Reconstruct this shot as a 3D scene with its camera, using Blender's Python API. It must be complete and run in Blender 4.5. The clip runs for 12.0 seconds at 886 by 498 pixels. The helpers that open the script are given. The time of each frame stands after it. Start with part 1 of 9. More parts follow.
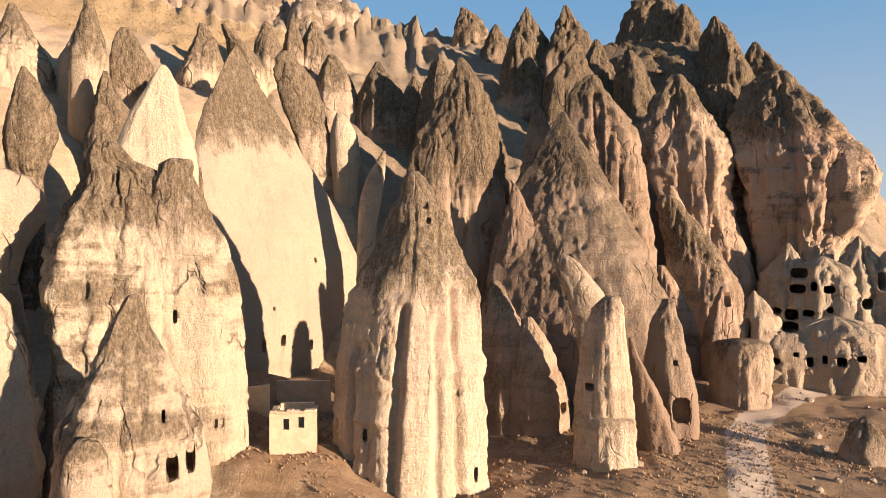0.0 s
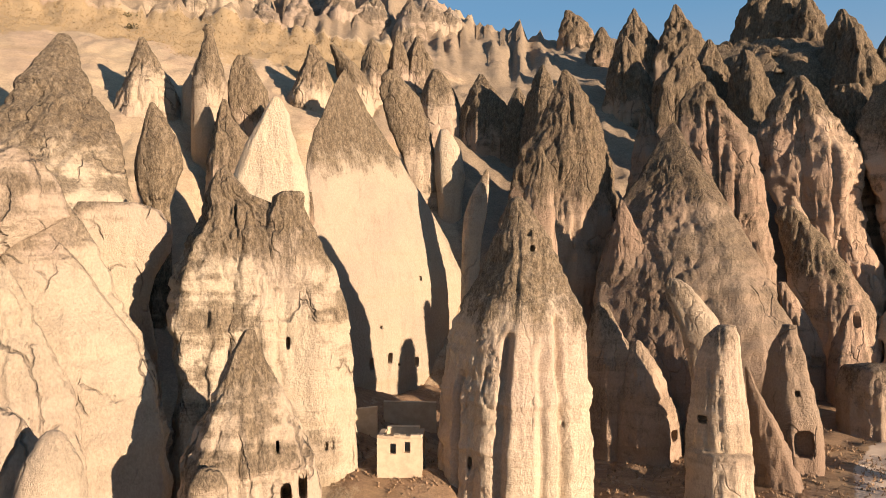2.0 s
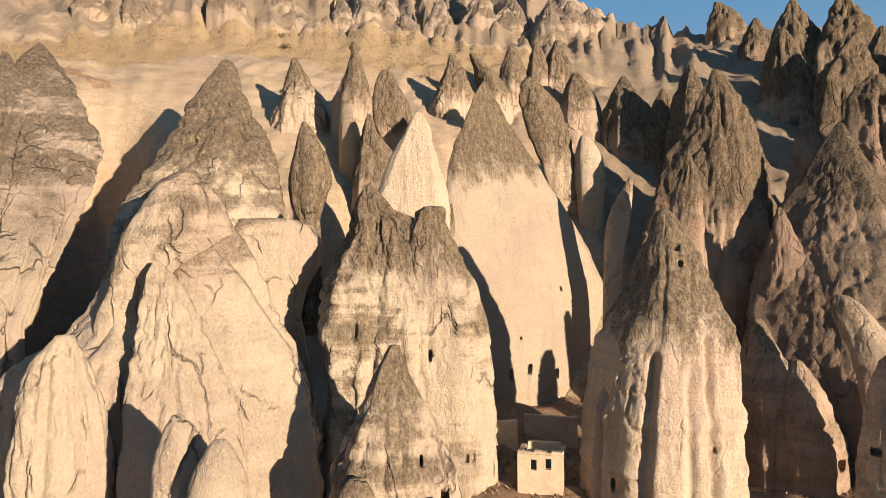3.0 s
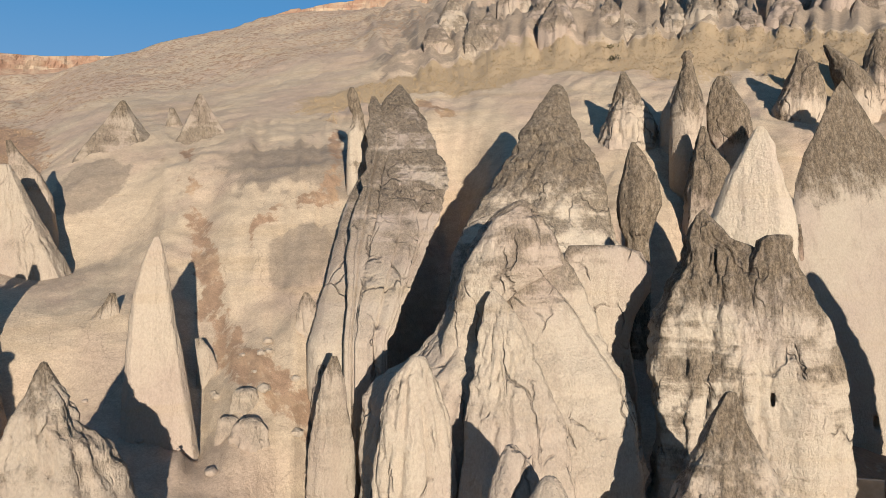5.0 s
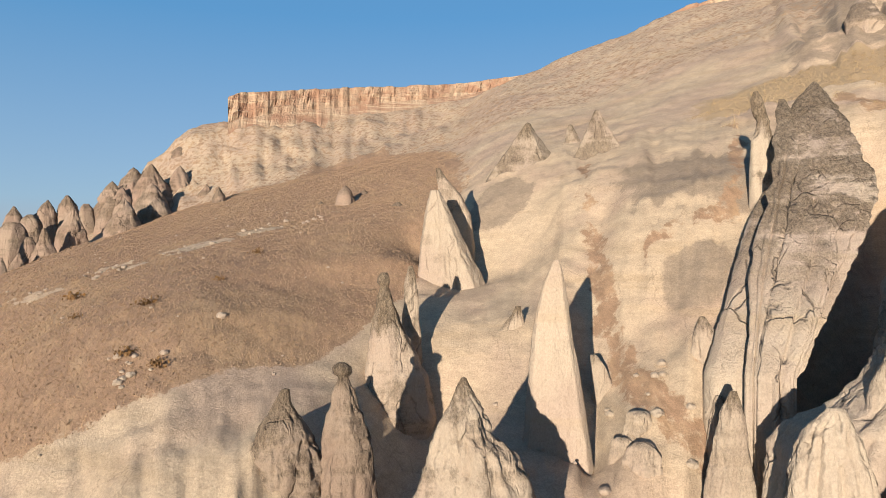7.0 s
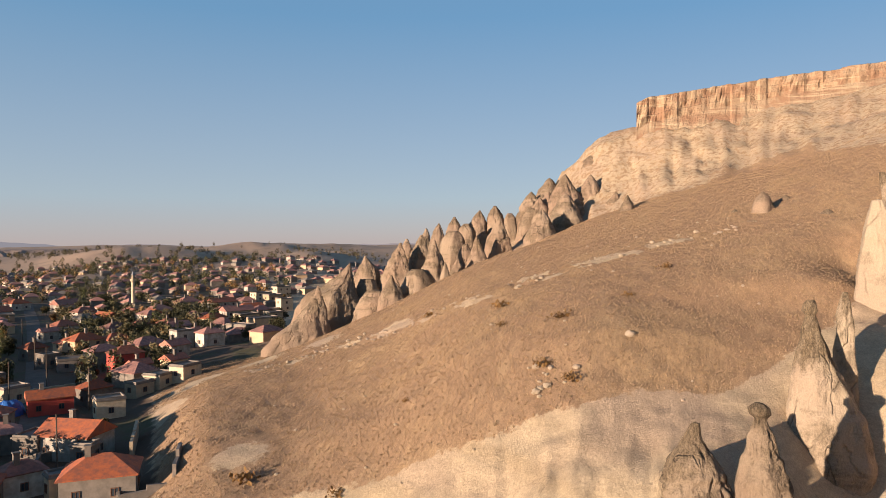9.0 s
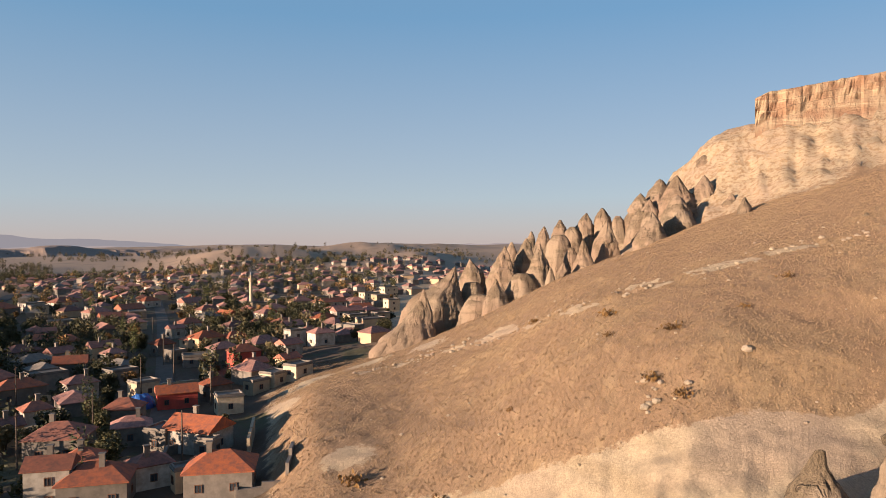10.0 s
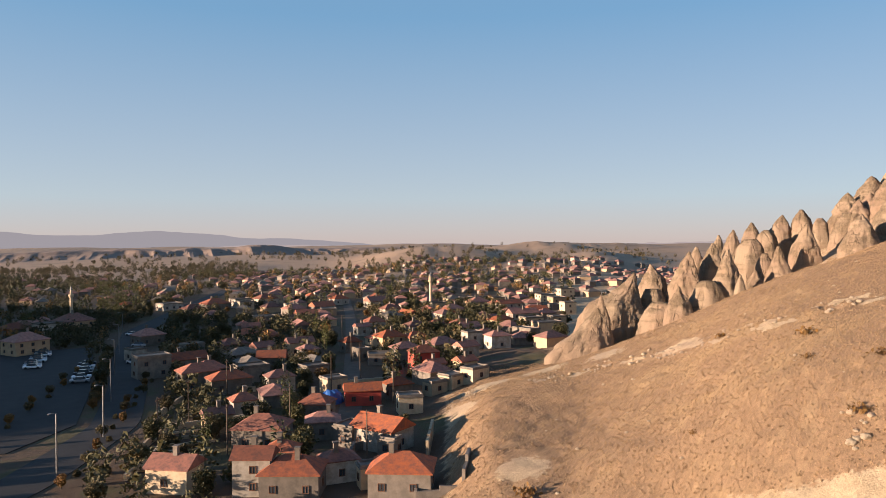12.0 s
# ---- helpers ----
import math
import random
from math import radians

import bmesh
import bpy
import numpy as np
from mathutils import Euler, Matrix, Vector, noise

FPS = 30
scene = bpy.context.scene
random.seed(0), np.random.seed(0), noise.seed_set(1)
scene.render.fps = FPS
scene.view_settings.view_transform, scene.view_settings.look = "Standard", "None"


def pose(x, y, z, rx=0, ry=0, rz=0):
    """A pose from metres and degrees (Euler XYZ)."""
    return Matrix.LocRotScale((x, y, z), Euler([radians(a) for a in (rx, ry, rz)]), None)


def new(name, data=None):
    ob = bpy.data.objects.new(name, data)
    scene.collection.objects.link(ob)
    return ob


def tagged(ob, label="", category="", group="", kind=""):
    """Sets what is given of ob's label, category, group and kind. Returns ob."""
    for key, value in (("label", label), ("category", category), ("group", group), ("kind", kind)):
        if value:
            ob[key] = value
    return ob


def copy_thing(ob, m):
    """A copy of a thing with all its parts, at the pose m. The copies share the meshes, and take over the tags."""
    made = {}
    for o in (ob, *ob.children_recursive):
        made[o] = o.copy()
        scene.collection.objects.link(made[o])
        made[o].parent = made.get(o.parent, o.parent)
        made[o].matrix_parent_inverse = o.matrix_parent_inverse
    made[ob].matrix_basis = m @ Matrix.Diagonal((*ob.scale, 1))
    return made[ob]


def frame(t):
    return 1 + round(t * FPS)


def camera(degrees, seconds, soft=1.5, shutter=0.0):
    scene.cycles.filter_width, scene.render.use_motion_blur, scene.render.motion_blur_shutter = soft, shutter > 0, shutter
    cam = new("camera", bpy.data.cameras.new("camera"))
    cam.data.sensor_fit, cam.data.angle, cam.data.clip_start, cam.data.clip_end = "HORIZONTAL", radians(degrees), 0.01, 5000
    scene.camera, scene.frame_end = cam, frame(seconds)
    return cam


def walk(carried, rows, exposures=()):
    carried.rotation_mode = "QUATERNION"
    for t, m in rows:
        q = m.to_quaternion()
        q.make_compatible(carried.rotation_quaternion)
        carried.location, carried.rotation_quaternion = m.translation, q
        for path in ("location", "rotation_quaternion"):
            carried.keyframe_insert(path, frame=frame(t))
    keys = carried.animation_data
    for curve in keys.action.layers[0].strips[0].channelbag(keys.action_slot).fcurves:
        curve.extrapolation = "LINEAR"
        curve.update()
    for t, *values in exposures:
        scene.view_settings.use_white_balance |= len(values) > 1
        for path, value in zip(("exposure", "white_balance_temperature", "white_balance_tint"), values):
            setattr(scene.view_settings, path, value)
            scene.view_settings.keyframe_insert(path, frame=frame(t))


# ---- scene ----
# A drone climbs straight up in front of an amphitheatre of tuff cones and turns left towards a village.
cam = camera(64.02, 12.0, soft=0.6)
ROWS = [
    (0.0, 0.000, 0.000, 20.000, 0.000, -0.396, -0.048),
    (0.5, 0.087, 0.021, 20.536, 1.328, -0.485, 0.025),
    (1.0, 0.140, 0.034, 21.030, 2.873, -0.564, 0.121),
    (1.5, 0.128, 0.054, 21.524, 5.061, -0.622, 0.222),
    (2.0, 0.097, 0.060, 22.014, 8.473, -0.658, 0.314),
    (2.5, 0.024, 0.075, 22.502, 13.166, -0.655, 0.416),
    (3.0, -0.098, 0.100, 22.970, 19.558, -0.603, 0.465),
    (3.5, -0.225, 0.067, 23.458, 27.029, -0.531, 0.382),
    (3.7, -0.245, 0.056, 23.665, 29.989, -0.512, 0.363),
    (5.3, -0.077, -0.059, 25.266, 49.673, -0.540, 0.374),
    (5.5, -0.060, -0.066, 25.458, 52.816, -0.543, 0.374),
    (6.0, -0.051, -0.033, 25.942, 60.778, -0.533, 0.350),
    (6.5, -0.080, -0.014, 26.445, 68.696, -0.534, 0.342),
    (7.0, -0.116, -0.069, 26.969, 76.562, -0.569, 0.354),
    (7.2, -0.118, -0.099, 27.188, 79.774, -0.580, 0.356),
    (8.8, -0.048, -0.226, 28.936, 105.437, -0.631, 0.327),
    (9.0, -0.066, -0.227, 29.143, 108.606, -0.625, 0.330),
    (9.5, -0.186, -0.199, 29.616, 114.051, -0.608, 0.340),
    (10.0, -0.265, -0.183, 30.103, 117.098, -0.609, 0.347),
    (10.5, -0.196, -0.222, 30.584, 121.340, -0.619, 0.370),
    (11.0, -0.222, -0.217, 30.976, 129.091, -0.590, 0.400),
    (11.5, -0.318, -0.137, 31.280, 131.059, -0.597, 0.408),
    (12.0, -0.382, -0.084, 31.570, 131.284, -0.622, 0.416),
]
EXPOSURES = [(0.0, 1.42, 6750, 20), (3.5, 1.0, 6050, 12), (5.3, 0.85, 5200, 8), (7.0, 1.06, 5550, 10), (9.0, 1.18, 6600, 18), (12.0, 1.42, 6850, 20)]
walk(cam, [(t, pose(x, y, z, 90 + pitch, roll, yaw)) for t, x, y, z, yaw, pitch, roll in ROWS], EXPOSURES)

# ---- light: a low late sun, clear sky ----
SUN_AZ, SUN_EL = 238.0, 6.7   # degrees to the left of +y, and up
to_sun = Vector((-math.sin(radians(SUN_AZ)) * math.cos(radians(SUN_EL)), math.cos(radians(SUN_AZ)) * math.cos(radians(SUN_EL)), math.sin(radians(SUN_EL))))
world = bpy.data.worlds.new("sky")
world.use_nodes = True
scene.world = world
wn = world.node_tree
sky = wn.nodes.new("ShaderNodeTexSky")
sky.sky_type, sky.sun_disc = "NISHITA", False
sky.sun_elevation, sky.sun_rotation = radians(SUN_EL), radians(-SUN_AZ)
sky.air_density, sky.dust_density, sky.ozone_density = 0.75, 0.25, 3.0
# thin haze evens the sky out: pale rose at the horizon, soft blue above
up = wn.nodes.new("ShaderNodeSeparateXYZ")
wn.links.new(wn.nodes.new("ShaderNodeTexCoord").outputs["Generated"], up.inputs[0])
haze_ramp = wn.nodes.new("ShaderNodeValToRGB")
for place, colour in ((0.0, (4.6, 4.1, 4.1, 1)), (0.06, (3.9, 4.8, 5.2, 1)), (0.3, (1.5, 3.4, 5.2, 1))):
    spot = haze_ramp.color_ramp.elements.new(place) if place not in (0.0,) else haze_ramp.color_ramp.elements[0]
    spot.position, spot.color = place, colour
haze_ramp.color_ramp.elements[-1].position, haze_ramp.color_ramp.elements[-1].color = 1.0, (0.8, 1.6, 3.4, 1)
wn.links.new(up.outputs[2], haze_ramp.inputs[0])
blend = wn.nodes.new("ShaderNodeMix")
blend.data_type = "RGBA"
blend.inputs[0].default_value = 0.7
wn.links.new(sky.outputs[0], blend.inputs[6])
wn.links.new(haze_ramp.outputs[0], blend.inputs[7])
wn.links.new(blend.outputs[2], wn.nodes["Background"].inputs[0])
wn.nodes["Background"].inputs[1].default_value = 0.054
sun = new("sun", bpy.data.lights.new("sun", "SUN"))
sun.data.energy, sun.data.angle, sun.data.color = 5.0, radians(0.6), (1.0, 0.84, 0.65)
sun.matrix_world = Matrix.Translation((60, -200, 120)) @ to_sun.to_track_quat("Z", "Y").to_matrix().to_4x4()

# ---- noise on arrays ----
def hash01(ix, iy, iz):
    h = (ix.astype(np.int64) * 374761393 + iy.astype(np.int64) * 668265263 + iz.astype(np.int64) * 2147483647) & 0xFFFFFFFF
    h = ((h ^ (h >> 13)) * 1274126177) & 0xFFFFFFFF
    h = ((h ^ (h >> 16)) * 2246822519) & 0xFFFFFFFF
    return ((h ^ (h >> 15)) & 0xFFFFFF) / float(0xFFFFFF)


def vnoise(p):
    """Smooth value noise, -1 to 1, of points (n, 3)."""
    i = np.floor(p).astype(np.int64)
    f = p - i
    f = f * f * f * (f * (f * 6 - 15) + 10)
    out = 0.0
    for a in (0, 1):
        wx = f[:, 0] if a else 1 - f[:, 0]
        for b in (0, 1):
            wy = f[:, 1] if b else 1 - f[:, 1]
            for c in (0, 1):
                wz = f[:, 2] if c else 1 - f[:, 2]
                out = out + wx * wy * wz * hash01(i[:, 0] + a, i[:, 1] + b, i[:, 2] + c)
    return out * 2 - 1


def fbm(p, octaves=4, gain=0.5):
    out, amp, q = 0.0, 1.0, p
    for k in range(octaves):
        out = out + amp * vnoise(q + 17.3 * k)
        amp, q = amp * gain, q * 2.03
    return out


def ridged(p, octaves=3):
    out, amp, q = 0.0, 1.0, p
    for k in range(octaves):
        out = out + amp * (1 - 2 * np.abs(vnoise(q + 9.1 * k)))
        amp, q = amp * 0.5, q * 2.1
    return out


def step(a, b, x):
    t = np.clip((x - a) / (b - a), 0, 1)
    return t * t * (3 - 2 * t)


# ---- making meshes ----
def mesh_of(name, verts, faces, material, smooth=False):
    me = bpy.data.meshes.new(name)
    me.from_pydata([tuple(v) for v in verts], [], [tuple(int(k) for k in f) for f in faces])
    me.materials.append(material)
    if smooth:
        me.polygons.foreach_set("use_smooth", [True] * len(me.polygons))
    me.update()
    return me


def thing(name, label, category, m=None, group="", kind=""):
    """An Empty at the base of a thing, which parents its parts."""
    ob = tagged(new(name), label, category, group, kind)
    ob.empty_display_size = 0.2
    if m is not None:
        ob.matrix_world = m
    return ob


def part(name, bm, material, parent, label=""):
    """A bmesh as one mesh object under a thing or a part; its places are the parent's own."""
    me = bpy.data.meshes.new(name)
    bm.normal_update()
    bm.to_mesh(me)
    bm.free()
    me.materials.append(material)
    ob = new(name, me)
    ob.parent = parent
    if label:
        tagged(ob, label)
    return ob


def piece(name, me, parent, m):
    """A part that shares mesh data."""
    ob = new(name, me)
    ob.parent = parent
    ob.matrix_basis = m
    return ob


def box(bm, x0, x1, y0, y1, z0, z1, bevel=0.0):
    made = bmesh.ops.create_cube(bm, size=1)
    for v in made["verts"]:
        v.co = Vector((x0 + (v.co.x + 0.5) * (x1 - x0), y0 + (v.co.y + 0.5) * (y1 - y0), z0 + (v.co.z + 0.5) * (z1 - z0)))
    if bevel:
        bmesh.ops.bevel(bm, geom=list({e for v in made["verts"] for e in v.link_edges}), offset=bevel, segments=1, affect="EDGES")
    return bm


def boxed(*a, bevel=0.0):
    return box(bmesh.new(), *a, bevel=bevel)


def tube(bm, a, b, r0, r1, n=8):
    """A tapered bar from a to b."""
    a, b = Vector(a), Vector(b)
    q = (b - a).to_track_quat("Z", "Y").to_matrix()
    rings = []
    for c, r in ((a, r0), (b, r1)):
        rings.append([bm.verts.new(c + q @ Vector((r * math.cos(6.28319 * k / n), r * math.sin(6.28319 * k / n), 0))) for k in range(n)])
    for k in range(n):
        bm.faces.new((rings[0][k], rings[0][(k + 1) % n], rings[1][(k + 1) % n], rings[1][k]))
    bm.faces.new(rings[0][::-1])
    bm.faces.new(rings[1])
    return bm


def tri_mesh(name, tris, material):
    me = bpy.data.meshes.new(name)
    n = len(tris)
    me.vertices.add(n * 3)
    me.vertices.foreach_set("co", tris.reshape(-1).astype(np.float32))
    me.loops.add(n * 3)
    me.loops.foreach_set("vertex_index", np.arange(n * 3, dtype=np.int32))
    me.polygons.add(n)
    me.polygons.foreach_set("loop_start", np.arange(0, n * 3, 3, dtype=np.int32))
    me.update(calc_edges=True)
    me.materials.append(material)
    return me

# ---- materials ----
def nodes_of(name):
    mat = bpy.data.materials.new(name)
    mat.use_nodes = True
    return mat, mat.node_tree, mat.node_tree.nodes["Principled BSDF"]


class Net:
    """A short hand for node trees."""

    def __init__(self, name):
        self.mat, self.tree, self.bsdf = nodes_of(name)
        self.coord = self.add("ShaderNodeTexCoord")
        self.bsdf.inputs["Specular IOR Level"].default_value = 0.25

    def add(self, kind):
        return self.tree.nodes.new(kind)

    def plug(self, value, socket):
        if hasattr(value, "is_linked"):
            self.tree.links.new(value, socket)
        else:
            socket.default_value = value

    def noise(self, scale, detail=4, rough=0.55, vec=None, stretch=None):
        n = self.add("ShaderNodeTexNoise")
        n.inputs["Scale"].default_value, n.inputs["Detail"].default_value, n.inputs["Roughness"].default_value = scale, detail, rough
        src = vec if vec is not None else self.world()
        if stretch:
            mp = self.add("ShaderNodeMapping")
            mp.inputs["Scale"].default_value = stretch
            self.plug(src, mp.inputs["Vector"])
            src = mp.outputs[0]
        self.plug(src, n.inputs["Vector"])
        return n.outputs["Fac"]

    def world(self):
        return self.add("ShaderNodeNewGeometry").outputs["Position"]

    def math(self, op, a, b=0.0, c=0.0, clamp=False):
        n = self.add("ShaderNodeMath")
        n.operation, n.use_clamp = op, clamp
        for k, v in enumerate((a, b, c)):
            self.plug(v, n.inputs[k])
        return n.outputs[0]

    def ramp(self, fac, lo, hi, a=0.0, b=1.0):
        n = self.add("ShaderNodeMapRange")
        n.interpolation_type = "SMOOTHSTEP"
        for key, v in (("Value", fac), ("From Min", lo), ("From Max", hi), ("To Min", a), ("To Max", b)):
            self.plug(v, n.inputs[key])
        return n.outputs[0]

    def mix(self, fac, a, b, kind="MIX"):
        n = self.add("ShaderNodeMix")
        n.data_type, n.blend_type = "RGBA", kind
        self.plug(fac, n.inputs[0])
        for v, s in ((a, n.inputs[6]), (b, n.inputs[7])):
            self.plug((*v, 1) if isinstance(v, tuple) and len(v) == 3 else v, s)
        return n.outputs[2]

    def finish(self, colour, rough=0.9, bump=None, strength=0.5, distance=0.1, metal=0.0):
        self.plug((*colour, 1) if isinstance(colour, tuple) else colour, self.bsdf.inputs["Base Color"])
        self.plug(rough, self.bsdf.inputs["Roughness"])
        self.bsdf.inputs["Metallic"].default_value = metal
        if bump is not None:
            b = self.add("ShaderNodeBump")
            b.inputs["Strength"].default_value, b.inputs["Distance"].default_value = strength, distance
            self.plug(bump, b.inputs["Height"])
            self.tree.links.new(b.outputs[0], self.bsdf.inputs["Normal"])
        return self.mat


CREAM, PINK, OCHRE = (0.54, 0.425, 0.288), (0.48, 0.36, 0.256), (0.48, 0.356, 0.212)


def tuff_net(name):
    """Soft volcanic tuff: cream to pink, with faint beds, streaks and grey-brown lichen."""
    n = Net(name)
    big = n.noise(0.09, 3)
    beds = n.noise(0.5, 4, 0.6, stretch=(0.05, 0.05, 1.1))
    streak = n.noise(0.9, 5, 0.6, stretch=(1.6, 1.6, 0.12))
    fine = n.noise(5.0, 6, 0.65)
    grain = n.noise(24.0, 3, 0.6)
    col = n.mix(n.ramp(big, 0.4, 0.65), CREAM, PINK)
    col = n.mix(n.ramp(beds, 0.52, 0.68, 0, 0.5), col, OCHRE)
    col = n.mix(n.ramp(streak, 0.52, 0.75, 0, 0.4), col, (0.36, 0.26, 0.175))
    col = n.mix(n.ramp(fine, 0.42, 0.75, 0.0, 0.38), col, (0.43, 0.32, 0.21))
    return n, col, big, beds, streak, fine, grain


def joints(n):
    """Distance to the nearest of a net of thin upright joints."""
    warp = n.add("ShaderNodeVectorMath")
    wn_ = n.add("ShaderNodeTexNoise")
    wn_.inputs["Scale"].default_value, wn_.inputs["Detail"].default_value = 0.5, 4
    n.plug(n.world(), wn_.inputs["Vector"])
    warp.operation = "MULTIPLY_ADD"
    n.plug(wn_.outputs["Color"], warp.inputs[0])
    warp.inputs[1].default_value = (1.6, 1.6, 2.5)
    n.plug(n.world(), warp.inputs[2])
    mp = n.add("ShaderNodeMapping")
    mp.inputs["Scale"].default_value = (0.42, 0.42, 0.13)
    n.plug(warp.outputs[0], mp.inputs["Vector"])
    vor = n.add("ShaderNodeTexVoronoi")
    vor.feature = "DISTANCE_TO_EDGE"
    vor.inputs["Scale"].default_value = 1.0
    n.plug(mp.outputs[0], vor.inputs["Vector"])
    return vor.outputs["Distance"]


def make_rock():
    """Object colour: red is the height, in hundreds of metres, above which lichen covers the rock, green how much spreads below, blue how pink; alpha how fresh."""
    n, col, big, beds, streak, fine, grain = tuff_net("tuff_rock")
    info = n.add("ShaderNodeObjectInfo")
    sep = n.add("ShaderNodeSeparateColor")
    n.plug(info.outputs["Color"], sep.inputs[0])
    col = n.mix(n.math("MULTIPLY", sep.outputs[2], n.ramp(big, 0.25, 0.6, 0.5, 1.0)), col, (0.42, 0.265, 0.17))
    old = n.add("ShaderNodeCombineColor")
    for k in range(3):
        n.plug(info.outputs["Alpha"], old.inputs[k])
    col = n.mix(1.0, col, old.outputs[0], "MULTIPLY")
    gz = n.add("ShaderNodeSeparateXYZ")
    n.plug(n.world(), gz.inputs[0])
    wob = n.noise(0.55, 5, 0.6, stretch=(1, 1, 0.3))
    h = n.math("ADD", gz.outputs[2], n.math("MULTIPLY", n.math("SUBTRACT", wob, 0.5), 9.0))
    h = n.math("ADD", h, n.math("MULTIPLY", n.math("SUBTRACT", n.noise(3.5, 5, 0.75, stretch=(1, 1, 0.5)), 0.5), 5.0))
    cap = n.ramp(n.math("SUBTRACT", h, n.math("MULTIPLY", sep.outputs[0], 100.0)), -1.3, 1.3)
    up = n.add("ShaderNodeSeparateXYZ")
    n.plug(n.add("ShaderNodeNewGeometry").outputs["Normal"], up.inputs[0])
    spread = n.math("ADD", n.noise(0.22, 5, 0.65), n.math("ADD", n.math("MULTIPLY", up.outputs[2], 0.2), n.math("MULTIPLY", n.math("SUBTRACT", n.noise(0.75, 5, 0.65, stretch=(0.12, 0.12, 1.0)), 0.5), 0.55)))
    below = n.ramp(n.math("SUBTRACT", h, n.math("MULTIPLY", sep.outputs[0], 100.0)), -16.0, -8.0, 0.2, 1.0)
    patches = n.math("MULTIPLY", n.math("MULTIPLY", n.ramp(spread, 0.5, 0.66), below), sep.outputs[1])
    mask = n.math("MAXIMUM", cap, patches)
    mask = n.math("MULTIPLY", mask, n.ramp(n.noise(3.0, 6, 0.72, stretch=(1, 1, 0.4)), 0.3, 0.55, 0.62, 1.0))
    lich = n.mix(n.ramp(n.noise(3.4, 7, 0.78, stretch=(1, 1, 0.35)), 0.3, 0.7), (0.085, 0.059, 0.034), (0.265, 0.19, 0.113))
    lich = n.mix(n.ramp(n.noise(7.0, 5, 0.7), 0.5, 0.8, 0, 0.45), lich, (0.35, 0.26, 0.16))
    worn = n.math("MULTIPLY_ADD", info.outputs["Alpha"], 0.6, 0.4)
    dull = n.add("ShaderNodeCombineColor")
    for k in range(3):
        n.plug(worn, dull.inputs[k])
    lich = n.mix(1.0, lich, dull.outputs[0], "MULTIPLY")
    col = n.mix(mask, col, lich)
    edge = joints(n)
    joint = n.math("MULTIPLY", n.ramp(edge, 0.0, 0.035, 1.0, 0.0), n.math("MULTIPLY", n.ramp(n.noise(0.3, 3), 0.47, 0.6), n.math("MULTIPLY_ADD", sep.outputs[1], 1.1, 0.05, True)))
    col = n.mix(n.math("MULTIPLY", joint, 0.6), col, (0.12, 0.085, 0.055))
    stip = n.ramp(n.noise(8.5, 4, 0.7, stretch=(1, 1, 0.6)), 0.36, 0.64, 0.72, 1.16)
    both = n.math("ADD", n.math("MULTIPLY", n.math("SUBTRACT", stip, 1.0), n.math("MULTIPLY_ADD", mask, 0.9, 0.35)), 1.0)
    tone = n.add("ShaderNodeCombineColor")
    for k in range(3):
        n.plug(both, tone.inputs[k])
    col = n.mix(1.0, col, tone.outputs[0], "MULTIPLY")
    mid = n.noise(1.6, 6, 0.62, stretch=(1, 1, 0.55))
    bump = n.math("ADD", n.math("MULTIPLY", fine, 0.34), n.math("ADD", n.math("ADD", n.math("MULTIPLY", streak, 0.15), n.math("MULTIPLY", mid, n.math("MULTIPLY_ADD", mask, 0.5, 0.4))), n.math("MULTIPLY", grain, 0.12)))
    bump = n.math("SUBTRACT", bump, n.math("MULTIPLY", joint, 0.45))
    return n.finish(col, 0.95, bump, 1.0, 0.5)


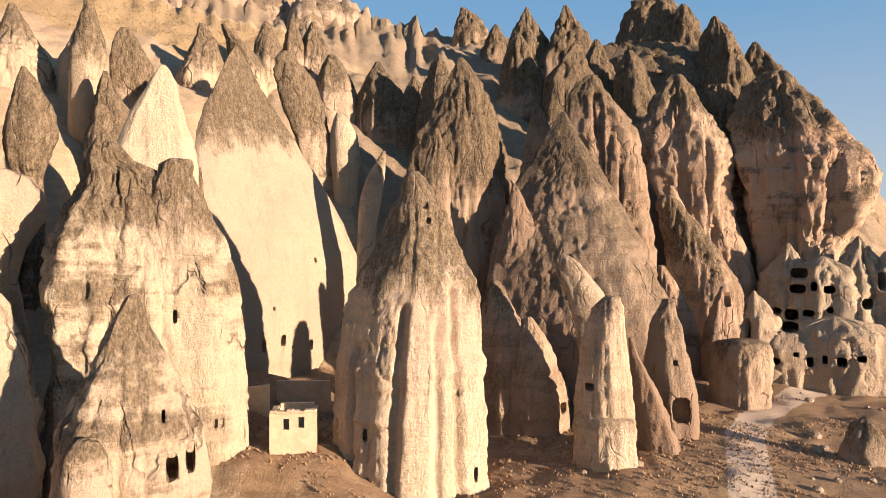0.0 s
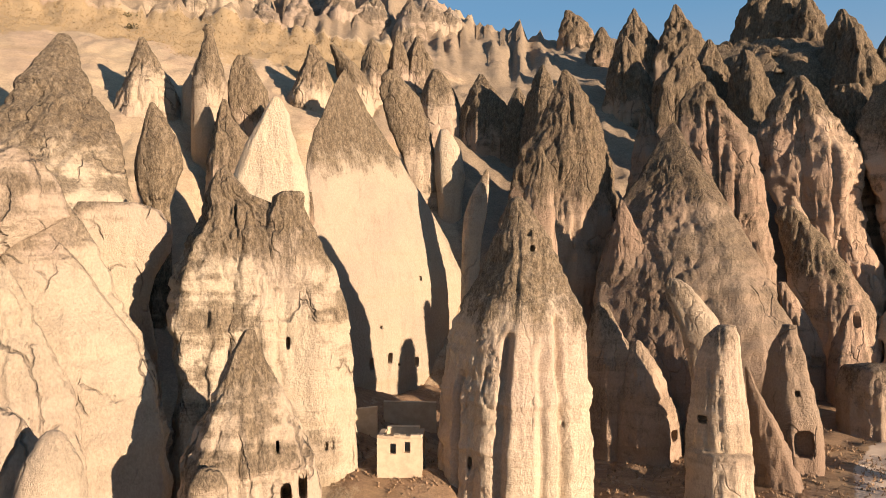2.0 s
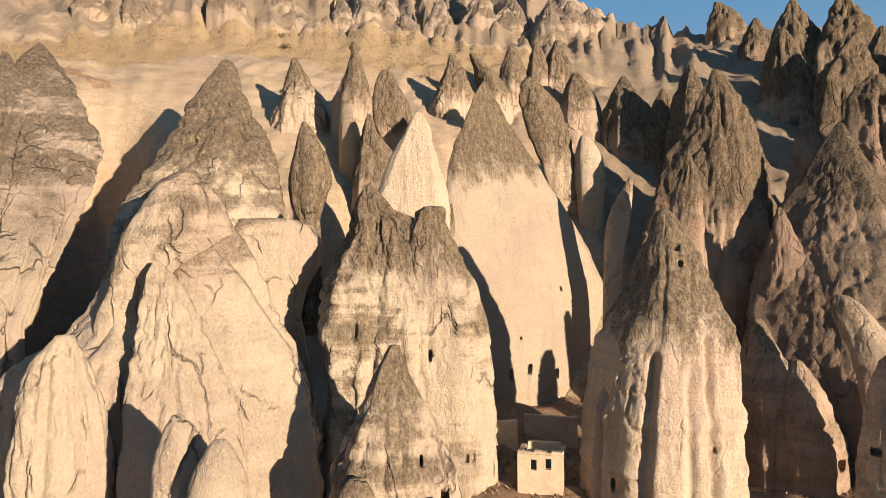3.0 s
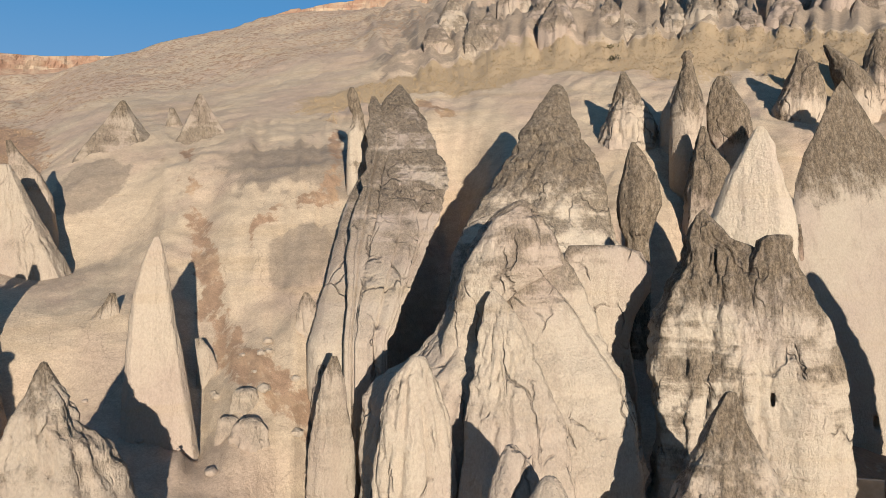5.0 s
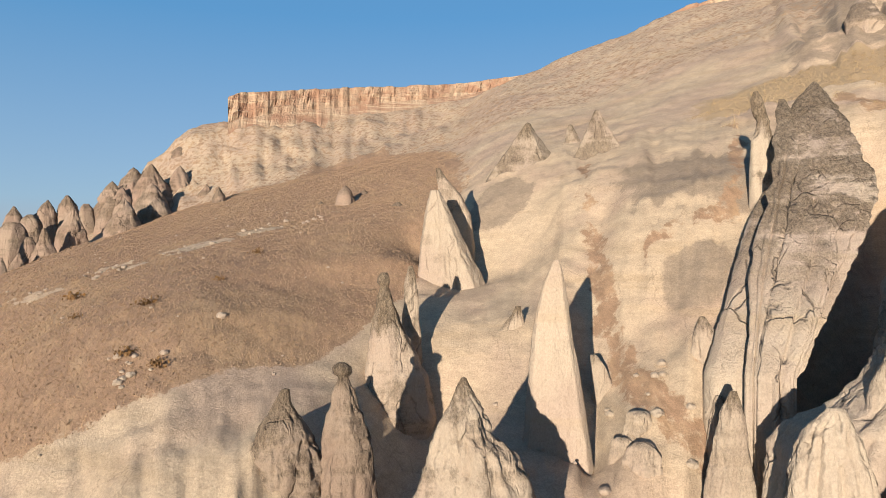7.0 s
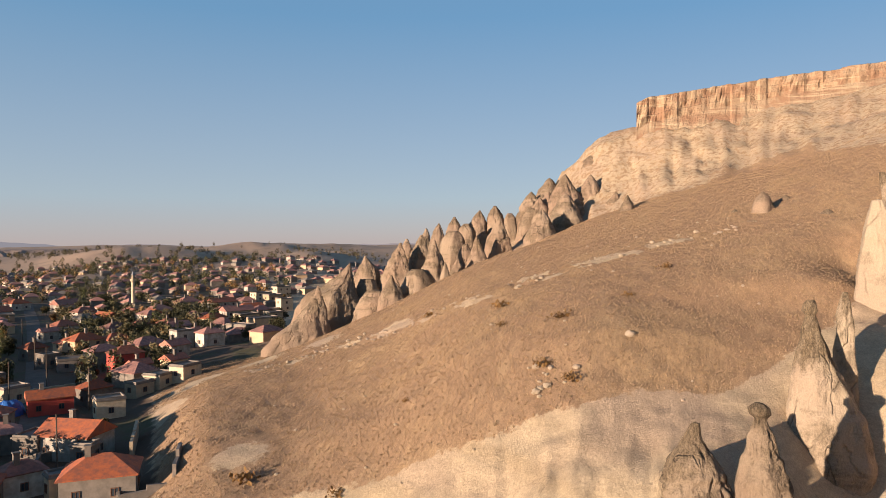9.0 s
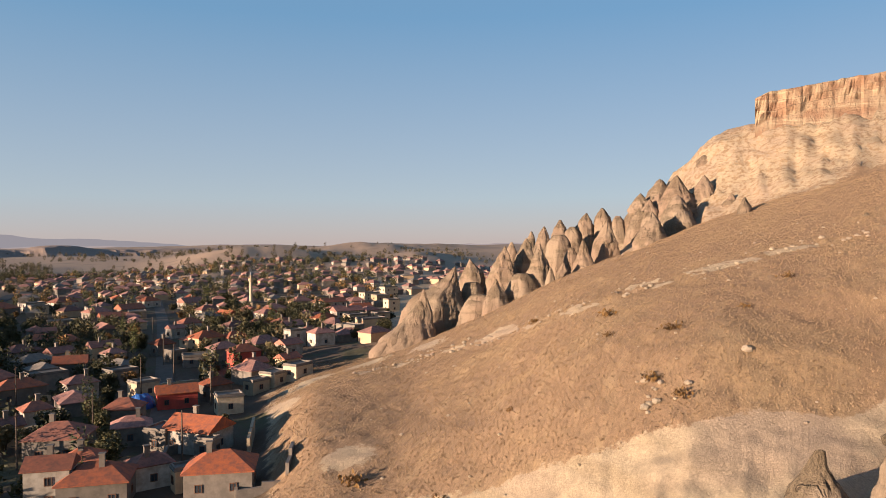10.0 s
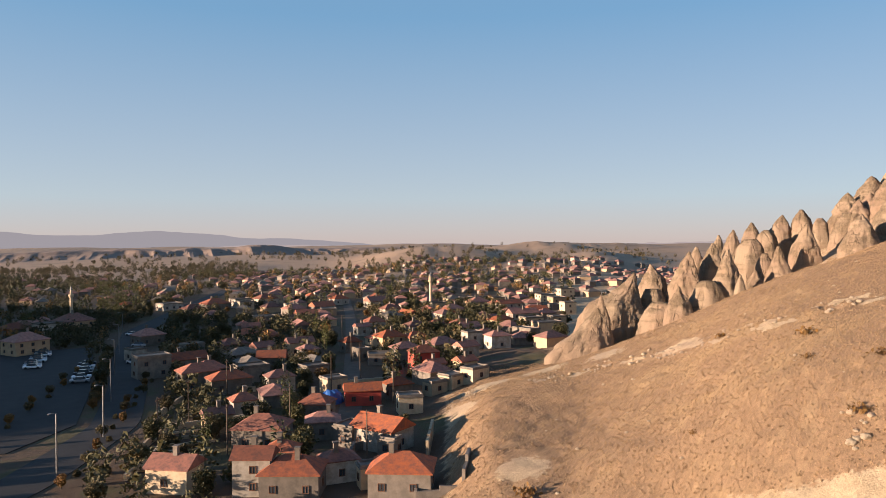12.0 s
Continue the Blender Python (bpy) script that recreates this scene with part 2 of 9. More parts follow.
def make_ground():
    """Bare tuff, dry grass and village soil by the cover of each place."""
    n, col, big, beds, streak, fine, grain = tuff_net("ground")
    def cover(key):
        a = n.add("ShaderNodeAttribute")
        a.attribute_name = key
        return a.outputs["Fac"]
    grassy = n.mix(n.noise(0.35, 5, 0.6), (0.35, 0.215, 0.12), (0.28, 0.172, 0.096))
    grassy = n.mix(n.ramp(n.noise(7.5, 6, 0.8), 0.4, 0.68, 0, 0.75), grassy, (0.17, 0.107, 0.06))
    grassy = n.mix(n.ramp(n.noise(0.08, 3), 0.48, 0.66, 0, 0.6), grassy, (0.36, 0.235, 0.118))
    tufts = n.noise(0.8, 6, 0.75, stretch=(0.55, 2.2, 1.2))
    grassy = n.mix(n.ramp(tufts, 0.4, 0.62, 0.0, 0.55), grassy, (0.17, 0.105, 0.058))
    grassy = n.mix(n.ramp(n.noise(0.25, 6, 0.7, stretch=(0.5, 1.6, 1.0)), 0.5, 0.68, 0, 0.5), grassy, (0.40, 0.265, 0.14))
    grassy = n.mix(n.math("MULTIPLY", cover("pale"), 0.8), grassy, (0.33, 0.235, 0.125))
    soil = n.mix(n.noise(0.3, 5, 0.6), (0.07, 0.045, 0.028), (0.13, 0.083, 0.051))
    soil = n.mix(n.ramp(n.noise(0.06, 5, 0.7), 0.5, 0.6, 0, 0.8), soil, (0.075, 0.068, 0.03))
    col = n.mix(1.0, col, (0.77, 0.725, 0.66), "MULTIPLY")
    g = n.ramp(n.math("ADD", cover("grass"), n.math("MULTIPLY", n.math("SUBTRACT", n.noise(0.9, 5, 0.65), 0.5), 0.9)), 0.42, 0.58)
    s = n.ramp(n.math("ADD", cover("soil"), n.math("MULTIPLY", n.math("SUBTRACT", n.noise(0.5, 5, 0.65), 0.5), 0.6)), 0.42, 0.58)
    li = n.ramp(n.math("ADD", cover("lichen"), n.math("MULTIPLY", n.math("SUBTRACT", n.noise(0.16, 5, 0.65), 0.5), 1.2)), 0.45, 0.6, 0, 0.85)
    col = n.mix(li, col, n.mix(n.noise(2.0, 6, 0.75), (0.15, 0.108, 0.068), (0.31, 0.23, 0.15)))
    joint = n.math("MULTIPLY", n.ramp(joints(n), 0.0, 0.03, 1.0, 0.0), n.ramp(n.noise(0.25, 3), 0.46, 0.6))
    col = n.mix(n.math("MULTIPLY", joint, 0.3), col, (0.13, 0.09, 0.06))
    thin = n.ramp(n.noise(1.5, 6, 0.75, stretch=(0.35, 0.35, 1.1)), 0.35, 0.65, 0.88, 1.07)
    stip = n.math("MULTIPLY", thin, n.ramp(n.noise(6.0, 4, 0.75), 0.35, 0.65, 0.85, 1.13))
    tone = n.add("ShaderNodeCombineColor")
    for k in range(3):
        n.plug(stip, tone.inputs[k])
    col = n.mix(1.0, col, tone.outputs[0], "MULTIPLY")
    col = n.mix(g, col, grassy)
    col = n.mix(s, col, soil)
    field = n.mix(n.noise(0.006, 4, 0.7, stretch=(1, 2.4, 1)), (0.40, 0.265, 0.17), (0.30, 0.205, 0.14))
    field = n.mix(n.ramp(n.noise(0.02, 5, 0.7), 0.52, 0.62, 0, 0.5), field, (0.19, 0.14, 0.09))
    col = n.mix(cover("plain"), col, field)
    tr = n.ramp(n.math("ADD", cover("track"), n.math("MULTIPLY", n.math("SUBTRACT", n.noise(1.5, 4), 0.5), 0.5)), 0.3, 0.6, 0, 0.95)
    col = n.mix(tr, col, (0.52, 0.40, 0.29))
    bump = n.math("ADD", n.math("MULTIPLY", fine, 0.45), n.math("ADD", n.math("MULTIPLY", n.noise(1.2, 6, 0.62), 0.5), n.math("MULTIPLY", grain, 0.2)))
    return n.finish(col, 0.95, bump, 0.8, 0.28)


def plain(name, a, b, scale=3.0, rough=0.85, metal=0.0, bump=0.3):
    """A surface of two near colours with stains and grain, varied from object to object."""
    n = Net(name)
    vec = n.coord.outputs["Object"]
    col = n.mix(n.ramp(n.noise(scale, 5, 0.65, vec), 0.3, 0.7), a, b)
    rnd = n.add("ShaderNodeObjectInfo").outputs["Random"]
    hsv = n.add("ShaderNodeHueSaturation")
    n.plug(n.ramp(rnd, 0.0, 1.0, 0.78, 1.18), hsv.inputs["Value"])
    n.plug(col, hsv.inputs["Color"])
    return n.finish(hsv.outputs[0], rough, n.noise(scale * 8, 4, 0.6, vec), bump, 0.03, metal)


def make_roof(name, a, b):
    n = Net(name)
    vec = n.coord.outputs["Object"]
    col = n.mix(n.ramp(n.noise(1.3, 5, 0.7, vec), 0.3, 0.7), a, b)
    rnd = n.add("ShaderNodeObjectInfo").outputs["Random"]
    hsv = n.add("ShaderNodeHueSaturation")
    n.plug(n.ramp(rnd, 0.0, 1.0, 0.55, 1.15), hsv.inputs["Value"])
    n.plug(n.ramp(n.math("FRACT", n.math("MULTIPLY", rnd, 7.3)), 0, 1, 0.75, 1.05), hsv.inputs["Saturation"])
    n.plug(col, hsv.inputs["Color"])
    return n.finish(hsv.outputs[0], 0.85, n.noise(14, 3, 0.5, vec), 0.5, 0.05)


def make_leaf(name, a, b):
    n = Net(name)
    rnd = n.add("ShaderNodeObjectInfo").outputs["Random"]
    isl = n.add("ShaderNodeNewGeometry").outputs["Random Per Island"]
    col = n.mix(isl, a, b)
    hsv = n.add("ShaderNodeHueSaturation")
    n.plug(n.ramp(rnd, 0.0, 1.0, 0.7, 1.2), hsv.inputs["Value"])
    n.plug(col, hsv.inputs["Color"])
    return n.finish(hsv.outputs[0], 0.7)


ROCK, GROUND = make_rock(), make_ground()
TILE_RED = make_roof("clay_roof_tiles", (0.40, 0.115, 0.05), (0.19, 0.075, 0.05))
PLASTER = plain("white_plaster", (0.46, 0.395, 0.32), (0.28, 0.23, 0.175), 0.8)
DIRT = plain("packed_dirt", (0.115, 0.085, 0.064), (0.075, 0.058, 0.043), 0.4)
CONCRETE = plain("grey_concrete", (0.215, 0.172, 0.135), (0.14, 0.115, 0.09), 0.9)
OCHRE_WALL = plain("ochre_plaster", (0.50, 0.34, 0.20), (0.42, 0.28, 0.17), 0.8)
RED_WALL = plain("red_plaster", (0.46, 0.07, 0.045), (0.36, 0.055, 0.04), 0.8)
STONE = plain("cut_tuff_blocks", (0.52, 0.40, 0.26), (0.42, 0.31, 0.20), 1.6, bump=0.7)
GLASS = plain("dark_window_glass", (0.03, 0.035, 0.04), (0.05, 0.055, 0.06), 1.0, 0.15, bump=0.0)
WOOD = plain("weathered_wood", (0.18, 0.085, 0.05), (0.12, 0.06, 0.035), 3.0)
ASPHALT = plain("asphalt", (0.042, 0.038, 0.036), (0.03, 0.028, 0.027), 0.3)
BARK = plain("bark", (0.10, 0.07, 0.05), (0.07, 0.05, 0.035), 4.0)
METAL = plain("grey_metal", (0.24, 0.23, 0.22), (0.18, 0.175, 0.17), 2.0, 0.5, 0.6)
LEAF_GREEN = make_leaf("green_leaves", (0.04, 0.04, 0.015), (0.085, 0.07, 0.026))
LEAF_OLIVE = make_leaf("olive_leaves", (0.068, 0.056, 0.025), (0.13, 0.092, 0.038))
LEAF_RUST = make_leaf("autumn_leaves", (0.15, 0.08, 0.025), (0.22, 0.11, 0.03))
LEAF_POPLAR = make_leaf("poplar_leaves", (0.05, 0.06, 0.015), (0.13, 0.12, 0.03))
DRY = make_leaf("dry_grass", (0.25, 0.158, 0.088), (0.41, 0.265, 0.147))
BLUE_TARP = plain("blue_tarpaulin", (0.03, 0.13, 0.38), (0.02, 0.09, 0.28), 1.5, 0.5)
PAINTS = [plain(f"car_paint_{k}", c, tuple(v * 0.9 for v in c), 1.0, 0.3, 0.0, 0.0) for k, c in (("white", (0.7, 0.7, 0.7)), ("silver", (0.35, 0.36, 0.37)), ("dark", (0.04, 0.045, 0.055)))]
RUBBER = plain("rubber", (0.02, 0.02, 0.02), (0.03, 0.03, 0.03), 4.0)
DRY_PALE = make_leaf("pale_dry_grass", (0.20, 0.137, 0.068), (0.31, 0.215, 0.108))

# ---- ground: an amphitheatre of slopes round a valley floor, open to a village on a plain ----
PROFILES = {}


def slope(az, *knots):
    """The ground's heights (radius, height) along one bearing, in degrees to the left of +y."""
    PROFILES[az] = knots


slope(-60, (30, 4), (90, 4), (300, 6), (900, 10))
slope(-36, (30, 4), (88, 6), (100, 12), (140, 14), (400, 10))
slope(-28, (30, 4), (88, 6), (98, 22), (125, 38), (220, 40), (500, 12))
slope(-14, (30, 4), (72, 5), (88, 22), (112, 46), (140, 58), (300, 55))
slope(2, (30, 4), (48, 4.3), (60, 4.8), (72, 18), (85, 30), (110, 46), (140, 62), (300, 66))
slope(10, (30, 4), (41, 5.2), (45, 6.3), (49, 6.7), (58, 8), (66, 8.7), (85, 32), (110, 50), (150, 70), (200, 92), (320, 95))
slope(33, (30, 4), (45, 5), (60, 14), (80, 35), (105, 50), (140, 71), (200, 95), (320, 97))
slope(57, (30, 4), (46, 7), (60, 17), (66, 21), (79, 33), (90, 37.5), (110, 46), (150, 64), (205, 90), (320, 93))
slope(65, (30, 4), (46, 7), (55, 10), (63, 14), (73, 22.5), (79, 27), (90, 35.5), (103, 40), (150, 57), (205, 81), (320, 84))
slope(71, (30, 4.5), (44, 7), (52, 10), (60, 13), (68, 18), (76, 20.5), (85, 24), (96, 33), (104, 38), (140, 50), (200, 73), (320, 77))
slope(77, (30, 5), (42, 8), (52, 12), (65, 16), (80, 21.5), (85, 25), (97, 30), (109, 33), (135, 42), (190, 58), (212, 68), (320, 70))
slope(95, (28, 4), (40, 7), (65, 17), (72, 20.5), (100, 26.5), (150, 34.5), (165, 36), (180, 43), (198, 56), (215, 61), (320, 60))
slope(105, (30, 3), (45, 6), (67, 14.5), (78, 18), (100, 21.8), (138, 25.6), (158, 23.5), (184, 25), (240, 21), (400, 6))
slope(115, (40, 3), (60, 6), (75, 9.5), (110, 13.2), (135, 14.8), (155, 11), (185, 12), (230, 8), (320, 1))
slope(121, (40, 2.5), (65, 4.5), (80, 7), (110, 9), (135, 9), (160, 5), (230, 2), (320, 0))
slope(127, (40, 2), (64, 3), (74, 4.6), (86, 6.5), (110, 6.8), (135, 5), (160, 2.5), (230, 0.5), (320, 0))
slope(133, (40, 2), (70, 1.5), (110, 0.5), (200, 0), (320, 0))
slope(172, (40, 1), (200, 0), (320, 0))
# hill out of view, added so its shadow covers the road and car park
slope(185, (40, 1), (190, 2), (250, 18), (320, 28))
slope(200, (40, 1), (170, 1), (215, 12), (262, 27), (320, 33), (420, 33))
slope(215, (40, 1.5), (180, 1), (230, 10), (270, 20), (330, 24))
slope(228, (40, 2), (200, 1), (320, 2))
slope(250, (40, 3), (200, 2), (320, 2))
AZ = sorted(PROFILES)


def bare_height(x, y):
    """Smooth height of the ground, for arrays."""
    az = np.degrees(np.arctan2(-x, y))
    az = np.where(az < -60, az + 360, az)
    r = np.hypot(x, y)
    tables = [np.interp(r, [k[0] for k in PROFILES[a]], [k[1] for k in PROFILES[a]]) for a in AZ]
    tables.append(tables[0])
    stops = AZ + [300]
    out = np.zeros_like(r)
    n = len(AZ)
    for k in range(n):
        m = (az >= stops[k]) & (az <= stops[k + 1])
        t = np.clip((az - stops[k]) / (stops[k + 1] - stops[k]), 0, 1)
        # a smooth curve through the bearings, with slopes limited so that it does not overshoot
        gap = stops[k + 1] - stops[k]
        rise = tables[k + 1] - tables[k]
        before = (tables[k] - tables[k - 1]) / (stops[k] - stops[k - 1]) * gap if k else 0 * rise
        after = (tables[k + 2] - tables[k + 1]) / (stops[k + 2] - stops[k + 1]) * gap if k + 2 <= n else 0 * rise
        m0 = np.where(before * rise > 0, 2 * before * rise / (before + rise + 1e-9), 0)
        m1 = np.where(after * rise > 0, 2 * after * rise / (after + rise + 1e-9), 0)
        h = (2 * t ** 3 - 3 * t ** 2 + 1) * tables[k] + (t ** 3 - 2 * t ** 2 + t) * m0 + (3 * t ** 2 - 2 * t ** 3) * tables[k + 1] + (t ** 3 - t ** 2) * m1
        out = np.where(m, h, out)
    # low hills far over the plain
    p = np.stack([x * 0.0011, y * 0.0011, 0 * x], 1)
    far = step(500, 1500, r)
    roll = step(112, 120, az) * (1 - step(132, 142, az)) * step(420, 700, r) * (1 - step(1500, 2200, r))
    out = out * (1 - step(350, 900, r)) + far * (14 * fbm(p, 4) + 2) + roll * (9 + 9 * fbm(p * 4.2, 3) + 3.5 * ridged(p * 9, 3))
    return out


def steepness(x, y):
    h = bare_height(x, y)
    return np.hypot(bare_height(x + 2.0, y) - h, bare_height(x, y + 2.0) - h) / 2.0


def line_distance(x, y, pts):
    best = np.full(np.shape(x), 1e9)
    for (ax, ay), (bx, by) in zip(pts[:-1], pts[1:]):
        t = np.clip(((x - ax) * (bx - ax) + (y - ay) * (by - ay)) / ((bx - ax) ** 2 + (by - ay) ** 2), 0, 1)
        best = np.minimum(best, np.hypot(x - ax - t * (bx - ax), y - ay - t * (by - ay)))
    return best


GULLY_BEDS = (((-79, 57), (-66, 48), (-62, 44), (-63, 39), (-64, 36)), ((-87, 40), (-75, 35), (-69, 33), (-60, 30), (-52, 29), (-47, 30), (-46, 32)), ((-73, 67), (-66, 66)))
LEDGE = ((-112, 8), (-106, -4), (-100, -17), (-96, -28), (-103, -42), (-106, -56), (-100, -66))


def covers(x, y):
    """Shares of dry grass, village soil, lichen and far fields on the ground."""
    az = np.degrees(np.arctan2(-x, y))
    r = np.hypot(x, y)
    p = np.stack([x, y, 0 * x], 1)
    wob = 8 * fbm(p * 0.05, 3)
    # the grassy flank above the village
    edge = np.interp(az, [60, 72, 79, 84, 88, 95, 105, 115, 122, 128, 135], [200, 120, 80, 68, 62, 60, 62.5, 65.5, 68, 70, 62])
    outer = np.interp(az, [70, 82, 95, 104, 112, 120, 130], [125, 170, 160, 146, 146, 150, 400])
    grass = step(-2, 4, r - edge - 0.3 * wob) * (1 - step(-8, 8, r - outer - wob)) * step(70, 80, az) * (1 - step(128, 134, az))
    # the meadow on the terrace over the cones
    grass = np.maximum(grass, 0.95 * step(95, 102, r + wob) * (1 - step(112, 119, r + wob)) * step(8, 14, az) * (1 - step(52, 62, az)))
    # the valley floor
    grass = np.maximum(grass, 0.62 * (1 - step(62, 78, r)) * (1 - step(14, 24, az)) * step(-60, -50, az))
    grass = np.maximum(grass, 0.66 * (1 - step(80, 90, r)) * (1 - step(-14, -8, az)))
    grass = np.maximum(grass, 0.47 * step(120, 150, r) * (1 - step(400, 500, r)) * step(36, 50, az) * (1 - step(112, 120, az)))
    grass = np.maximum(grass, 0.3 * step(44, 52, r) * (1 - step(88, 96, r)) * step(38, 46, az) * (1 - step(62, 72, az)))
    # the broken pale ledge that crosses the flank
    ledge = line_distance(x, y, LEDGE) - 1.5 * fbm(p * 0.12, 3)
    grass = grass * (1 - 0.85 * (1 - step(0.6, 2.8, ledge)) * step(-0.05, 0.25, fbm(p * 0.3 + 3, 4)))
    # dry grass along the gully beds of the inner wall
    for bed in GULLY_BEDS:
        grass = np.maximum(grass, 0.62 * np.exp(-((line_distance(x, y, bed) - 0.8 * fbm(p * 0.4, 3)) / 1.3) ** 2))
    for bx, by, br in ((-66, -46, 3.5), (-90, -77, 5), (-104, -81, 5), (-112, -73, 5), (-113, -61, 4), (-105, -44, 3)):
        grass = grass * (1 - np.exp(-((x - bx) ** 2 + (y - by) ** 2) / br ** 2))
    soil = step(128, 134, az) * step(20, 60, r) + (az < -70)
    soil = np.maximum(soil, step(120, 126, az) * step(120, 170, r))
    lichen = 0.75 * step(64, 74, r) * (1 - step(130, 160, r)) * (1 - step(4, 16, az)) * step(-40, -30, az)
    lichen = np.maximum(lichen, 0.22 * step(44, 52, r) * (1 - step(100, 115, r)) * step(36, 44, az) * (1 - step(66, 76, az)))
    lichen = np.maximum(lichen, 0.66 * step(112, 120, r + wob) * (1 - step(170, 200, r)) * step(-5, 12, az) * (1 - step(46, 58, az)))
    lichen = np.maximum(lichen, 0.3 * step(110, 130, r) * step(40, 50, az) * (1 - step(60, 75, az)))
    for bx, by, br in ((-72, 44, 7), (-66, 47, 6), (-62, 53, 5), (-92, 30, 5), (-58, 38, 4)):
        lichen = np.maximum(lichen, 1.1 * np.exp(-((x - bx) ** 2 + (y - by) ** 2) / br ** 2))
    lichen = np.maximum(lichen, 0.3 * step(150, 166, r) * (1 - step(215, 240, r)) * step(70, 84, az) * (1 - step(112, 118, az)))
    plain_ = step(420, 620, r)
    pale = step(92, 100, r + wob) * (1 - step(122, 132, r + wob)) * step(4, 12, az) * (1 - step(54, 66, az))
    return np.clip(grass, 0, 1), np.clip(soil, 0, 1), np.clip(lichen, 0, 1), plain_, pale


GULLIES = (
    (13.0, 4.6, ((-38.4, 28.8), (-41.0, 33.6), (-45.5, 42.5), (-50.0, 48.5), (-55.0, 54.0), (-60.0, 59.0))),
    (4.0, 5.0, ((-84.0, 22.0), (-92.0, 20.0))),
    (1.2, 1.6, ((-50.9, 23.5), (-57.9, 27.4), (-65.3, 30.3), (-74.0, 36.0))),
    (7.0, 5.0, ((-44.0, 4.0), (-51.0, 9.0), (-60.0, 13.0))),
)


def ground_height(x, y):
    x, y = np.atleast_1d(np.asarray(x, float)), np.atleast_1d(np.asarray(y, float))
    h = bare_height(x, y)
    p = np.stack([x, y, 0 * x], 1)
    r = np.hypot(x, y)
    st = np.clip(steepness(x, y), 0, 1.2)
    az = np.degrees(np.arctan2(-x, y))
    # weathered steep rock, ribs high on the hill, and soft swells elsewhere
    steep = step(0.45, 0.8, st) * (1 - step(350, 500, r)) * (1 - step(62, 78, az)) + 0.8 * step(172, 180, r) * (1 - step(200, 212, r)) * step(80, 90, az) * (1 - step(100, 108, az))
    steep = steep * (1 - 0.85 * step(36, 44, az) * step(46, 54, r) * (1 - step(100, 115, r)))
    h = h + steep * ((0.7 + 0.9 * (1 - step(36, 46, az))) * fbm(p * 0.11, 4) * 0.7 + 0.4 * ridged(p * 0.35, 3) + 0.22 * ridged(p * np.array([0.9, 0.9, 1.0]) + 5, 3))
    ribs = step(105, 125, r) * (1 - step(200, 230, r)) * step(-6, 4, az) * (1 - step(44, 56, az))
    q = np.stack([az * 0.75, r * 0.028, 0 * r], 1)
    h = h + ribs * 0.9 * ridged(np.stack([az * 2.1, r * 0.06, 7 + 0 * r], 1), 3)
    h = h + ribs * 2.0 * ridged(q + 0.15 * fbm(p * 0.05, 2)[:, None], 3)
    drips = step(46, 54, r) * (1 - step(96, 112, r)) * step(36, 44, az) * (1 - step(66, 76, az))
    fold = ridged(np.stack([az * 0.34 + 0.3 * fbm(p * 0.08, 2), r * 0.022, 0 * r], 1), 2)
    h = h + drips * (0.45 * fold + 0.22 * ridged(np.stack([az * 1.1, r * 0.05, 3 + 0 * r], 1), 2))
    # ledges that follow the beds
    ledge = (h * 0.55 + 0.6 * fbm(p * 0.06, 2)) % 1.0
    h = h + drips * 0.22 * (step(0.0, 0.16, ledge) - ledge)
    under = step(160, 172, r) * (1 - step(205, 215, r)) * step(70, 80, az) * (1 - step(102, 108, az))
    h = h + under * (0.6 * ridged(np.stack([az * 0.5, r * 0.03, 0 * r], 1), 3) + 0.6 * ridged(np.stack([az * 1.5, r * 0.04, 2 + 0 * r], 1), 3))
    rills = step(30, 45, r) * (1 - step(50, 62, r)) * step(66, 76, az) * (1 - step(126, 132, az))
    h = h + rills * 0.7 * ridged(np.stack([az * 0.22, r * 0.05, 0 * r], 1), 3)
    for deep, wide, line in GULLIES:
        h = h - deep * np.exp(-(line_distance(x, y, line) / wide) ** 2)
    near = step(12, 30, r)
    h = 3.4 * (1 - near) + h * near
    flat = step(128, 136, az) + (az < -66)
    flank = step(74, 84, az) * (1 - step(126, 132, az)) * step(58, 66, r) * (1 - step(140, 160, r))
    swell = (1 - 0.65 * flank) * 0.7 * fbm(p * 0.06, 3) + (0.18 - 0.06 * flank) * fbm(p * 0.5, 3)
    h = h + (1 - np.clip(flat, 0, 1)) * swell * (1 - step(300, 500, r))
    broken = 1 - step(0.4, 2.6, line_distance(x, y, LEDGE) - 1.2 * fbm(p * 0.12, 3))
    h = h + 0.22 * broken * ridged(p * 0.7, 3)
    return h


def on_ground(x, y):
    return float(ground_height(x, y)[0])


def track_mask(x, y):
    """The worn vehicle track on the valley floor."""
    d = line_distance(x, y, ((17, 38), (20, 46), (23, 54), (27, 61), (34, 68), (41, 74), (48, 80)))
    ruts = np.exp(-((d - 0.85) / 0.45) ** 2)
    return np.clip(0.55 * (1 - step(0.8, 2.0, d)) + 0.6 * ruts, 0, 1)


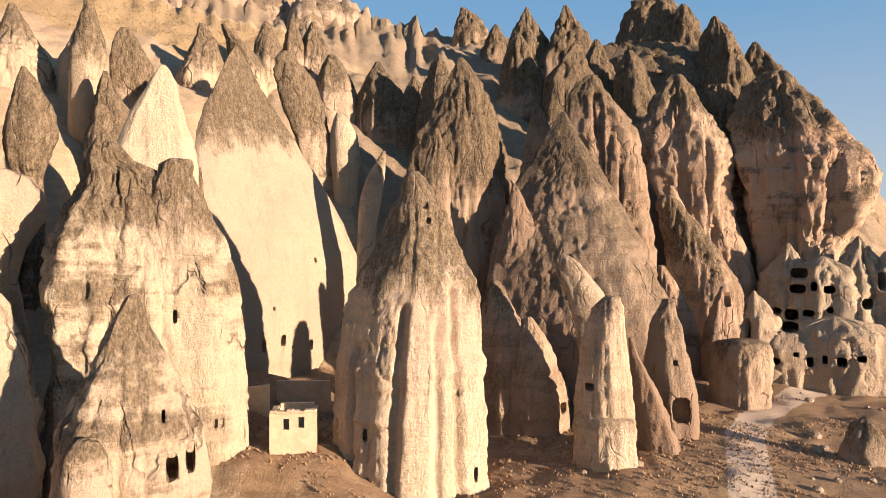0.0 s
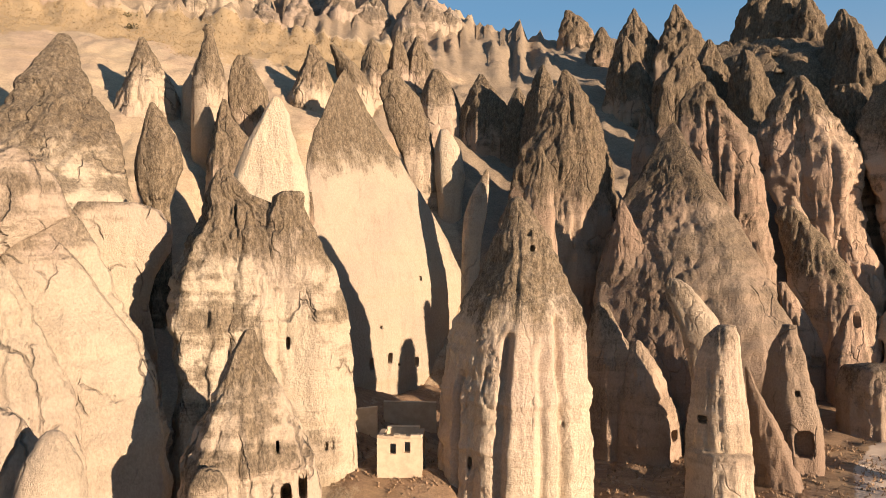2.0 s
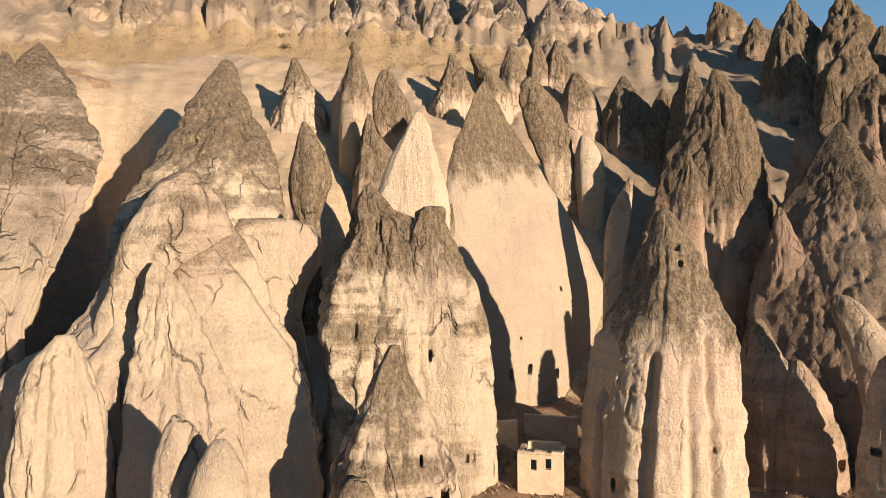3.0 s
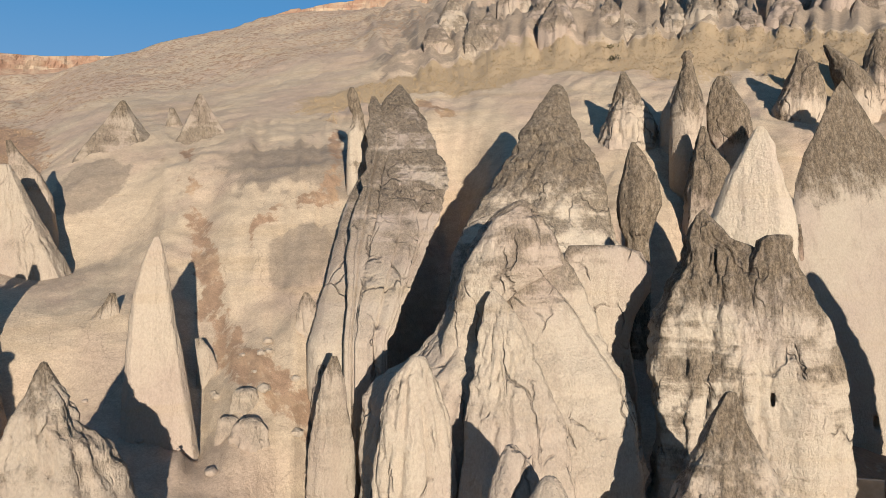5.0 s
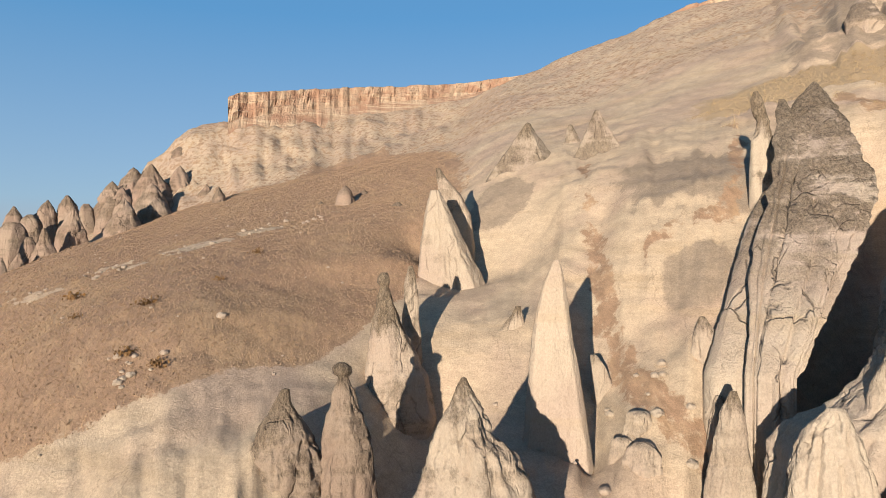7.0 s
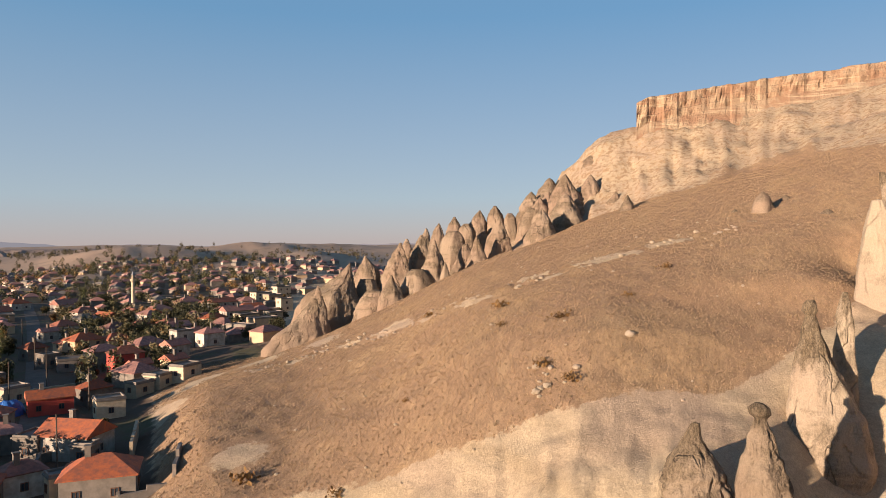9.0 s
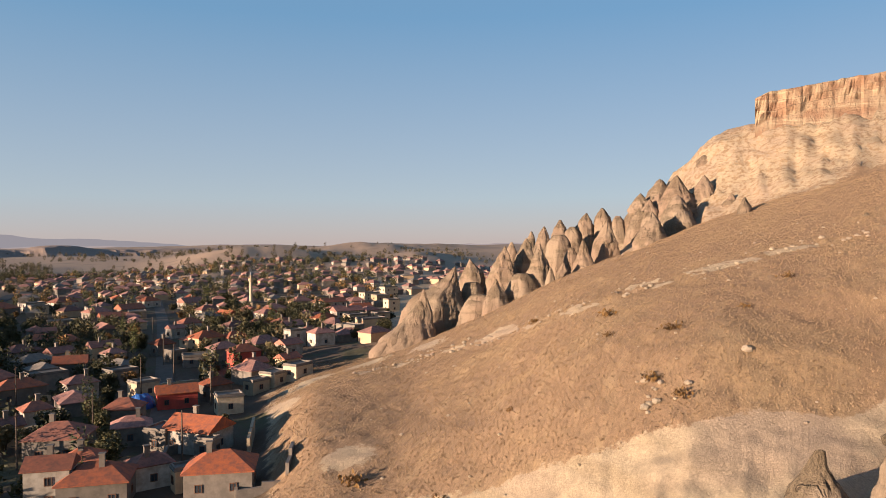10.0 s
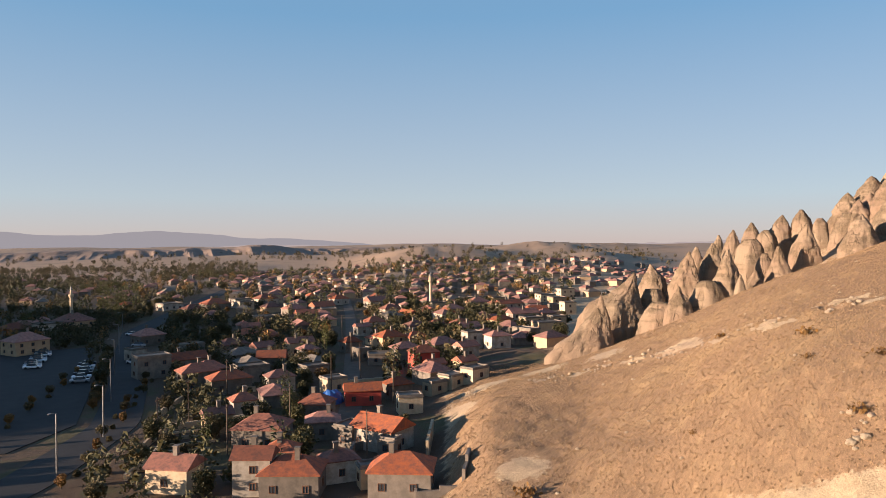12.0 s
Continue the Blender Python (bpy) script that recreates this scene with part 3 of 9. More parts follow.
def build_ground():
    angles = np.radians(np.concatenate([np.arange(-42, 150, 0.32), np.arange(150, 318, 2.0)]))
    radii = np.concatenate([np.arange(2, 34, 2.0), np.arange(34, 125, 0.55), np.arange(125, 230, 1.2), np.geomspace(232, 4800, 70)])
    a, r = np.meshgrid(angles, radii, indexing="ij")
    x, y = (-np.sin(a) * r).ravel(), (np.cos(a) * r).ravel()
    z = ground_height(x, y)
    na, nr = a.shape
    verts = np.stack([x, y, z], 1)
    i = np.arange(na)[:, None]
    j = np.arange(nr - 1)[None, :]
    i2 = (i + 1) % na
    faces = np.stack([i * nr + j, i * nr + j + 1, i2 * nr + j + 1, i2 * nr + j], -1).reshape(-1, 4)
    centre = len(verts)
    verts = np.vstack([verts, [[0, 0, 3.4]]])
    me = bpy.data.meshes.new("ground")
    n_tri = na
    me.vertices.add(len(verts))
    me.vertices.foreach_set("co", verts.ravel())
    tri = np.stack([np.full(na, centre), (np.arange(na)) * nr, ((np.arange(na) + 1) % na) * nr], 1)
    loops = np.concatenate([faces[:, ::-1].ravel() if False else faces.ravel(), tri.ravel()])
    me.loops.add(len(loops))
    me.loops.foreach_set("vertex_index", loops.astype(np.int32))
    starts = np.concatenate([np.arange(len(faces)) * 4, len(faces) * 4 + np.arange(n_tri) * 3])
    me.polygons.add(len(starts))
    me.polygons.foreach_set("loop_start", starts.astype(np.int32))
    me.update(calc_edges=True)
    me.validate()
    bm = bmesh.new()
    bm.from_mesh(me)
    bmesh.ops.recalc_face_normals(bm, faces=bm.faces[:])
    if sum(f.normal.z for f in list(bm.faces)[:500]) < 0:
        bmesh.ops.reverse_faces(bm, faces=bm.faces[:])
    bm.to_mesh(me)
    bm.free()
    me.polygons.foreach_set("use_smooth", [True] * len(me.polygons))
    vx, vy = verts[:, 0], verts[:, 1]
    grass, soil, lichen, plain_, pale = covers(vx, vy)
    for key, val in (("grass", grass), ("soil", soil), ("lichen", lichen), ("plain", plain_), ("pale", pale), ("track", track_mask(vx, vy))):
        at = me.attributes.new(key, "FLOAT", "POINT")
        at.data.foreach_set("value", np.ascontiguousarray(val, dtype=np.float32))
    me.materials.append(GROUND)
    return tagged(new("ground", me), "cream tuff slopes with dry ochre grass and village soil", "ground", kind="structure")


build_ground()

# ---- rock forms ----
CONE = ((0, 1.0), (0.3, 0.78), (0.6, 0.46), (0.85, 0.19), (0.96, 0.075), (1, 0.02))
PEAK = ((0, 1.0), (0.3, 0.85), (0.55, 0.65), (0.75, 0.43), (0.9, 0.21), (0.97, 0.10), (1, 0.03))
SPIKE = ((0, 1.0), (0.15, 0.8), (0.4, 0.52), (0.7, 0.27), (0.93, 0.1), (1, 0.02))
BULLET = ((0, 1.0), (0.35, 0.97), (0.6, 0.8), (0.8, 0.5), (0.94, 0.2), (1, 0.04))
COLUMN = ((0, 1.0), (0.5, 0.92), (0.85, 0.76), (0.95, 0.55), (1, 0.2))
BLOCK = ((0, 1.0), (0.6, 0.98), (0.88, 0.94), (0.97, 0.8), (1, 0.45))
LEAF = ((0, 0.8), (0.3, 1.0), (0.55, 0.92), (0.8, 0.55), (0.94, 0.22), (1, 0.03))
DOME = ((0, 1.0), (0.4, 0.9), (0.7, 0.68), (0.9, 0.38), (1, 0.06))


def weather(p, out, rr, uu, tt, scale, rng, flute, rough, beds, drapes):
    """Grooves, lumps, beds, cracks and folds on the points p of one mass of rock; out: the way outwards, rr: how wide it is there, as a share."""
    k = 3.3 / max(scale, 1.2)
    groove = ridged(p * np.array([k, k, k * 0.085]) + 3.7, 3)
    lumps = fbm(p * np.array([0.55, 0.55, 0.3]), 4)
    bed = fbm(p * np.array([0.05, 0.05, 0.9]), 3) * 0.7 + 0.3 * fbm(p * np.array([0.3, 0.3, 3.0]), 2)
    fade = np.clip(rr.reshape(-1) * 2.2, 0.06, 1)
    size_ = min(scale, 4.0)
    cr = vnoise(p * np.array([0.8, 0.8, 0.10]) + 31.0 + 0.4 * lumps[:, None])
    cracks = np.clip(1 - np.abs(cr) * 8, 0, 1) ** 1.5 * step(-0.15, 0.3, vnoise(p * np.array([0.25, 0.25, 0.12]) + 4))
    chips = ridged(p * np.array([1.7, 1.7, 0.7]) + 11.0, 3)
    folds = np.clip(groove - 0.15, 0, 1.6) ** 1.3
    d = fade * (-flute * size_ * 0.26 * folds + rough * size_ * 0.1 * lumps + beds * size_ * 0.7 * bed - cracks * min(0.5, 0.16 * size_) * (0.3 + 1.5 * flute) + 0.075 * rough * min(size_, 2.5) * chips + 0.05 * rough * ridged(p * np.array([3.6, 3.6, 1.4]) + 2.0, 2) + 0.035 * rough * min(size_, 3.0) * ridged(p * np.array([0.85, 0.85, 0.32]) + 21.0, 3))
    if drapes:
        many, reach, deep = drapes
        cutin = np.zeros(tt.shape)
        for k in range(many):
            a = 2 * np.pi * (k + rng.uniform(-0.35, 0.35)) / many + 0.05 * np.sin(uu * rng.uniform(4, 9) + k)
            wide = rng.uniform(0.16, 0.5) * np.pi / many
            off = np.abs((tt - a + np.pi) % (2 * np.pi) - np.pi) / wide
            end = reach * rng.uniform(0.7, 1.05)
            cutin = np.maximum(cutin, rng.uniform(0.3, 1.0) * np.clip(1 - off, 0, 1) ** 0.8 * step(0.03, 0.0, uu - end) * step(rng.uniform(-0.3, 0.25), 0.45, uu + 0.2))
        d = d - deep * cutin.reshape(-1)
    p = p + out * d[:, None]
    p[:, 2] += 0.03 * scale * rough * fbm(p * 0.9 + 5, 3) * fade
    return p


def closed(p, around, rows, base, scale):
    """Faces for rows of points round one mass, with a buried skirt under it and a tip on it."""
    skirt = p[:around].copy()
    skirt[:, :2] += (skirt[:, :2] - np.array(base)) * 0.12
    skirt[:, 2] -= 14.0
    p = np.vstack([skirt, p])
    rows += 1
    faces = []
    for a in range(rows - 1):
        i = a * around
        for b in range(around):
            b2 = (b + 1) % around
            faces.append((i + b, i + b2, i + around + b2, i + around + b))
    last = (rows - 1) * around
    tip = len(p)
    p = np.vstack([p, p[last:last + around].mean(0) + [0, 0, 0.03 * scale]])
    faces += [(last + b, last + (b + 1) % around, tip) for b in range(around)]
    faces.append(tuple(range(around))[::-1])
    return p, faces


def body(base, top, z0, rx, ry, rot=0.0, shape=CONE, flute=0.25, rough=0.45, cut=None, size=0.5, beds=0.08, facet=0.6, drapes=None):
    """One mass of rock: a tapering form from base (x, y) at z0 to top (x, y, z), rx across and ry deep, with grooves that run down it.
    drapes: (count, top, depth) of narrow folds that run up from the foot.
    cut: (distance from the axis, bearing) of a plane that slices it off flat. Returns verts and faces."""
    height = top[2] - z0
    around = int(min(200 if drapes else 110, max(18, 6.28 * max(rx, ry) / size)))
    rows = int(min(110, max(12, height / size)))
    u = np.linspace(0, 1, rows) ** 0.9
    rad = np.interp(u, [k[0] for k in shape], [k[1] for k in shape])
    th = np.linspace(0, 2 * np.pi, around, endpoint=False)
    uu, tt = np.meshgrid(u, th, indexing="ij")
    rr = np.repeat(rad[:, None], around, 1)
    # weathered planes that meet in sharp edges
    rng = random.Random(int(base[0] * 131 + base[1] * 57 + top[2] * 13))
    count = rng.choice((6, 7, 8))
    planes = np.full(tt.shape, 1.45)
    for k in range(count):
        a = 2 * np.pi * (k + rng.uniform(-0.3, 0.3)) / count + rng.uniform(-0.5, 0.5) * uu
        c = np.cos(tt - a)
        planes = np.minimum(planes, np.where(c > 0.2, rng.uniform(0.86, 1.06) / np.maximum(c, 0.2), 9))
    rr = rr * (1 - facet + facet * np.clip(planes, 0.8, 1.2))
    lx, ly = rr * rx * np.cos(tt), rr * ry * np.sin(tt)
    c, s = math.cos(radians(rot)), math.sin(radians(rot))
    x = base[0] + (top[0] - base[0]) * uu ** 1.3 + lx * c - ly * s
    y = base[1] + (top[1] - base[1]) * uu ** 1.3 + lx * s + ly * c
    z = z0 + height * uu
    p = np.stack([x, y, z], -1).reshape(-1, 3)
    out = np.stack([np.cos(tt) * c * 1.0 - np.sin(tt) * s, np.cos(tt) * s + np.sin(tt) * c, 0 * tt], -1).reshape(-1, 3)
    scale = min(rx, ry)
    p = weather(p, out, rr, uu, tt, scale, rng, flute, rough, beds, drapes)
    if cut is not None:
        for dist, bearing in cut:
            n = np.array([-math.sin(radians(bearing)), math.cos(radians(bearing)), 0.0])
            o = (p - np.array([base[0], base[1], 0])) @ n - dist - 0.12 * scale * fbm(p * 0.25, 3) - 0.10 * ridged(p * np.array([0.8, 0.8, 0.1]), 2)
            p = p - np.maximum(o, 0)[:, None] * n * 0.96
    return closed(p, around, rows, base, scale)


def form(bearing, dist, levels, deep=0.75, lean=0.0, planes=(), flute=0.2, rough=0.45, beds=0.08, size=0.4, facet=0.45, drapes=None, seed=0):
    """One mass of rock, drawn by its levels from the foot up: (height, middle, half width), across a bearing at a distance from the origin.
    deep: its depth as a share of its width; lean: how far the top stands back; planes: (angle, distance) of the flat sides of its plan, 0 to the right and -90 to the front."""
    lv = np.array(levels, float)
    z0, z1 = lv[0, 0], lv[-1, 0]
    wide = lv[:, 2].max()
    around = int(min(220 if drapes else 150, max(20, 6.28 * wide * max(1.0, 0.5 + 0.5 * deep) / size)))
    rows = int(min(150, max(12, (z1 - z0) / size * 1.1)))
    u = np.linspace(0, 1, rows) ** 0.9
    z = z0 + (z1 - z0) * u
    mid, half = np.interp(z, lv[:, 0], lv[:, 1]), np.interp(z, lv[:, 0], lv[:, 2])
    th = np.linspace(0, 2 * np.pi, around, endpoint=False)
    uu, tt = np.meshgrid(u, th, indexing="ij")
    rng = random.Random(int(bearing * 977 + dist * 131 + z1 * 57) + seed)
    if not planes:
        count = rng.choice((5, 6, 7))
        planes = [(360 * (k + rng.uniform(-0.3, 0.3)) / count, rng.uniform(0.72, 0.95)) for k in range(count)]
    section = np.full(tt.shape, 1.6)
    for k, (angle, away) in enumerate(planes):
        turn = rng.uniform(-0.35, 0.35) * facet * (uu - 0.5)
        cosine = np.cos(tt - radians(angle) - turn)
        section = np.minimum(section, np.where(cosine > 0.15, away / np.maximum(cosine, 0.15), 9))
    section = 1 - facet + facet * np.clip(section, 0.15, 1.6)
    across, back = section * np.cos(tt), section * np.sin(tt)
    across = np.where(across > 0, across / across.max(1, keepdims=True), across / -across.min(1, keepdims=True))
    thick = np.minimum(half, 0.5 * half + 0.5 * wide)
    lx = mid[:, None] + across * half[:, None]
    ly = dist + lean * uu ** 1.2 + back * (deep * thick)[:, None]
    c, s = math.cos(radians(bearing)), math.sin(radians(bearing))
    p = np.stack([lx * c - ly * s, lx * s + ly * c, np.repeat(z[:, None], around, 1)], -1).reshape(-1, 3)
    out = np.stack([np.cos(tt) * c - np.sin(tt) * s, np.cos(tt) * s + np.sin(tt) * c, 0 * tt], -1).reshape(-1, 3)
    rr = np.repeat((half / wide)[:, None], around, 1)
    scale = wide * min(1.0, max(deep, 0.5))
    p = weather(p, out, rr, uu, tt, scale, rng, flute, rough, beds, drapes)
    base = (lv[0, 1] * c - dist * s, lv[0, 1] * s + dist * c)
    return closed(p, around, rows, base, scale)


def rock(name, label, masses, cap=1.0, spread=0.4, pink=0.2, group="", category="rock", holes=(), parts=(), fresh=1.0, cap_z=None):
    """One free-standing rock of one or several grown-together masses. cap: the share of its height above which lichen darkens it."""
    pts = np.concatenate([p for p, f in masses])
    hi = pts[:, 2].max()
    foot = max(pts[:, 2].min(), on_ground(pts[:, 0].mean(), pts[:, 1].mean()) - 1.0)
    line = foot + cap * (hi - foot) if cap_z is None else cap_z
    if len(masses) == 1 and name == "fairy_chimney":
        seam = min(line, foot + 0.8 * (hi - foot))
        # the dark cap and the pale shaft under it
        p, f = masses[0]
        mid = np.array([p[list(q)[:3], 2].mean() for q in f])
        split = [[q for q, m in zip(f, mid) if (m <= seam) == low] for low in (True, False)]
        if min(len(split[0]), len(split[1])) > 20:
            masses = []
            for faces in split:
                used = sorted({i for q in faces for i in q})
                new_of = {old: k for k, old in enumerate(used)}
                masses.append((p[used], [tuple(new_of[i] for i in q) for q in faces]))
            parts, holes = ("shaft", "cap"), () if not holes else holes
    top = thing(name, label, category, group=group) if len(masses) > 1 else None
    for k, (p, f) in enumerate(masses):
        own = name if top is None else (parts[k] if k < len(parts) else "main_body" if k == 0 else "buttress")
        me = mesh_of(own, p, f, ROCK, True)
        bm = bmesh.new()
        bm.from_mesh(me)
        bmesh.ops.recalc_face_normals(bm, faces=bm.faces[:])
        bm.to_mesh(me)
        bm.free()
        ob = new(own, me)
        ob.color = (line / 100, spread, pink, fresh)
        near = [h for h in holes if np.min(np.linalg.norm(p - np.array(h[:3]), axis=1)) < 2.5 + h[5]]
        if near:
            carve(ob, near)
        if top is None:
            tagged(ob, label, category, group)
        else:
            ob.parent = top
    return top


def carve(ob, holes):
    """Cut caves and windows into a mass: (x, y, z, width, height, depth, bearing)."""
    bm = bmesh.new()
    for x, y, z, w, h, d, bearing in holes:
        ring = []
        for k in range(10):
            a = 6.28319 * k / 10
            ring.append((math.copysign(abs(math.cos(a)) ** 0.6, math.cos(a)) * w / 2, math.copysign(abs(math.sin(a)) ** 0.6, math.sin(a)) * h / 2))
        m = pose(x, y, z, 0, 0, bearing)
        fr = [bm.verts.new(m @ Vector((a, -d - 1.2, b))) for a, b in ring]
        bk = [bm.verts.new(m @ Vector((a * 0.9, d + 0.6, b * 0.9))) for a, b in ring]
        for k in range(10):
            bm.faces.new((fr[k], fr[(k + 1) % 10], bk[(k + 1) % 10], bk[k]))
        bm.faces.new(fr[::-1])
        bm.faces.new(bk)
    bmesh.ops.recalc_face_normals(bm, faces=bm.faces[:])
    me = bpy.data.meshes.new("cutter")
    bm.to_mesh(me)
    bm.free()
    cutter = new("cutter", me)
    mod = ob.modifiers.new("cave", "BOOLEAN")
    mod.operation, mod.solver, mod.object = "DIFFERENCE", "FAST", cutter
    bpy.context.view_layer.update()
    cut = bpy.data.meshes.new_from_object(ob.evaluated_get(bpy.context.evaluated_depsgraph_get()))
    ob.modifiers.clear()
    if len(cut.polygons) > 0.8 * len(ob.data.polygons):
        cut.name = ob.data.name
        ob.data = cut
    bpy.data.objects.remove(cutter)

# ---- the rocks ----
MIDCONE = ((0, 1.0), (0.4, 0.99), (0.577, 0.94), (0.686, 0.77), (0.816, 0.49), (0.93, 0.22), (0.98, 0.13), (1, 0.06))
CASTLE = ((0, 1.0), (0.35, 1.0), (0.55, 0.94), (0.7, 0.78), (0.85, 0.5), (0.95, 0.26), (1, 0.08))
FIN = ((0, 1.0), (0.3, 0.98), (0.45, 0.87), (0.72, 0.53), (0.9, 0.2), (0.97, 0.07), (1, 0.02))
WALL = ((0, 1.0), (0.55, 0.97), (0.8, 0.86), (0.93, 0.62), (1, 0.12))
PINKWALL = ((0, 1.0), (0.4, 0.98), (0.62, 0.9), (0.75, 0.68), (0.86, 0.42), (0.95, 0.2), (1, 0.05))
BROAD = ((0, 1.0), (0.3, 0.96), (0.5, 0.86), (0.72, 0.5), (0.86, 0.28), (0.95, 0.14), (1, 0.05))

# the tall cones at the mouth of the amphitheatre
rock("fairy_chimney", "tall fluted cream tuff cone with a dark lichen-covered tip", [
    form(2, 47.2, ((1.2, -0.60, 5.22), (6.1, -0.62, 5.08), (9.9, -0.59, 4.96), (12.9, -0.53, 4.79), (15.2, -0.42, 4.60), (16.7, -0.29, 4.29), (17.8, -0.18, 3.87), (20.1, -0.08, 2.78), (22.0, -0.04, 1.84), (23.8, -0.20, 1.01), (24.5, -0.31, 0.68), (24.8, -0.31, 0.38)), deep=0.92, flute=0.1, rough=0.2, size=0.15, facet=0.45, drapes=(15, 0.66, 0.6))],
    cap_z=17.6, spread=0.2, pink=0.1, holes=(
    (-1.1, 44.6, 22.5, 0.39, 0.53, 0.8, 1),
    (-0.9, 44.4, 21.5, 0.35, 0.46, 0.8, 1),
    (-4.7, 42.7, 8.1, 0.31, 0.89, 1.5, 6),
    (2.0, 43.0, 5.6, 0.27, 1.03, 1.5, -3),
    (0.9, 42.6, 10.7, 0.20, 0.41, 1.0, -1),))

rock("fairy_chimney", "slender pale tuff pillar with a broken shelf halfway", [
    form(-13, 49.8, ((5.7, -0.20, 2.04), (8.2, -0.20, 2.04), (10.0, -0.20, 1.89), (12.7, -0.13, 1.59), (14.3, -0.11, 1.42), (15.7, 0.13, 1.09), (16.4, 0.36, 0.56)), deep=0.9, flute=0.1, rough=0.25, size=0.18, facet=0.6, drapes=(9, 0.9, 0.25)),
    form(-13, 49.3, ((0.5, -0.11, 2.32), (5.9, -0.12, 2.17), (8.3, -0.12, 2.02), (8.5, -0.38, 1.39)), deep=0.95, flute=0.06, rough=0.2, size=0.18, facet=0.7, drapes=(8, 0.95, 0.2))],
    cap_z=15.8, spread=0.35, pink=0.3, parts=('shaft', 'foot_block'), holes=(
    (9.7, 46.8, 10.4, 0.69, 0.61, 1.2, -12),
    (10.1, 45.9, 3.7, 1.50, 0.75, 1.2, -12),))

rock("fairy_chimney", "broad castle-like tuff cone with banded weathered flanks", [
    form(24, 48.0, ((4.8, 1.27, 6.06), (9.8, 1.40, 5.90), (12.6, 1.35, 5.75), (15.5, 1.03, 5.62), (17.6, 0.73, 5.54), (19.4, 0.53, 5.16), (21.1, 0.28, 4.32), (23.0, 0.16, 3.23), (24.3, 0.09, 2.62), (25.1, -0.99, 1.35), (26.0, -1.19, 0.80), (26.6, -1.26, 0.42), (26.9, -1.23, 0.13)), deep=0.6, planes=((-80, 0.6), (-5, 0.95), (90, 0.8), (184, 0.92)), flute=0.25, rough=0.4, beds=0.1, size=0.19, facet=0.7, drapes=(16, 0.4, 0.35)),
    form(21, 47.2, ((8.3, 1.92, 2.68), (14.0, 1.74, 2.65), (17.6, 1.46, 2.59), (20.4, 0.95, 2.26), (22.5, 0.34, 1.65), (23.9, 0.18, 1.23), (25.0, 0.36, 0.96), (25.3, 0.52, 0.59)), deep=0.6, flute=0.25, rough=0.4, beds=0.1, size=0.2, facet=0.6)],
    cap_z=21.3, spread=0.9, pink=0.0, fresh=0.84, parts=('main_body', 'shoulder_block'), holes=(
    (-15.5, 41.0, 15.6, 0.31, 0.91, 2.0, 21),
    (-13.3, 41.4, 8.9, 0.31, 0.62, 2.0, 18),
    (-13.0, 41.5, 8.9, 0.31, 0.69, 2.0, 17),))

rock("fairy_chimney", "smaller tuff cone leaning against the castle-like cone, brown at its tip", [
    form(24, 37.5, ((6.3, 0.28, 3.57), (9.3, 0.28, 3.42), (11.0, 0.13, 3.13), (12.7, 0.17, 2.51), (14.3, 0.18, 1.71), (15.9, 0.06, 0.90), (17.0, 0.18, 0.48), (17.5, 0.26, 0.25)), deep=0.75, planes=((-72, 0.6), (-5, 0.95), (90, 0.8), (186, 0.95)), flute=0.2, rough=0.45, size=0.2, facet=0.55, drapes=(14, 0.6, 0.3)),
    form(27, 35.0, ((8.3, 0.15, 1.07), (9.8, 0.10, 1.02), (10.8, 0.07, 0.81), (11.4, 0.14, 0.36)), deep=0.7, flute=0.15, rough=0.4, size=0.22)],
    cap_z=15.0, spread=0.9, pink=0.15, fresh=0.86, parts=('main_body', 'foot_block'), holes=(
    (-13.8, 34.9, 11.8, 0.18, 0.66, 2.0, 22),
    (-12.6, 35.3, 9.7, 0.48, 1.50, 2.0, 20),
    (-13.4, 35.0, 9.4, 0.60, 1.32, 2.0, 21),))

rock("fairy_chimney", "thin cream slab of tuff behind the castle-like cone", [
    form(22, 56.8, ((20.5, -0.46, 3.59), (25.5, -0.26, 3.23), (27.6, 0.01, 2.64), (29.1, 0.04, 2.14), (30.6, 0.20, 1.46), (31.9, 0.45, 1.02), (32.9, 0.48, 0.51), (33.3, 0.48, 0.20)), deep=0.3, planes=((-97, 0.5), (-20, 0.95), (90, 0.5), (200, 0.95)), flute=0.05, rough=0.22, size=0.26, facet=0.85)],
    cap=1.3, spread=0.05, pink=0.0, fresh=0.92)

rock("fairy_chimney", "sliced cream tuff cone with dark cap and carved windows", [
    form(15, 66.0, ((5.2, 2.61, 7.73), (10.3, 2.62, 7.75), (14.4, 2.64, 7.77), (17.3, 2.59, 7.73), (19.1, 2.38, 7.53), (21.7, 1.80, 6.96), (24.3, 1.12, 6.28), (26.8, 0.40, 5.44), (29.4, -0.31, 4.49), (32.0, -0.89, 3.34), (34.6, -1.22, 1.94), (36.5, -1.38, 1.10), (37.5, -1.43, 0.55), (38.1, -1.43, 0.15)), lean=2.0, deep=0.95, planes=((-47, 0.28), (20, 1.1), (90, 0.85), (180, 0.85)), flute=0.05, rough=0.14, beds=0.03, size=0.3, facet=0.96)],
    cap_z=29.5, spread=0.05, pink=0.0, fresh=0.74, holes=(
    (-10.3, 64.6, 18.5, 0.42, 0.52, 1.5, 57),
    (-14.1, 59.3, 11.3, 0.58, 1.17, 1.5, 57),
    (-13.0, 61.1, 11.6, 0.55, 1.10, 1.5, 57),
    (-11.2, 64.0, 10.8, 0.67, 1.04, 1.5, 57),
    (-12.5, 62.0, 10.9, 0.30, 0.30, 1.5, 57),
    (-13.7, 60.5, 14.4, 0.25, 0.30, 1.5, 57),))

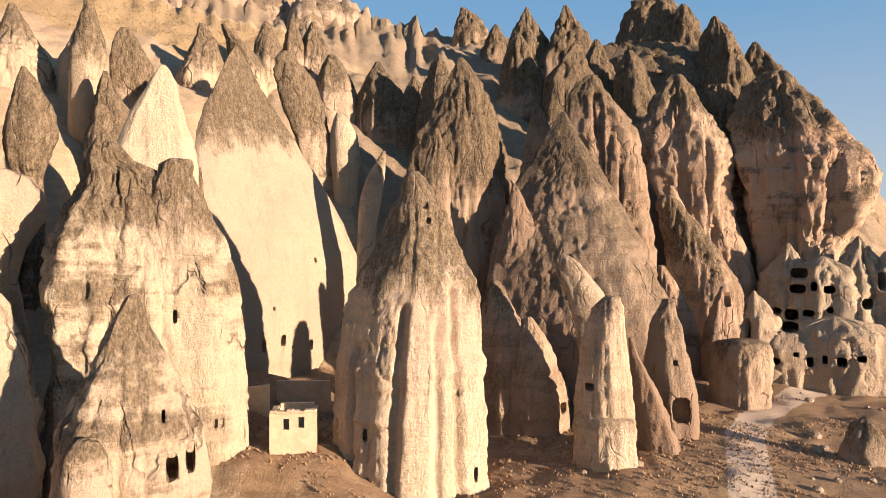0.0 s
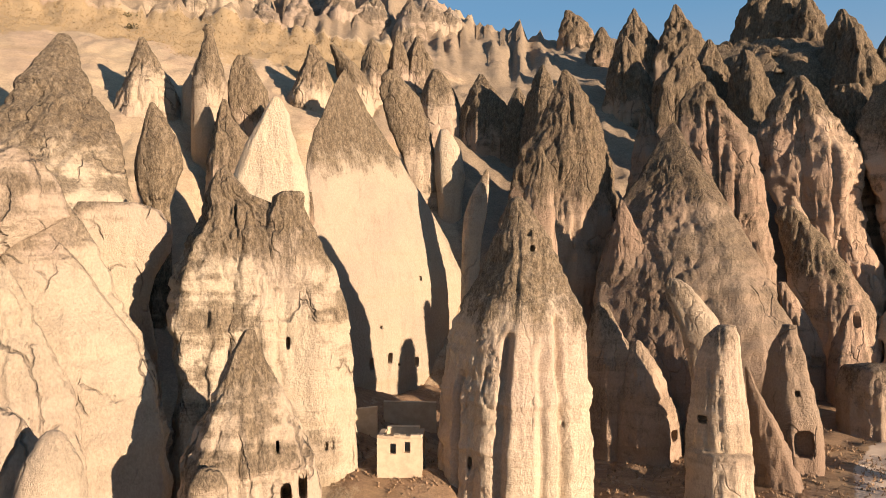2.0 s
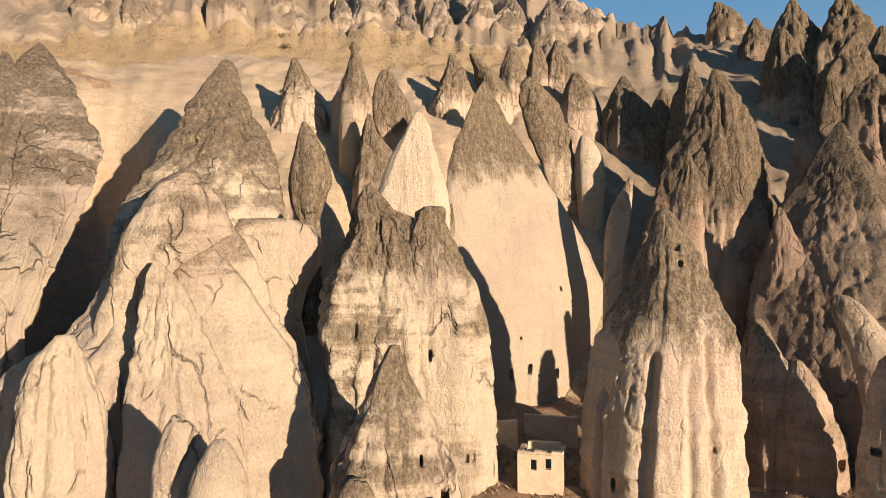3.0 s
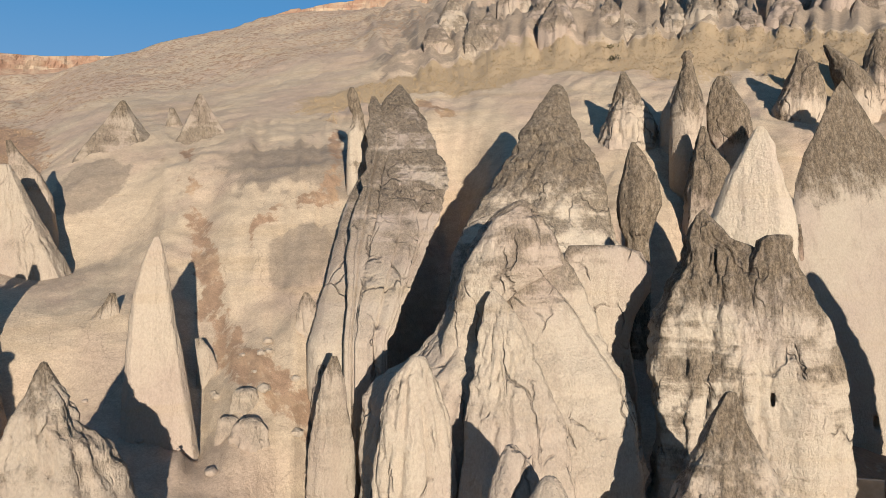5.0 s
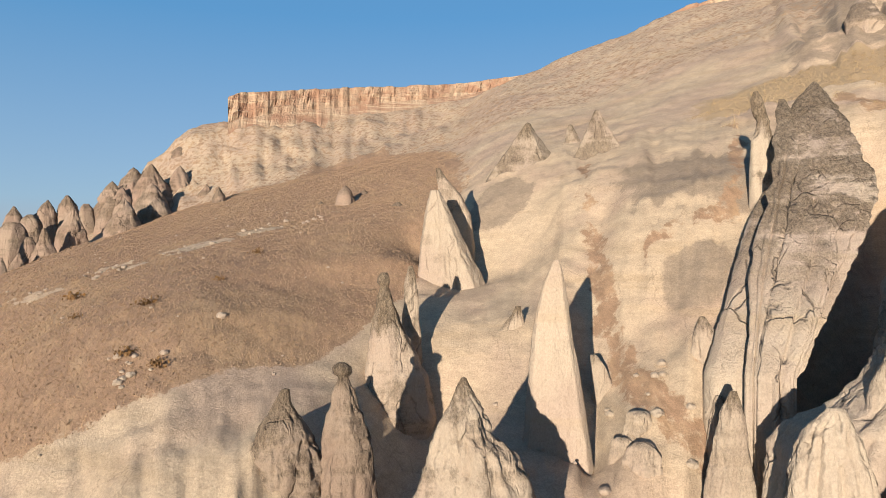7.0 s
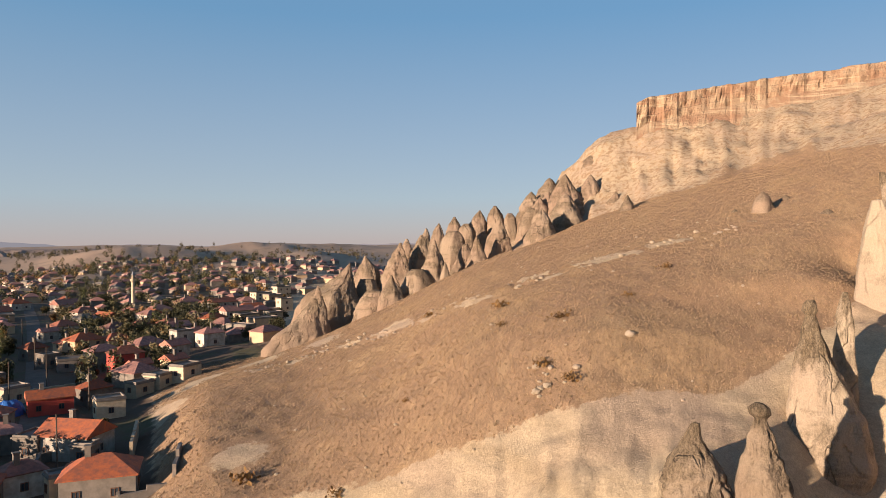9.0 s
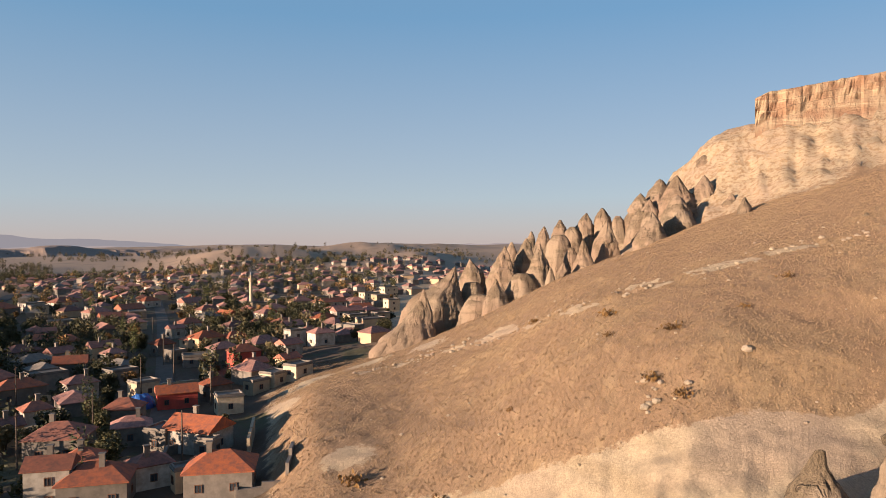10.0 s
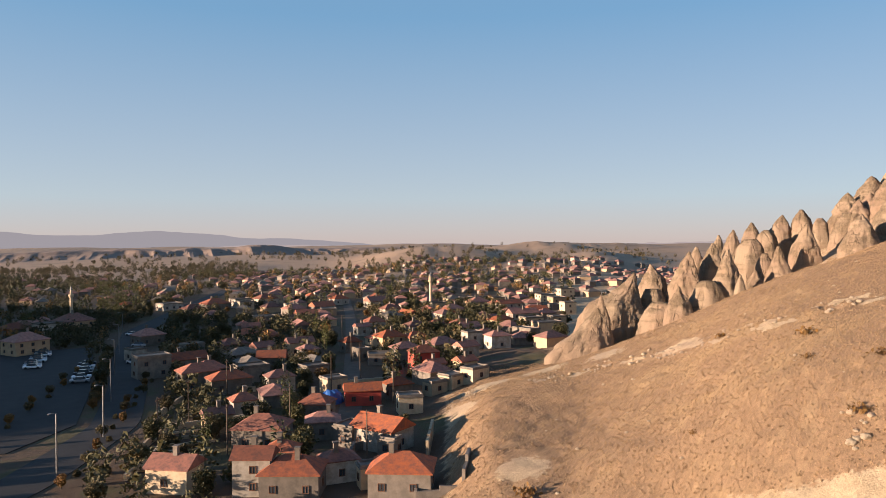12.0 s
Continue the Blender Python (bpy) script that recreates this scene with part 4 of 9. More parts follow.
rock("fairy_chimney", "rugged dark tuff rib wedged between two cones", [
    form(19, 61.0, ((14.1, 0.05, 0.37), (21.5, 0.04, 0.39), (24.7, 0.04, 0.30), (26.2, 0.05, 0.13)), deep=0.9, flute=0.3, rough=0.6, size=0.3)],
    cap=0.9, spread=0.4, pink=0.8, fresh=0.7)

rock("fairy_chimney", "broad pale tuff mass with an arched ledge and cracked face", [
    form(40, 44.5, ((5.3, -0.99, 9.16), (12.6, -1.15, 9.09), (14.6, -1.24, 8.75), (16.0, -0.99, 8.04), (17.2, -0.22, 6.63), (18.7, 0.09, 5.64), (20.9, 0.31, 4.59), (23.1, 0.19, 3.80), (24.6, -0.00, 3.12), (26.6, 0.17, 1.93), (27.3, 0.39, 1.20), (27.8, 0.58, 0.41)), lean=5.0, deep=0.42, flute=0.2, rough=0.4, size=0.2, facet=0.65, drapes=(18, 0.6, 0.45)),
    form(40, 45.5, ((18.3, -3.54, 1.16), (20.4, -2.71, 1.19), (22.1, -1.38, 2.10), (23.5, -0.02, 3.06), (25.3, 0.29, 2.27), (26.5, 0.32, 1.55), (27.3, 0.59, 0.31)), deep=0.35, flute=0.15, rough=0.5, size=0.22, facet=0.4),
    form(33, 52.0, ((9.0, 1.03, 1.81), (14.8, 0.41, 1.97), (17.7, -0.02, 1.84), (19.8, 0.08, 2.25), (21.4, 0.31, 2.95), (23.1, 0.32, 3.11), (24.2, -0.00, 2.70), (24.7, -0.46, 1.84)), deep=0.55, planes=((-80, 0.55), (-10, 0.95), (45, 0.9), (90, 0.9), (190, 0.95)), flute=0.06, rough=0.25, size=0.3, facet=0.9),
    form(40, 40.5, ((7.8, 0.13, 3.38), (11.7, 0.10, 3.18), (14.1, 0.02, 2.87), (16.6, -0.32, 2.22), (19.2, -0.70, 1.48), (21.2, -0.99, 0.74), (22.0, -1.19, 0.16)), lean=3.0, deep=0.35, planes=((-112, 0.5), (-60, 0.7), (0, 0.9), (90, 0.7), (180, 0.9)), flute=0.35, rough=0.6, size=0.2, facet=0.7),
    form(37, 42.0, ((6.9, 1.89, 3.56), (13.5, 1.95, 3.29), (16.1, 1.27, 2.95), (18.9, 0.07, 2.45), (21.0, -0.97, 2.12), (22.8, -1.70, 1.14), (23.5, -2.06, 0.36)), lean=5.0, deep=0.42, planes=((-66, 0.5), (-10, 0.95), (90, 0.7), (190, 0.9)), flute=0.06, rough=0.3, beds=0.14, size=0.26, facet=0.75),
    form(48, 41.5, ((8.1, -0.06, 2.67), (12.7, -0.02, 2.36), (15.2, -0.07, 1.90), (17.1, -0.07, 1.27), (18.3, 0.19, 0.43)), deep=0.5, flute=0.4, rough=0.65, size=0.22, facet=0.5, drapes=(14, 0.9, 0.5)),
    form(40, 33.5, ((9.7, 0.12, 1.60), (12.6, 0.07, 1.37), (13.9, 0.01, 1.05), (14.9, -0.10, 0.63), (15.4, -0.18, 0.25)), deep=0.7, flute=0.3, rough=0.5, size=0.24),
    form(37, 31.0, ((10.6, -0.36, 1.62), (13.5, -0.18, 0.98), (14.5, -0.13, 0.50), (14.8, -0.13, 0.22)), deep=0.7, flute=0.2, rough=0.4, size=0.24)],
    cap_z=34.0, spread=0.85, pink=0.05, fresh=0.82, parts=('main_body', 'arched_ledge', 'shoulder_block', 'front_rib', 'flank', 'buttress', 'pinnacle', 'pinnacle'))


# the second row
rock("fairy_chimney", "large grey-brown cone rising behind the pale mass", [
    form(37, 58.0, ((19.4, -1.28, 7.33), (23.5, -1.30, 7.08), (26.4, -1.21, 6.27), (28.4, -0.66, 5.61), (30.5, -0.14, 4.78), (33.3, 0.05, 3.58), (35.3, -0.05, 2.71), (37.5, 0.38, 1.83), (39.5, 0.73, 0.94), (40.4, 0.74, 0.44)), lean=13.0, deep=0.6, planes=((-118, 0.6), (-62, 0.62), (0, 0.9), (60, 0.8), (120, 0.8), (185, 0.8)), flute=0.25, rough=0.5, size=0.28, facet=0.75)],
    cap=0.5, spread=0.8, pink=0.0, group="cones in the row behind", fresh=0.88)

rock("fairy_chimney", "small dark cone with an undercut foot", [
    form(30, 62.0, ((19.0, -0.48, 1.13), (24.9, -0.34, 0.90), (25.9, -0.38, 1.20), (27.4, -0.22, 1.78), (28.6, -0.07, 1.88), (30.3, -0.15, 1.42), (32.1, -0.39, 0.74), (33.3, -0.63, 0.19)), deep=0.9, flute=0.22, rough=0.36, size=0.26, facet=0.8)],
    cap=0.1, spread=0.85, pink=0.1, group="cones in the row behind", fresh=0.88)

rock("fairy_chimney", "grey-brown cone with a smooth cream skirt", [
    form(31, 84.0, ((32.1, -0.01, 4.12), (36.1, 0.21, 3.58), (38.4, 0.30, 2.98), (40.4, 0.17, 2.07), (42.7, -0.18, 0.97), (44.3, -0.40, 0.30)), deep=0.9, flute=0.22, rough=0.36, size=0.26, facet=0.8)],
    cap=0.6, spread=0.85, pink=0.3, group="cones in the row behind", fresh=0.88)

rock("fairy_chimney", "smooth cream rounded cone with a dark capstone", [
    form(27, 83.0, ((32.0, -0.75, 1.65), (36.6, -0.52, 1.91), (39.2, -0.27, 1.81), (41.5, 0.21, 1.15), (43.5, 0.58, 0.59), (44.6, 0.79, 0.46), (45.7, 0.73, 0.40)), deep=0.9, flute=0.1, rough=0.3, size=0.3)],
    cap=0.93, spread=0.3, pink=0.3, group="cones in the row behind", fresh=0.88)

rock("fairy_chimney", "weathered brown tuff cone", [
    form(24, 80.0, ((30.4, 0.79, 1.58), (34.8, 0.82, 1.66), (36.4, 0.57, 2.31), (38.6, 0.39, 2.07), (41.2, -0.09, 1.10), (42.2, -0.15, 0.45)), deep=0.9, flute=0.22, rough=0.36, size=0.26, facet=0.8)],
    cap=0.4, spread=0.85, pink=0.3, group="cones in the row behind", fresh=0.88)

rock("fairy_chimney", "dark jagged tuff cone in shade", [
    form(25, 73.0, ((25.1, -0.22, 2.46), (30.4, 0.07, 2.19), (32.4, -0.09, 1.67), (34.4, -0.54, 0.75), (36.0, -0.58, 0.23)), deep=0.9, flute=0.22, rough=0.36, size=0.26, facet=0.8)],
    cap=0.4, spread=0.85, pink=0.3, group="cones in the row behind", fresh=0.88)

rock("fairy_chimney", "weathered brown tuff cone", [
    form(19, 92.0, ((32.7, -0.22, 2.87), (37.8, -0.05, 2.65), (40.0, 0.03, 2.75), (42.5, 0.55, 2.22), (45.0, 0.71, 1.30), (47.0, 0.44, 0.37)), deep=0.9, flute=0.22, rough=0.36, size=0.26, facet=0.8)],
    cap=0.4, spread=0.85, pink=0.3, group="cones in the row behind", fresh=0.88)

rock("fairy_chimney", "small leaning brown cone", [
    form(16, 92.5, ((36.9, 1.52, 2.25), (42.0, 1.12, 2.12), (44.2, 0.14, 1.58), (46.1, -1.05, 0.80), (47.3, -1.96, 0.28)), deep=0.9, flute=0.22, rough=0.36, size=0.26, facet=0.8)],
    cap=0.4, spread=0.85, pink=0.3, group="cones in the row behind", fresh=0.88)

rock("fairy_chimney", "large brown cone with a rugged flank", [
    form(11, 80.0, ((19.0, 3.12, 1.26), (25.1, 2.39, 1.31), (28.7, 1.65, 1.66), (32.4, 0.67, 2.05), (35.8, -0.39, 2.38), (38.3, -1.14, 2.14), (40.2, -1.92, 1.25), (41.2, -2.17, 0.46)), deep=0.9, flute=0.22, rough=0.36, size=0.26, facet=0.8)],
    cap=0.45, spread=0.85, pink=0.3, group="cones in the row behind", fresh=0.88)

rock("fairy_chimney", "smooth cream dome beside a dark hollow", [
    form(8, 79.0, ((21.5, 0.27, 1.15), (27.4, 0.26, 1.51), (29.5, 0.24, 1.71), (31.9, 0.05, 1.51), (33.6, -0.24, 0.93), (34.4, -0.44, 0.34)), deep=0.8, flute=0.06, rough=0.2, size=0.32)],
    cap=0.99, spread=0.2, pink=0.0, group="cones in the row behind", fresh=0.88)

rock("fairy_chimney", "thin leaning shard of pale tuff", [
    form(5, 66.0, ((16.9, -1.45, 0.78), (21.8, -1.25, 0.87), (24.2, -0.92, 1.00), (25.9, -0.58, 0.88), (27.4, -0.07, 0.47), (28.6, 0.25, 0.16)), deep=0.5, flute=0.15, rough=0.4, size=0.26)],
    cap=0.99, spread=0.5, pink=0.1, group="cones in the row behind", fresh=0.88)

rock("fairy_chimney", "dark rounded cone over a shaded hollow", [
    form(8, 92.0, ((32.2, -0.76, 3.51), (37.8, -0.77, 2.99), (40.9, -1.01, 2.33), (43.0, -1.25, 1.35), (44.2, -1.37, 0.51)), deep=0.9, flute=0.22, rough=0.36, size=0.26, facet=0.8)],
    cap=0.4, spread=0.85, pink=0.3, group="cones in the row behind", fresh=0.88)

rock("fairy_chimney", "small brown tuff cone in shade", [
    form(4, 91.0, ((31.9, -0.68, 3.08), (36.9, -0.78, 2.55), (38.9, -1.01, 2.03), (40.9, -1.55, 0.97), (42.1, -1.79, 0.28)), deep=0.9, flute=0.22, rough=0.36, size=0.26, facet=0.8)],
    cap=0.4, spread=0.85, pink=0.3, group="cones in the row behind", fresh=0.88)

rock("fairy_chimney", "small brown tuff cone in shade", [
    form(2, 89.0, ((32.8, -0.26, 1.80), (37.9, -0.27, 1.37), (39.7, -0.41, 0.80), (40.9, -0.46, 0.19)), deep=0.9, flute=0.22, rough=0.36, size=0.26, facet=0.8)],
    cap=0.4, spread=0.85, pink=0.3, group="cones in the row behind", fresh=0.88)

rock("fairy_chimney", "weathered brown tuff cone", [
    form(10, 99.0, ((38.0, -0.57, 3.81), (42.6, -0.57, 3.33), (46.1, -0.58, 2.34), (48.8, -0.70, 1.06), (50.4, -0.66, 0.30)), deep=0.9, flute=0.22, rough=0.36, size=0.26, facet=0.8)],
    cap=0.4, spread=0.85, pink=0.3, group="cones in the row behind", fresh=0.88)

rock("fairy_chimney", "small brown tuff cone on the terrace", [
    form(14, 96.0, ((43.9, 0.34, 2.13), (46.1, 0.30, 1.73), (48.0, 0.15, 0.89), (49.2, 0.00, 0.23)), deep=0.9, flute=0.22, rough=0.36, size=0.26, facet=0.8)],
    cap=0.4, spread=0.85, pink=0.3, group="cones in the row behind", fresh=0.88)

rock("fairy_chimney", "small brown tuff cone on the terrace", [
    form(12, 97.0, ((44.3, 0.14, 1.55), (46.6, 0.14, 1.35), (48.7, 0.03, 0.75), (49.9, -0.09, 0.19)), deep=0.9, flute=0.22, rough=0.36, size=0.26, facet=0.8)],
    cap=0.4, spread=0.85, pink=0.3, group="cones in the row behind", fresh=0.88)

rock("fairy_chimney", "thin pinnacle with a dark capstone", [
    form(26, 77.0, ((38.7, -0.72, 1.71), (41.1, -0.70, 0.98), (43.0, -0.69, 0.49), (43.5, -0.72, 0.40), (43.9, -0.74, 0.61), (44.4, -0.74, 0.31)), deep=0.9, flute=0.2, rough=0.4, size=0.3)],
    cap=0.6, spread=0.85, pink=0.3, group="cones in the row behind", fresh=0.88)


# the rugged cliffs on the far side of the valley
rock("rock_mass", "pink tuff wall under a dark weathered peak", [
    form(-2, 71.0, ((8.2, -2.01, 6.38), (16.1, -1.89, 6.20), (21.9, -1.76, 5.87), (26.5, -1.46, 5.23), (30.6, -1.00, 4.46), (32.9, -0.39, 3.83), (34.8, -0.33, 2.80), (36.9, -0.45, 1.73), (38.5, -0.57, 0.87), (39.4, -0.77, 0.32)), lean=3.0, deep=0.7, planes=((-105, 0.5), (-40, 0.72), (20, 0.9), (100, 0.8), (180, 0.9)), facet=0.7, flute=0.24, rough=0.42, size=0.26),
    form(1, 61.5, ((15.7, 0.27, 1.84), (21.6, 0.24, 1.64), (25.0, 0.33, 1.31), (27.2, 0.50, 0.96), (28.9, 0.58, 0.53), (30.0, 0.48, 0.15)), deep=0.7, planes=((-108, 0.42), (-25, 0.9), (35, 0.85), (100, 0.8), (165, 0.85)), facet=0.7, flute=0.24, rough=0.42, size=0.26)],
    cap=0.5, spread=0.6, pink=0.8, group="rugged cliff masses", fresh=0.74, cap_z=26.2)

rock("rock_mass", "dark-crested pink tuff ridge falling to the valley", [
    form(-10, 61.0, ((4.4, 1.66, 9.12), (8.0, 1.50, 9.06), (11.7, 1.05, 8.80), (14.6, 0.84, 8.50), (17.1, 0.28, 7.63), (19.6, -0.05, 6.86), (22.8, -0.38, 5.74), (25.5, -0.60, 4.69), (27.2, -0.53, 3.64), (30.1, -0.59, 1.90), (32.2, -0.56, 0.82), (33.1, -0.54, 0.31)), lean=11.0, deep=0.6, planes=((-110, 0.36), (-45, 0.85), (-5, 0.98), (90, 0.8), (185, 0.98)), facet=0.8, flute=0.16, rough=0.4, size=0.26),
    form(-18, 57.0, ((4.1, 0.17, 1.85), (6.7, -0.07, 2.02), (9.3, -0.30, 1.88), (11.9, -0.47, 1.49), (14.5, -0.57, 0.80), (15.8, -0.36, 0.43)), deep=0.9, planes=((-135, 0.6), (-70, 0.85), (0, 0.9), (90, 0.8), (180, 0.9)), facet=0.7, flute=0.24, rough=0.42, size=0.26),
    form(-16, 52.5, ((1.3, 1.40, 1.64), (4.9, 1.04, 1.50), (6.9, 0.66, 1.30), (9.2, 0.02, 0.95), (11.6, -0.70, 0.42), (13.3, -1.10, 0.12)), deep=0.8, planes=((-108, 0.42), (-25, 0.9), (35, 0.85), (100, 0.8), (165, 0.85)), facet=0.7, flute=0.24, rough=0.42, size=0.26),
    form(-6, 66.0, ((13.3, 0.94, 3.43), (17.5, 0.60, 2.91), (20.7, 0.21, 1.85), (24.3, -0.15, 0.62), (25.6, -0.31, 0.16)), deep=0.4, facet=0.6, flute=0.24, rough=0.42, size=0.26)],
    cap=0.5, spread=0.6, pink=0.8, group="rugged cliff masses", fresh=0.6, cap_z=26.0, parts=('main_body', 'lit_spur', 'foot_block', 'wall'), holes=(
    (17.0, 51.8, 11.1, 0.39, 0.52, 1.2, -18),
    (17.3, 51.4, 7.6, 1.47, 2.16, 1.6, -19),
    (13.7, 48.6, 6.4, 0.72, 1.05, 1.2, -16),))

rock("rock_mass", "leaning tuff arm arching from the pale pillar to the wall", [
    form(-11, 54.0, ((6.2, 1.46, 1.13), (11.3, 1.30, 1.19), (14.6, 0.86, 1.38), (16.3, 0.30, 1.45), (17.6, -0.57, 1.25), (18.7, -1.12, 0.88), (19.2, -1.32, 0.34)), deep=0.6, flute=0.2, rough=0.5, size=0.24, facet=0.5)],
    cap=0.5, spread=0.4, pink=0.3, group="rugged cliff masses", fresh=0.85, cap_z=18.4)

rock("rock_mass", "ragged brown tuff buttress at the foot of the wall", [
    form(-5, 58.0, ((3.0, 0.30, 2.30), (7.7, 0.21, 2.20), (11.3, -0.07, 2.02), (14.1, -0.44, 1.56), (16.0, -0.76, 0.87), (17.0, -0.81, 0.37)), deep=0.8, flute=0.2, rough=0.5, size=0.26, facet=0.6),
    form(-7, 57.5, ((3.3, 0.44, 3.05), (8.3, 0.34, 2.69), (10.5, 0.12, 2.01), (12.8, 0.01, 1.08), (14.1, -0.08, 0.27)), deep=0.8, flute=0.2, rough=0.5, size=0.26, facet=0.6)],
    cap=0.85, spread=0.5, pink=0.6, group="rugged cliff masses", fresh=0.9, holes=(
    (9.3, 54.7, 7.1, 0.53, 0.97, 1.2, -10),))

rock("rock_mass", "rugged brown ridge with a shelf and caves", [
    form(-19, 80.0, ((5.3, 3.18, 3.47), (11.2, 2.70, 3.52), (14.7, 2.25, 3.50), (17.1, 1.28, 3.22), (19.6, 0.37, 2.74), (22.0, -0.79, 2.06), (24.4, -2.02, 1.31), (25.4, -2.25, 0.64)), lean=2.0, deep=0.8, planes=((-104, 0.5), (-45, 0.8), (0, 0.9), (90, 0.8), (170, 0.9)), facet=0.7, flute=0.24, rough=0.42, size=0.26),
    form(-21, 76.0, ((3.8, 0.59, 2.10), (9.4, 0.47, 1.88), (12.2, 0.52, 1.36), (14.5, 0.72, 0.84), (15.8, 0.88, 0.31)), deep=0.8, facet=0.6, flute=0.24, rough=0.42, size=0.26),
    form(-19, 77.0, ((3.3, 0.40, 1.78), (8.0, 0.25, 1.61), (12.0, -0.45, 1.35), (14.9, -1.42, 1.07), (17.8, -2.54, 0.34)), deep=0.8, facet=0.6, flute=0.24, rough=0.42, size=0.26)],
    cap=0.5, spread=0.6, pink=0.8, group="rugged cliff masses", fresh=0.9, cap_z=17.9, holes=(
    (22.9, 72.5, 23.5, 1.58, 1.45, 2.5, -18),
    (27.4, 68.3, 14.5, 0.70, 1.64, 2.0, -22),
    (24.6, 69.8, 10.3, 1.18, 1.06, 2.0, -19),
    (26.9, 71.1, 21.3, 0.48, 0.61, 2.0, -21),
    (28.3, 70.5, 20.2, 0.48, 0.73, 2.0, -22),))

rock("rock_mass", "tall rugged cliff with a fluted pink face", [
    form(-19, 86.0, ((8.0, 3.24, 4.18), (15.7, 3.24, 4.21), (22.1, 1.55, 3.80), (26.1, 0.61, 4.16), (28.8, 0.51, 4.98), (31.1, 0.07, 4.95), (34.2, -1.05, 4.12), (36.6, -1.47, 3.06), (39.0, -1.40, 1.73), (40.2, -1.26, 0.58)), lean=3.0, deep=0.8, planes=((-96, 0.55), (-40, 0.75), (10, 0.9), (100, 0.8), (180, 0.9)), flute=0.45, rough=0.5, size=0.32, facet=0.8),
    form(-19, 83.0, ((7.1, 1.71, 3.21), (13.3, 1.41, 2.86), (18.9, 0.23, 2.09), (23.3, -1.05, 1.18), (26.5, -1.71, 0.27)), deep=0.7, facet=0.6, flute=0.24, rough=0.42, size=0.26)],
    cap=0.5, spread=0.6, pink=0.8, group="rugged cliff masses", fresh=0.95, cap_z=35.4)

rock("rock_mass", "brown tuff tower with a fluted pink face", [
    form(-12, 79.0, ((18.9, 3.53, 2.96), (25.1, 2.93, 2.97), (28.8, 2.08, 3.35), (31.9, 1.23, 3.74), (34.1, 0.27, 3.15), (36.3, -0.45, 2.20), (37.6, -0.51, 1.40), (38.6, -0.32, 0.61)), lean=1.0, deep=0.8, planes=((-96, 0.55), (-40, 0.75), (10, 0.9), (100, 0.8), (180, 0.9)), flute=0.45, rough=0.5, size=0.3, facet=0.8),
    form(-8, 82.0, ((25.3, -0.04, 2.88), (31.2, -0.20, 1.95), (34.1, -0.43, 1.06), (36.0, -0.50, 0.59), (37.4, -0.79, 0.21)), deep=0.8, facet=0.6, flute=0.24, rough=0.42, size=0.26)],
    cap=0.5, spread=0.6, pink=0.8, group="rugged cliff masses", fresh=0.72, cap_z=34.4)

rock("rock_mass", "steep grey shoulder of the hill against the sky", [
    form(-27, 88.0, ((3.2, -0.61, 3.79), (14.5, -0.66, 3.82), (19.2, -0.66, 4.15), (20.8, -0.32, 4.98), (23.0, 0.12, 5.93), (25.6, 0.40, 6.71), (27.5, 0.33, 7.15), (29.1, -0.28, 6.93), (31.1, -1.14, 6.46), (33.8, -2.48, 5.52), (36.2, -3.21, 4.45), (38.6, -3.46, 2.86), (40.0, -3.22, 1.46)), lean=3.0, deep=0.9, planes=((-94, 0.5), (-5, 0.98), (90, 0.8), (180, 0.9)), flute=0.45, rough=0.7, size=0.34, facet=0.8),
    form(-17, 110.0, ((12.7, 2.86, 27.48), (22.8, 2.18, 27.09), (33.1, 0.89, 25.25), (38.5, -0.82, 22.81), (43.1, -2.44, 20.24), (46.9, -4.02, 17.12), (50.3, -6.25, 12.20)), lean=6.0, deep=0.5, flute=0.6, rough=1.0, size=0.5, facet=0.5),
    form(-22, 92.0, ((8.6, 0.58, 3.14), (20.2, 0.54, 3.16), (27.1, 0.04, 3.35), (32.7, -0.78, 3.22), (36.9, -1.09, 2.27), (39.7, -1.25, 1.14)), lean=2.0, deep=0.8, planes=((-96, 0.5), (-40, 0.8), (0, 0.9), (90, 0.8), (180, 0.9)), flute=0.5, rough=0.8, size=0.34, facet=0.75)],
    cap=0.25, spread=0.9, pink=0.9, group="rugged cliff masses", fresh=1.0)

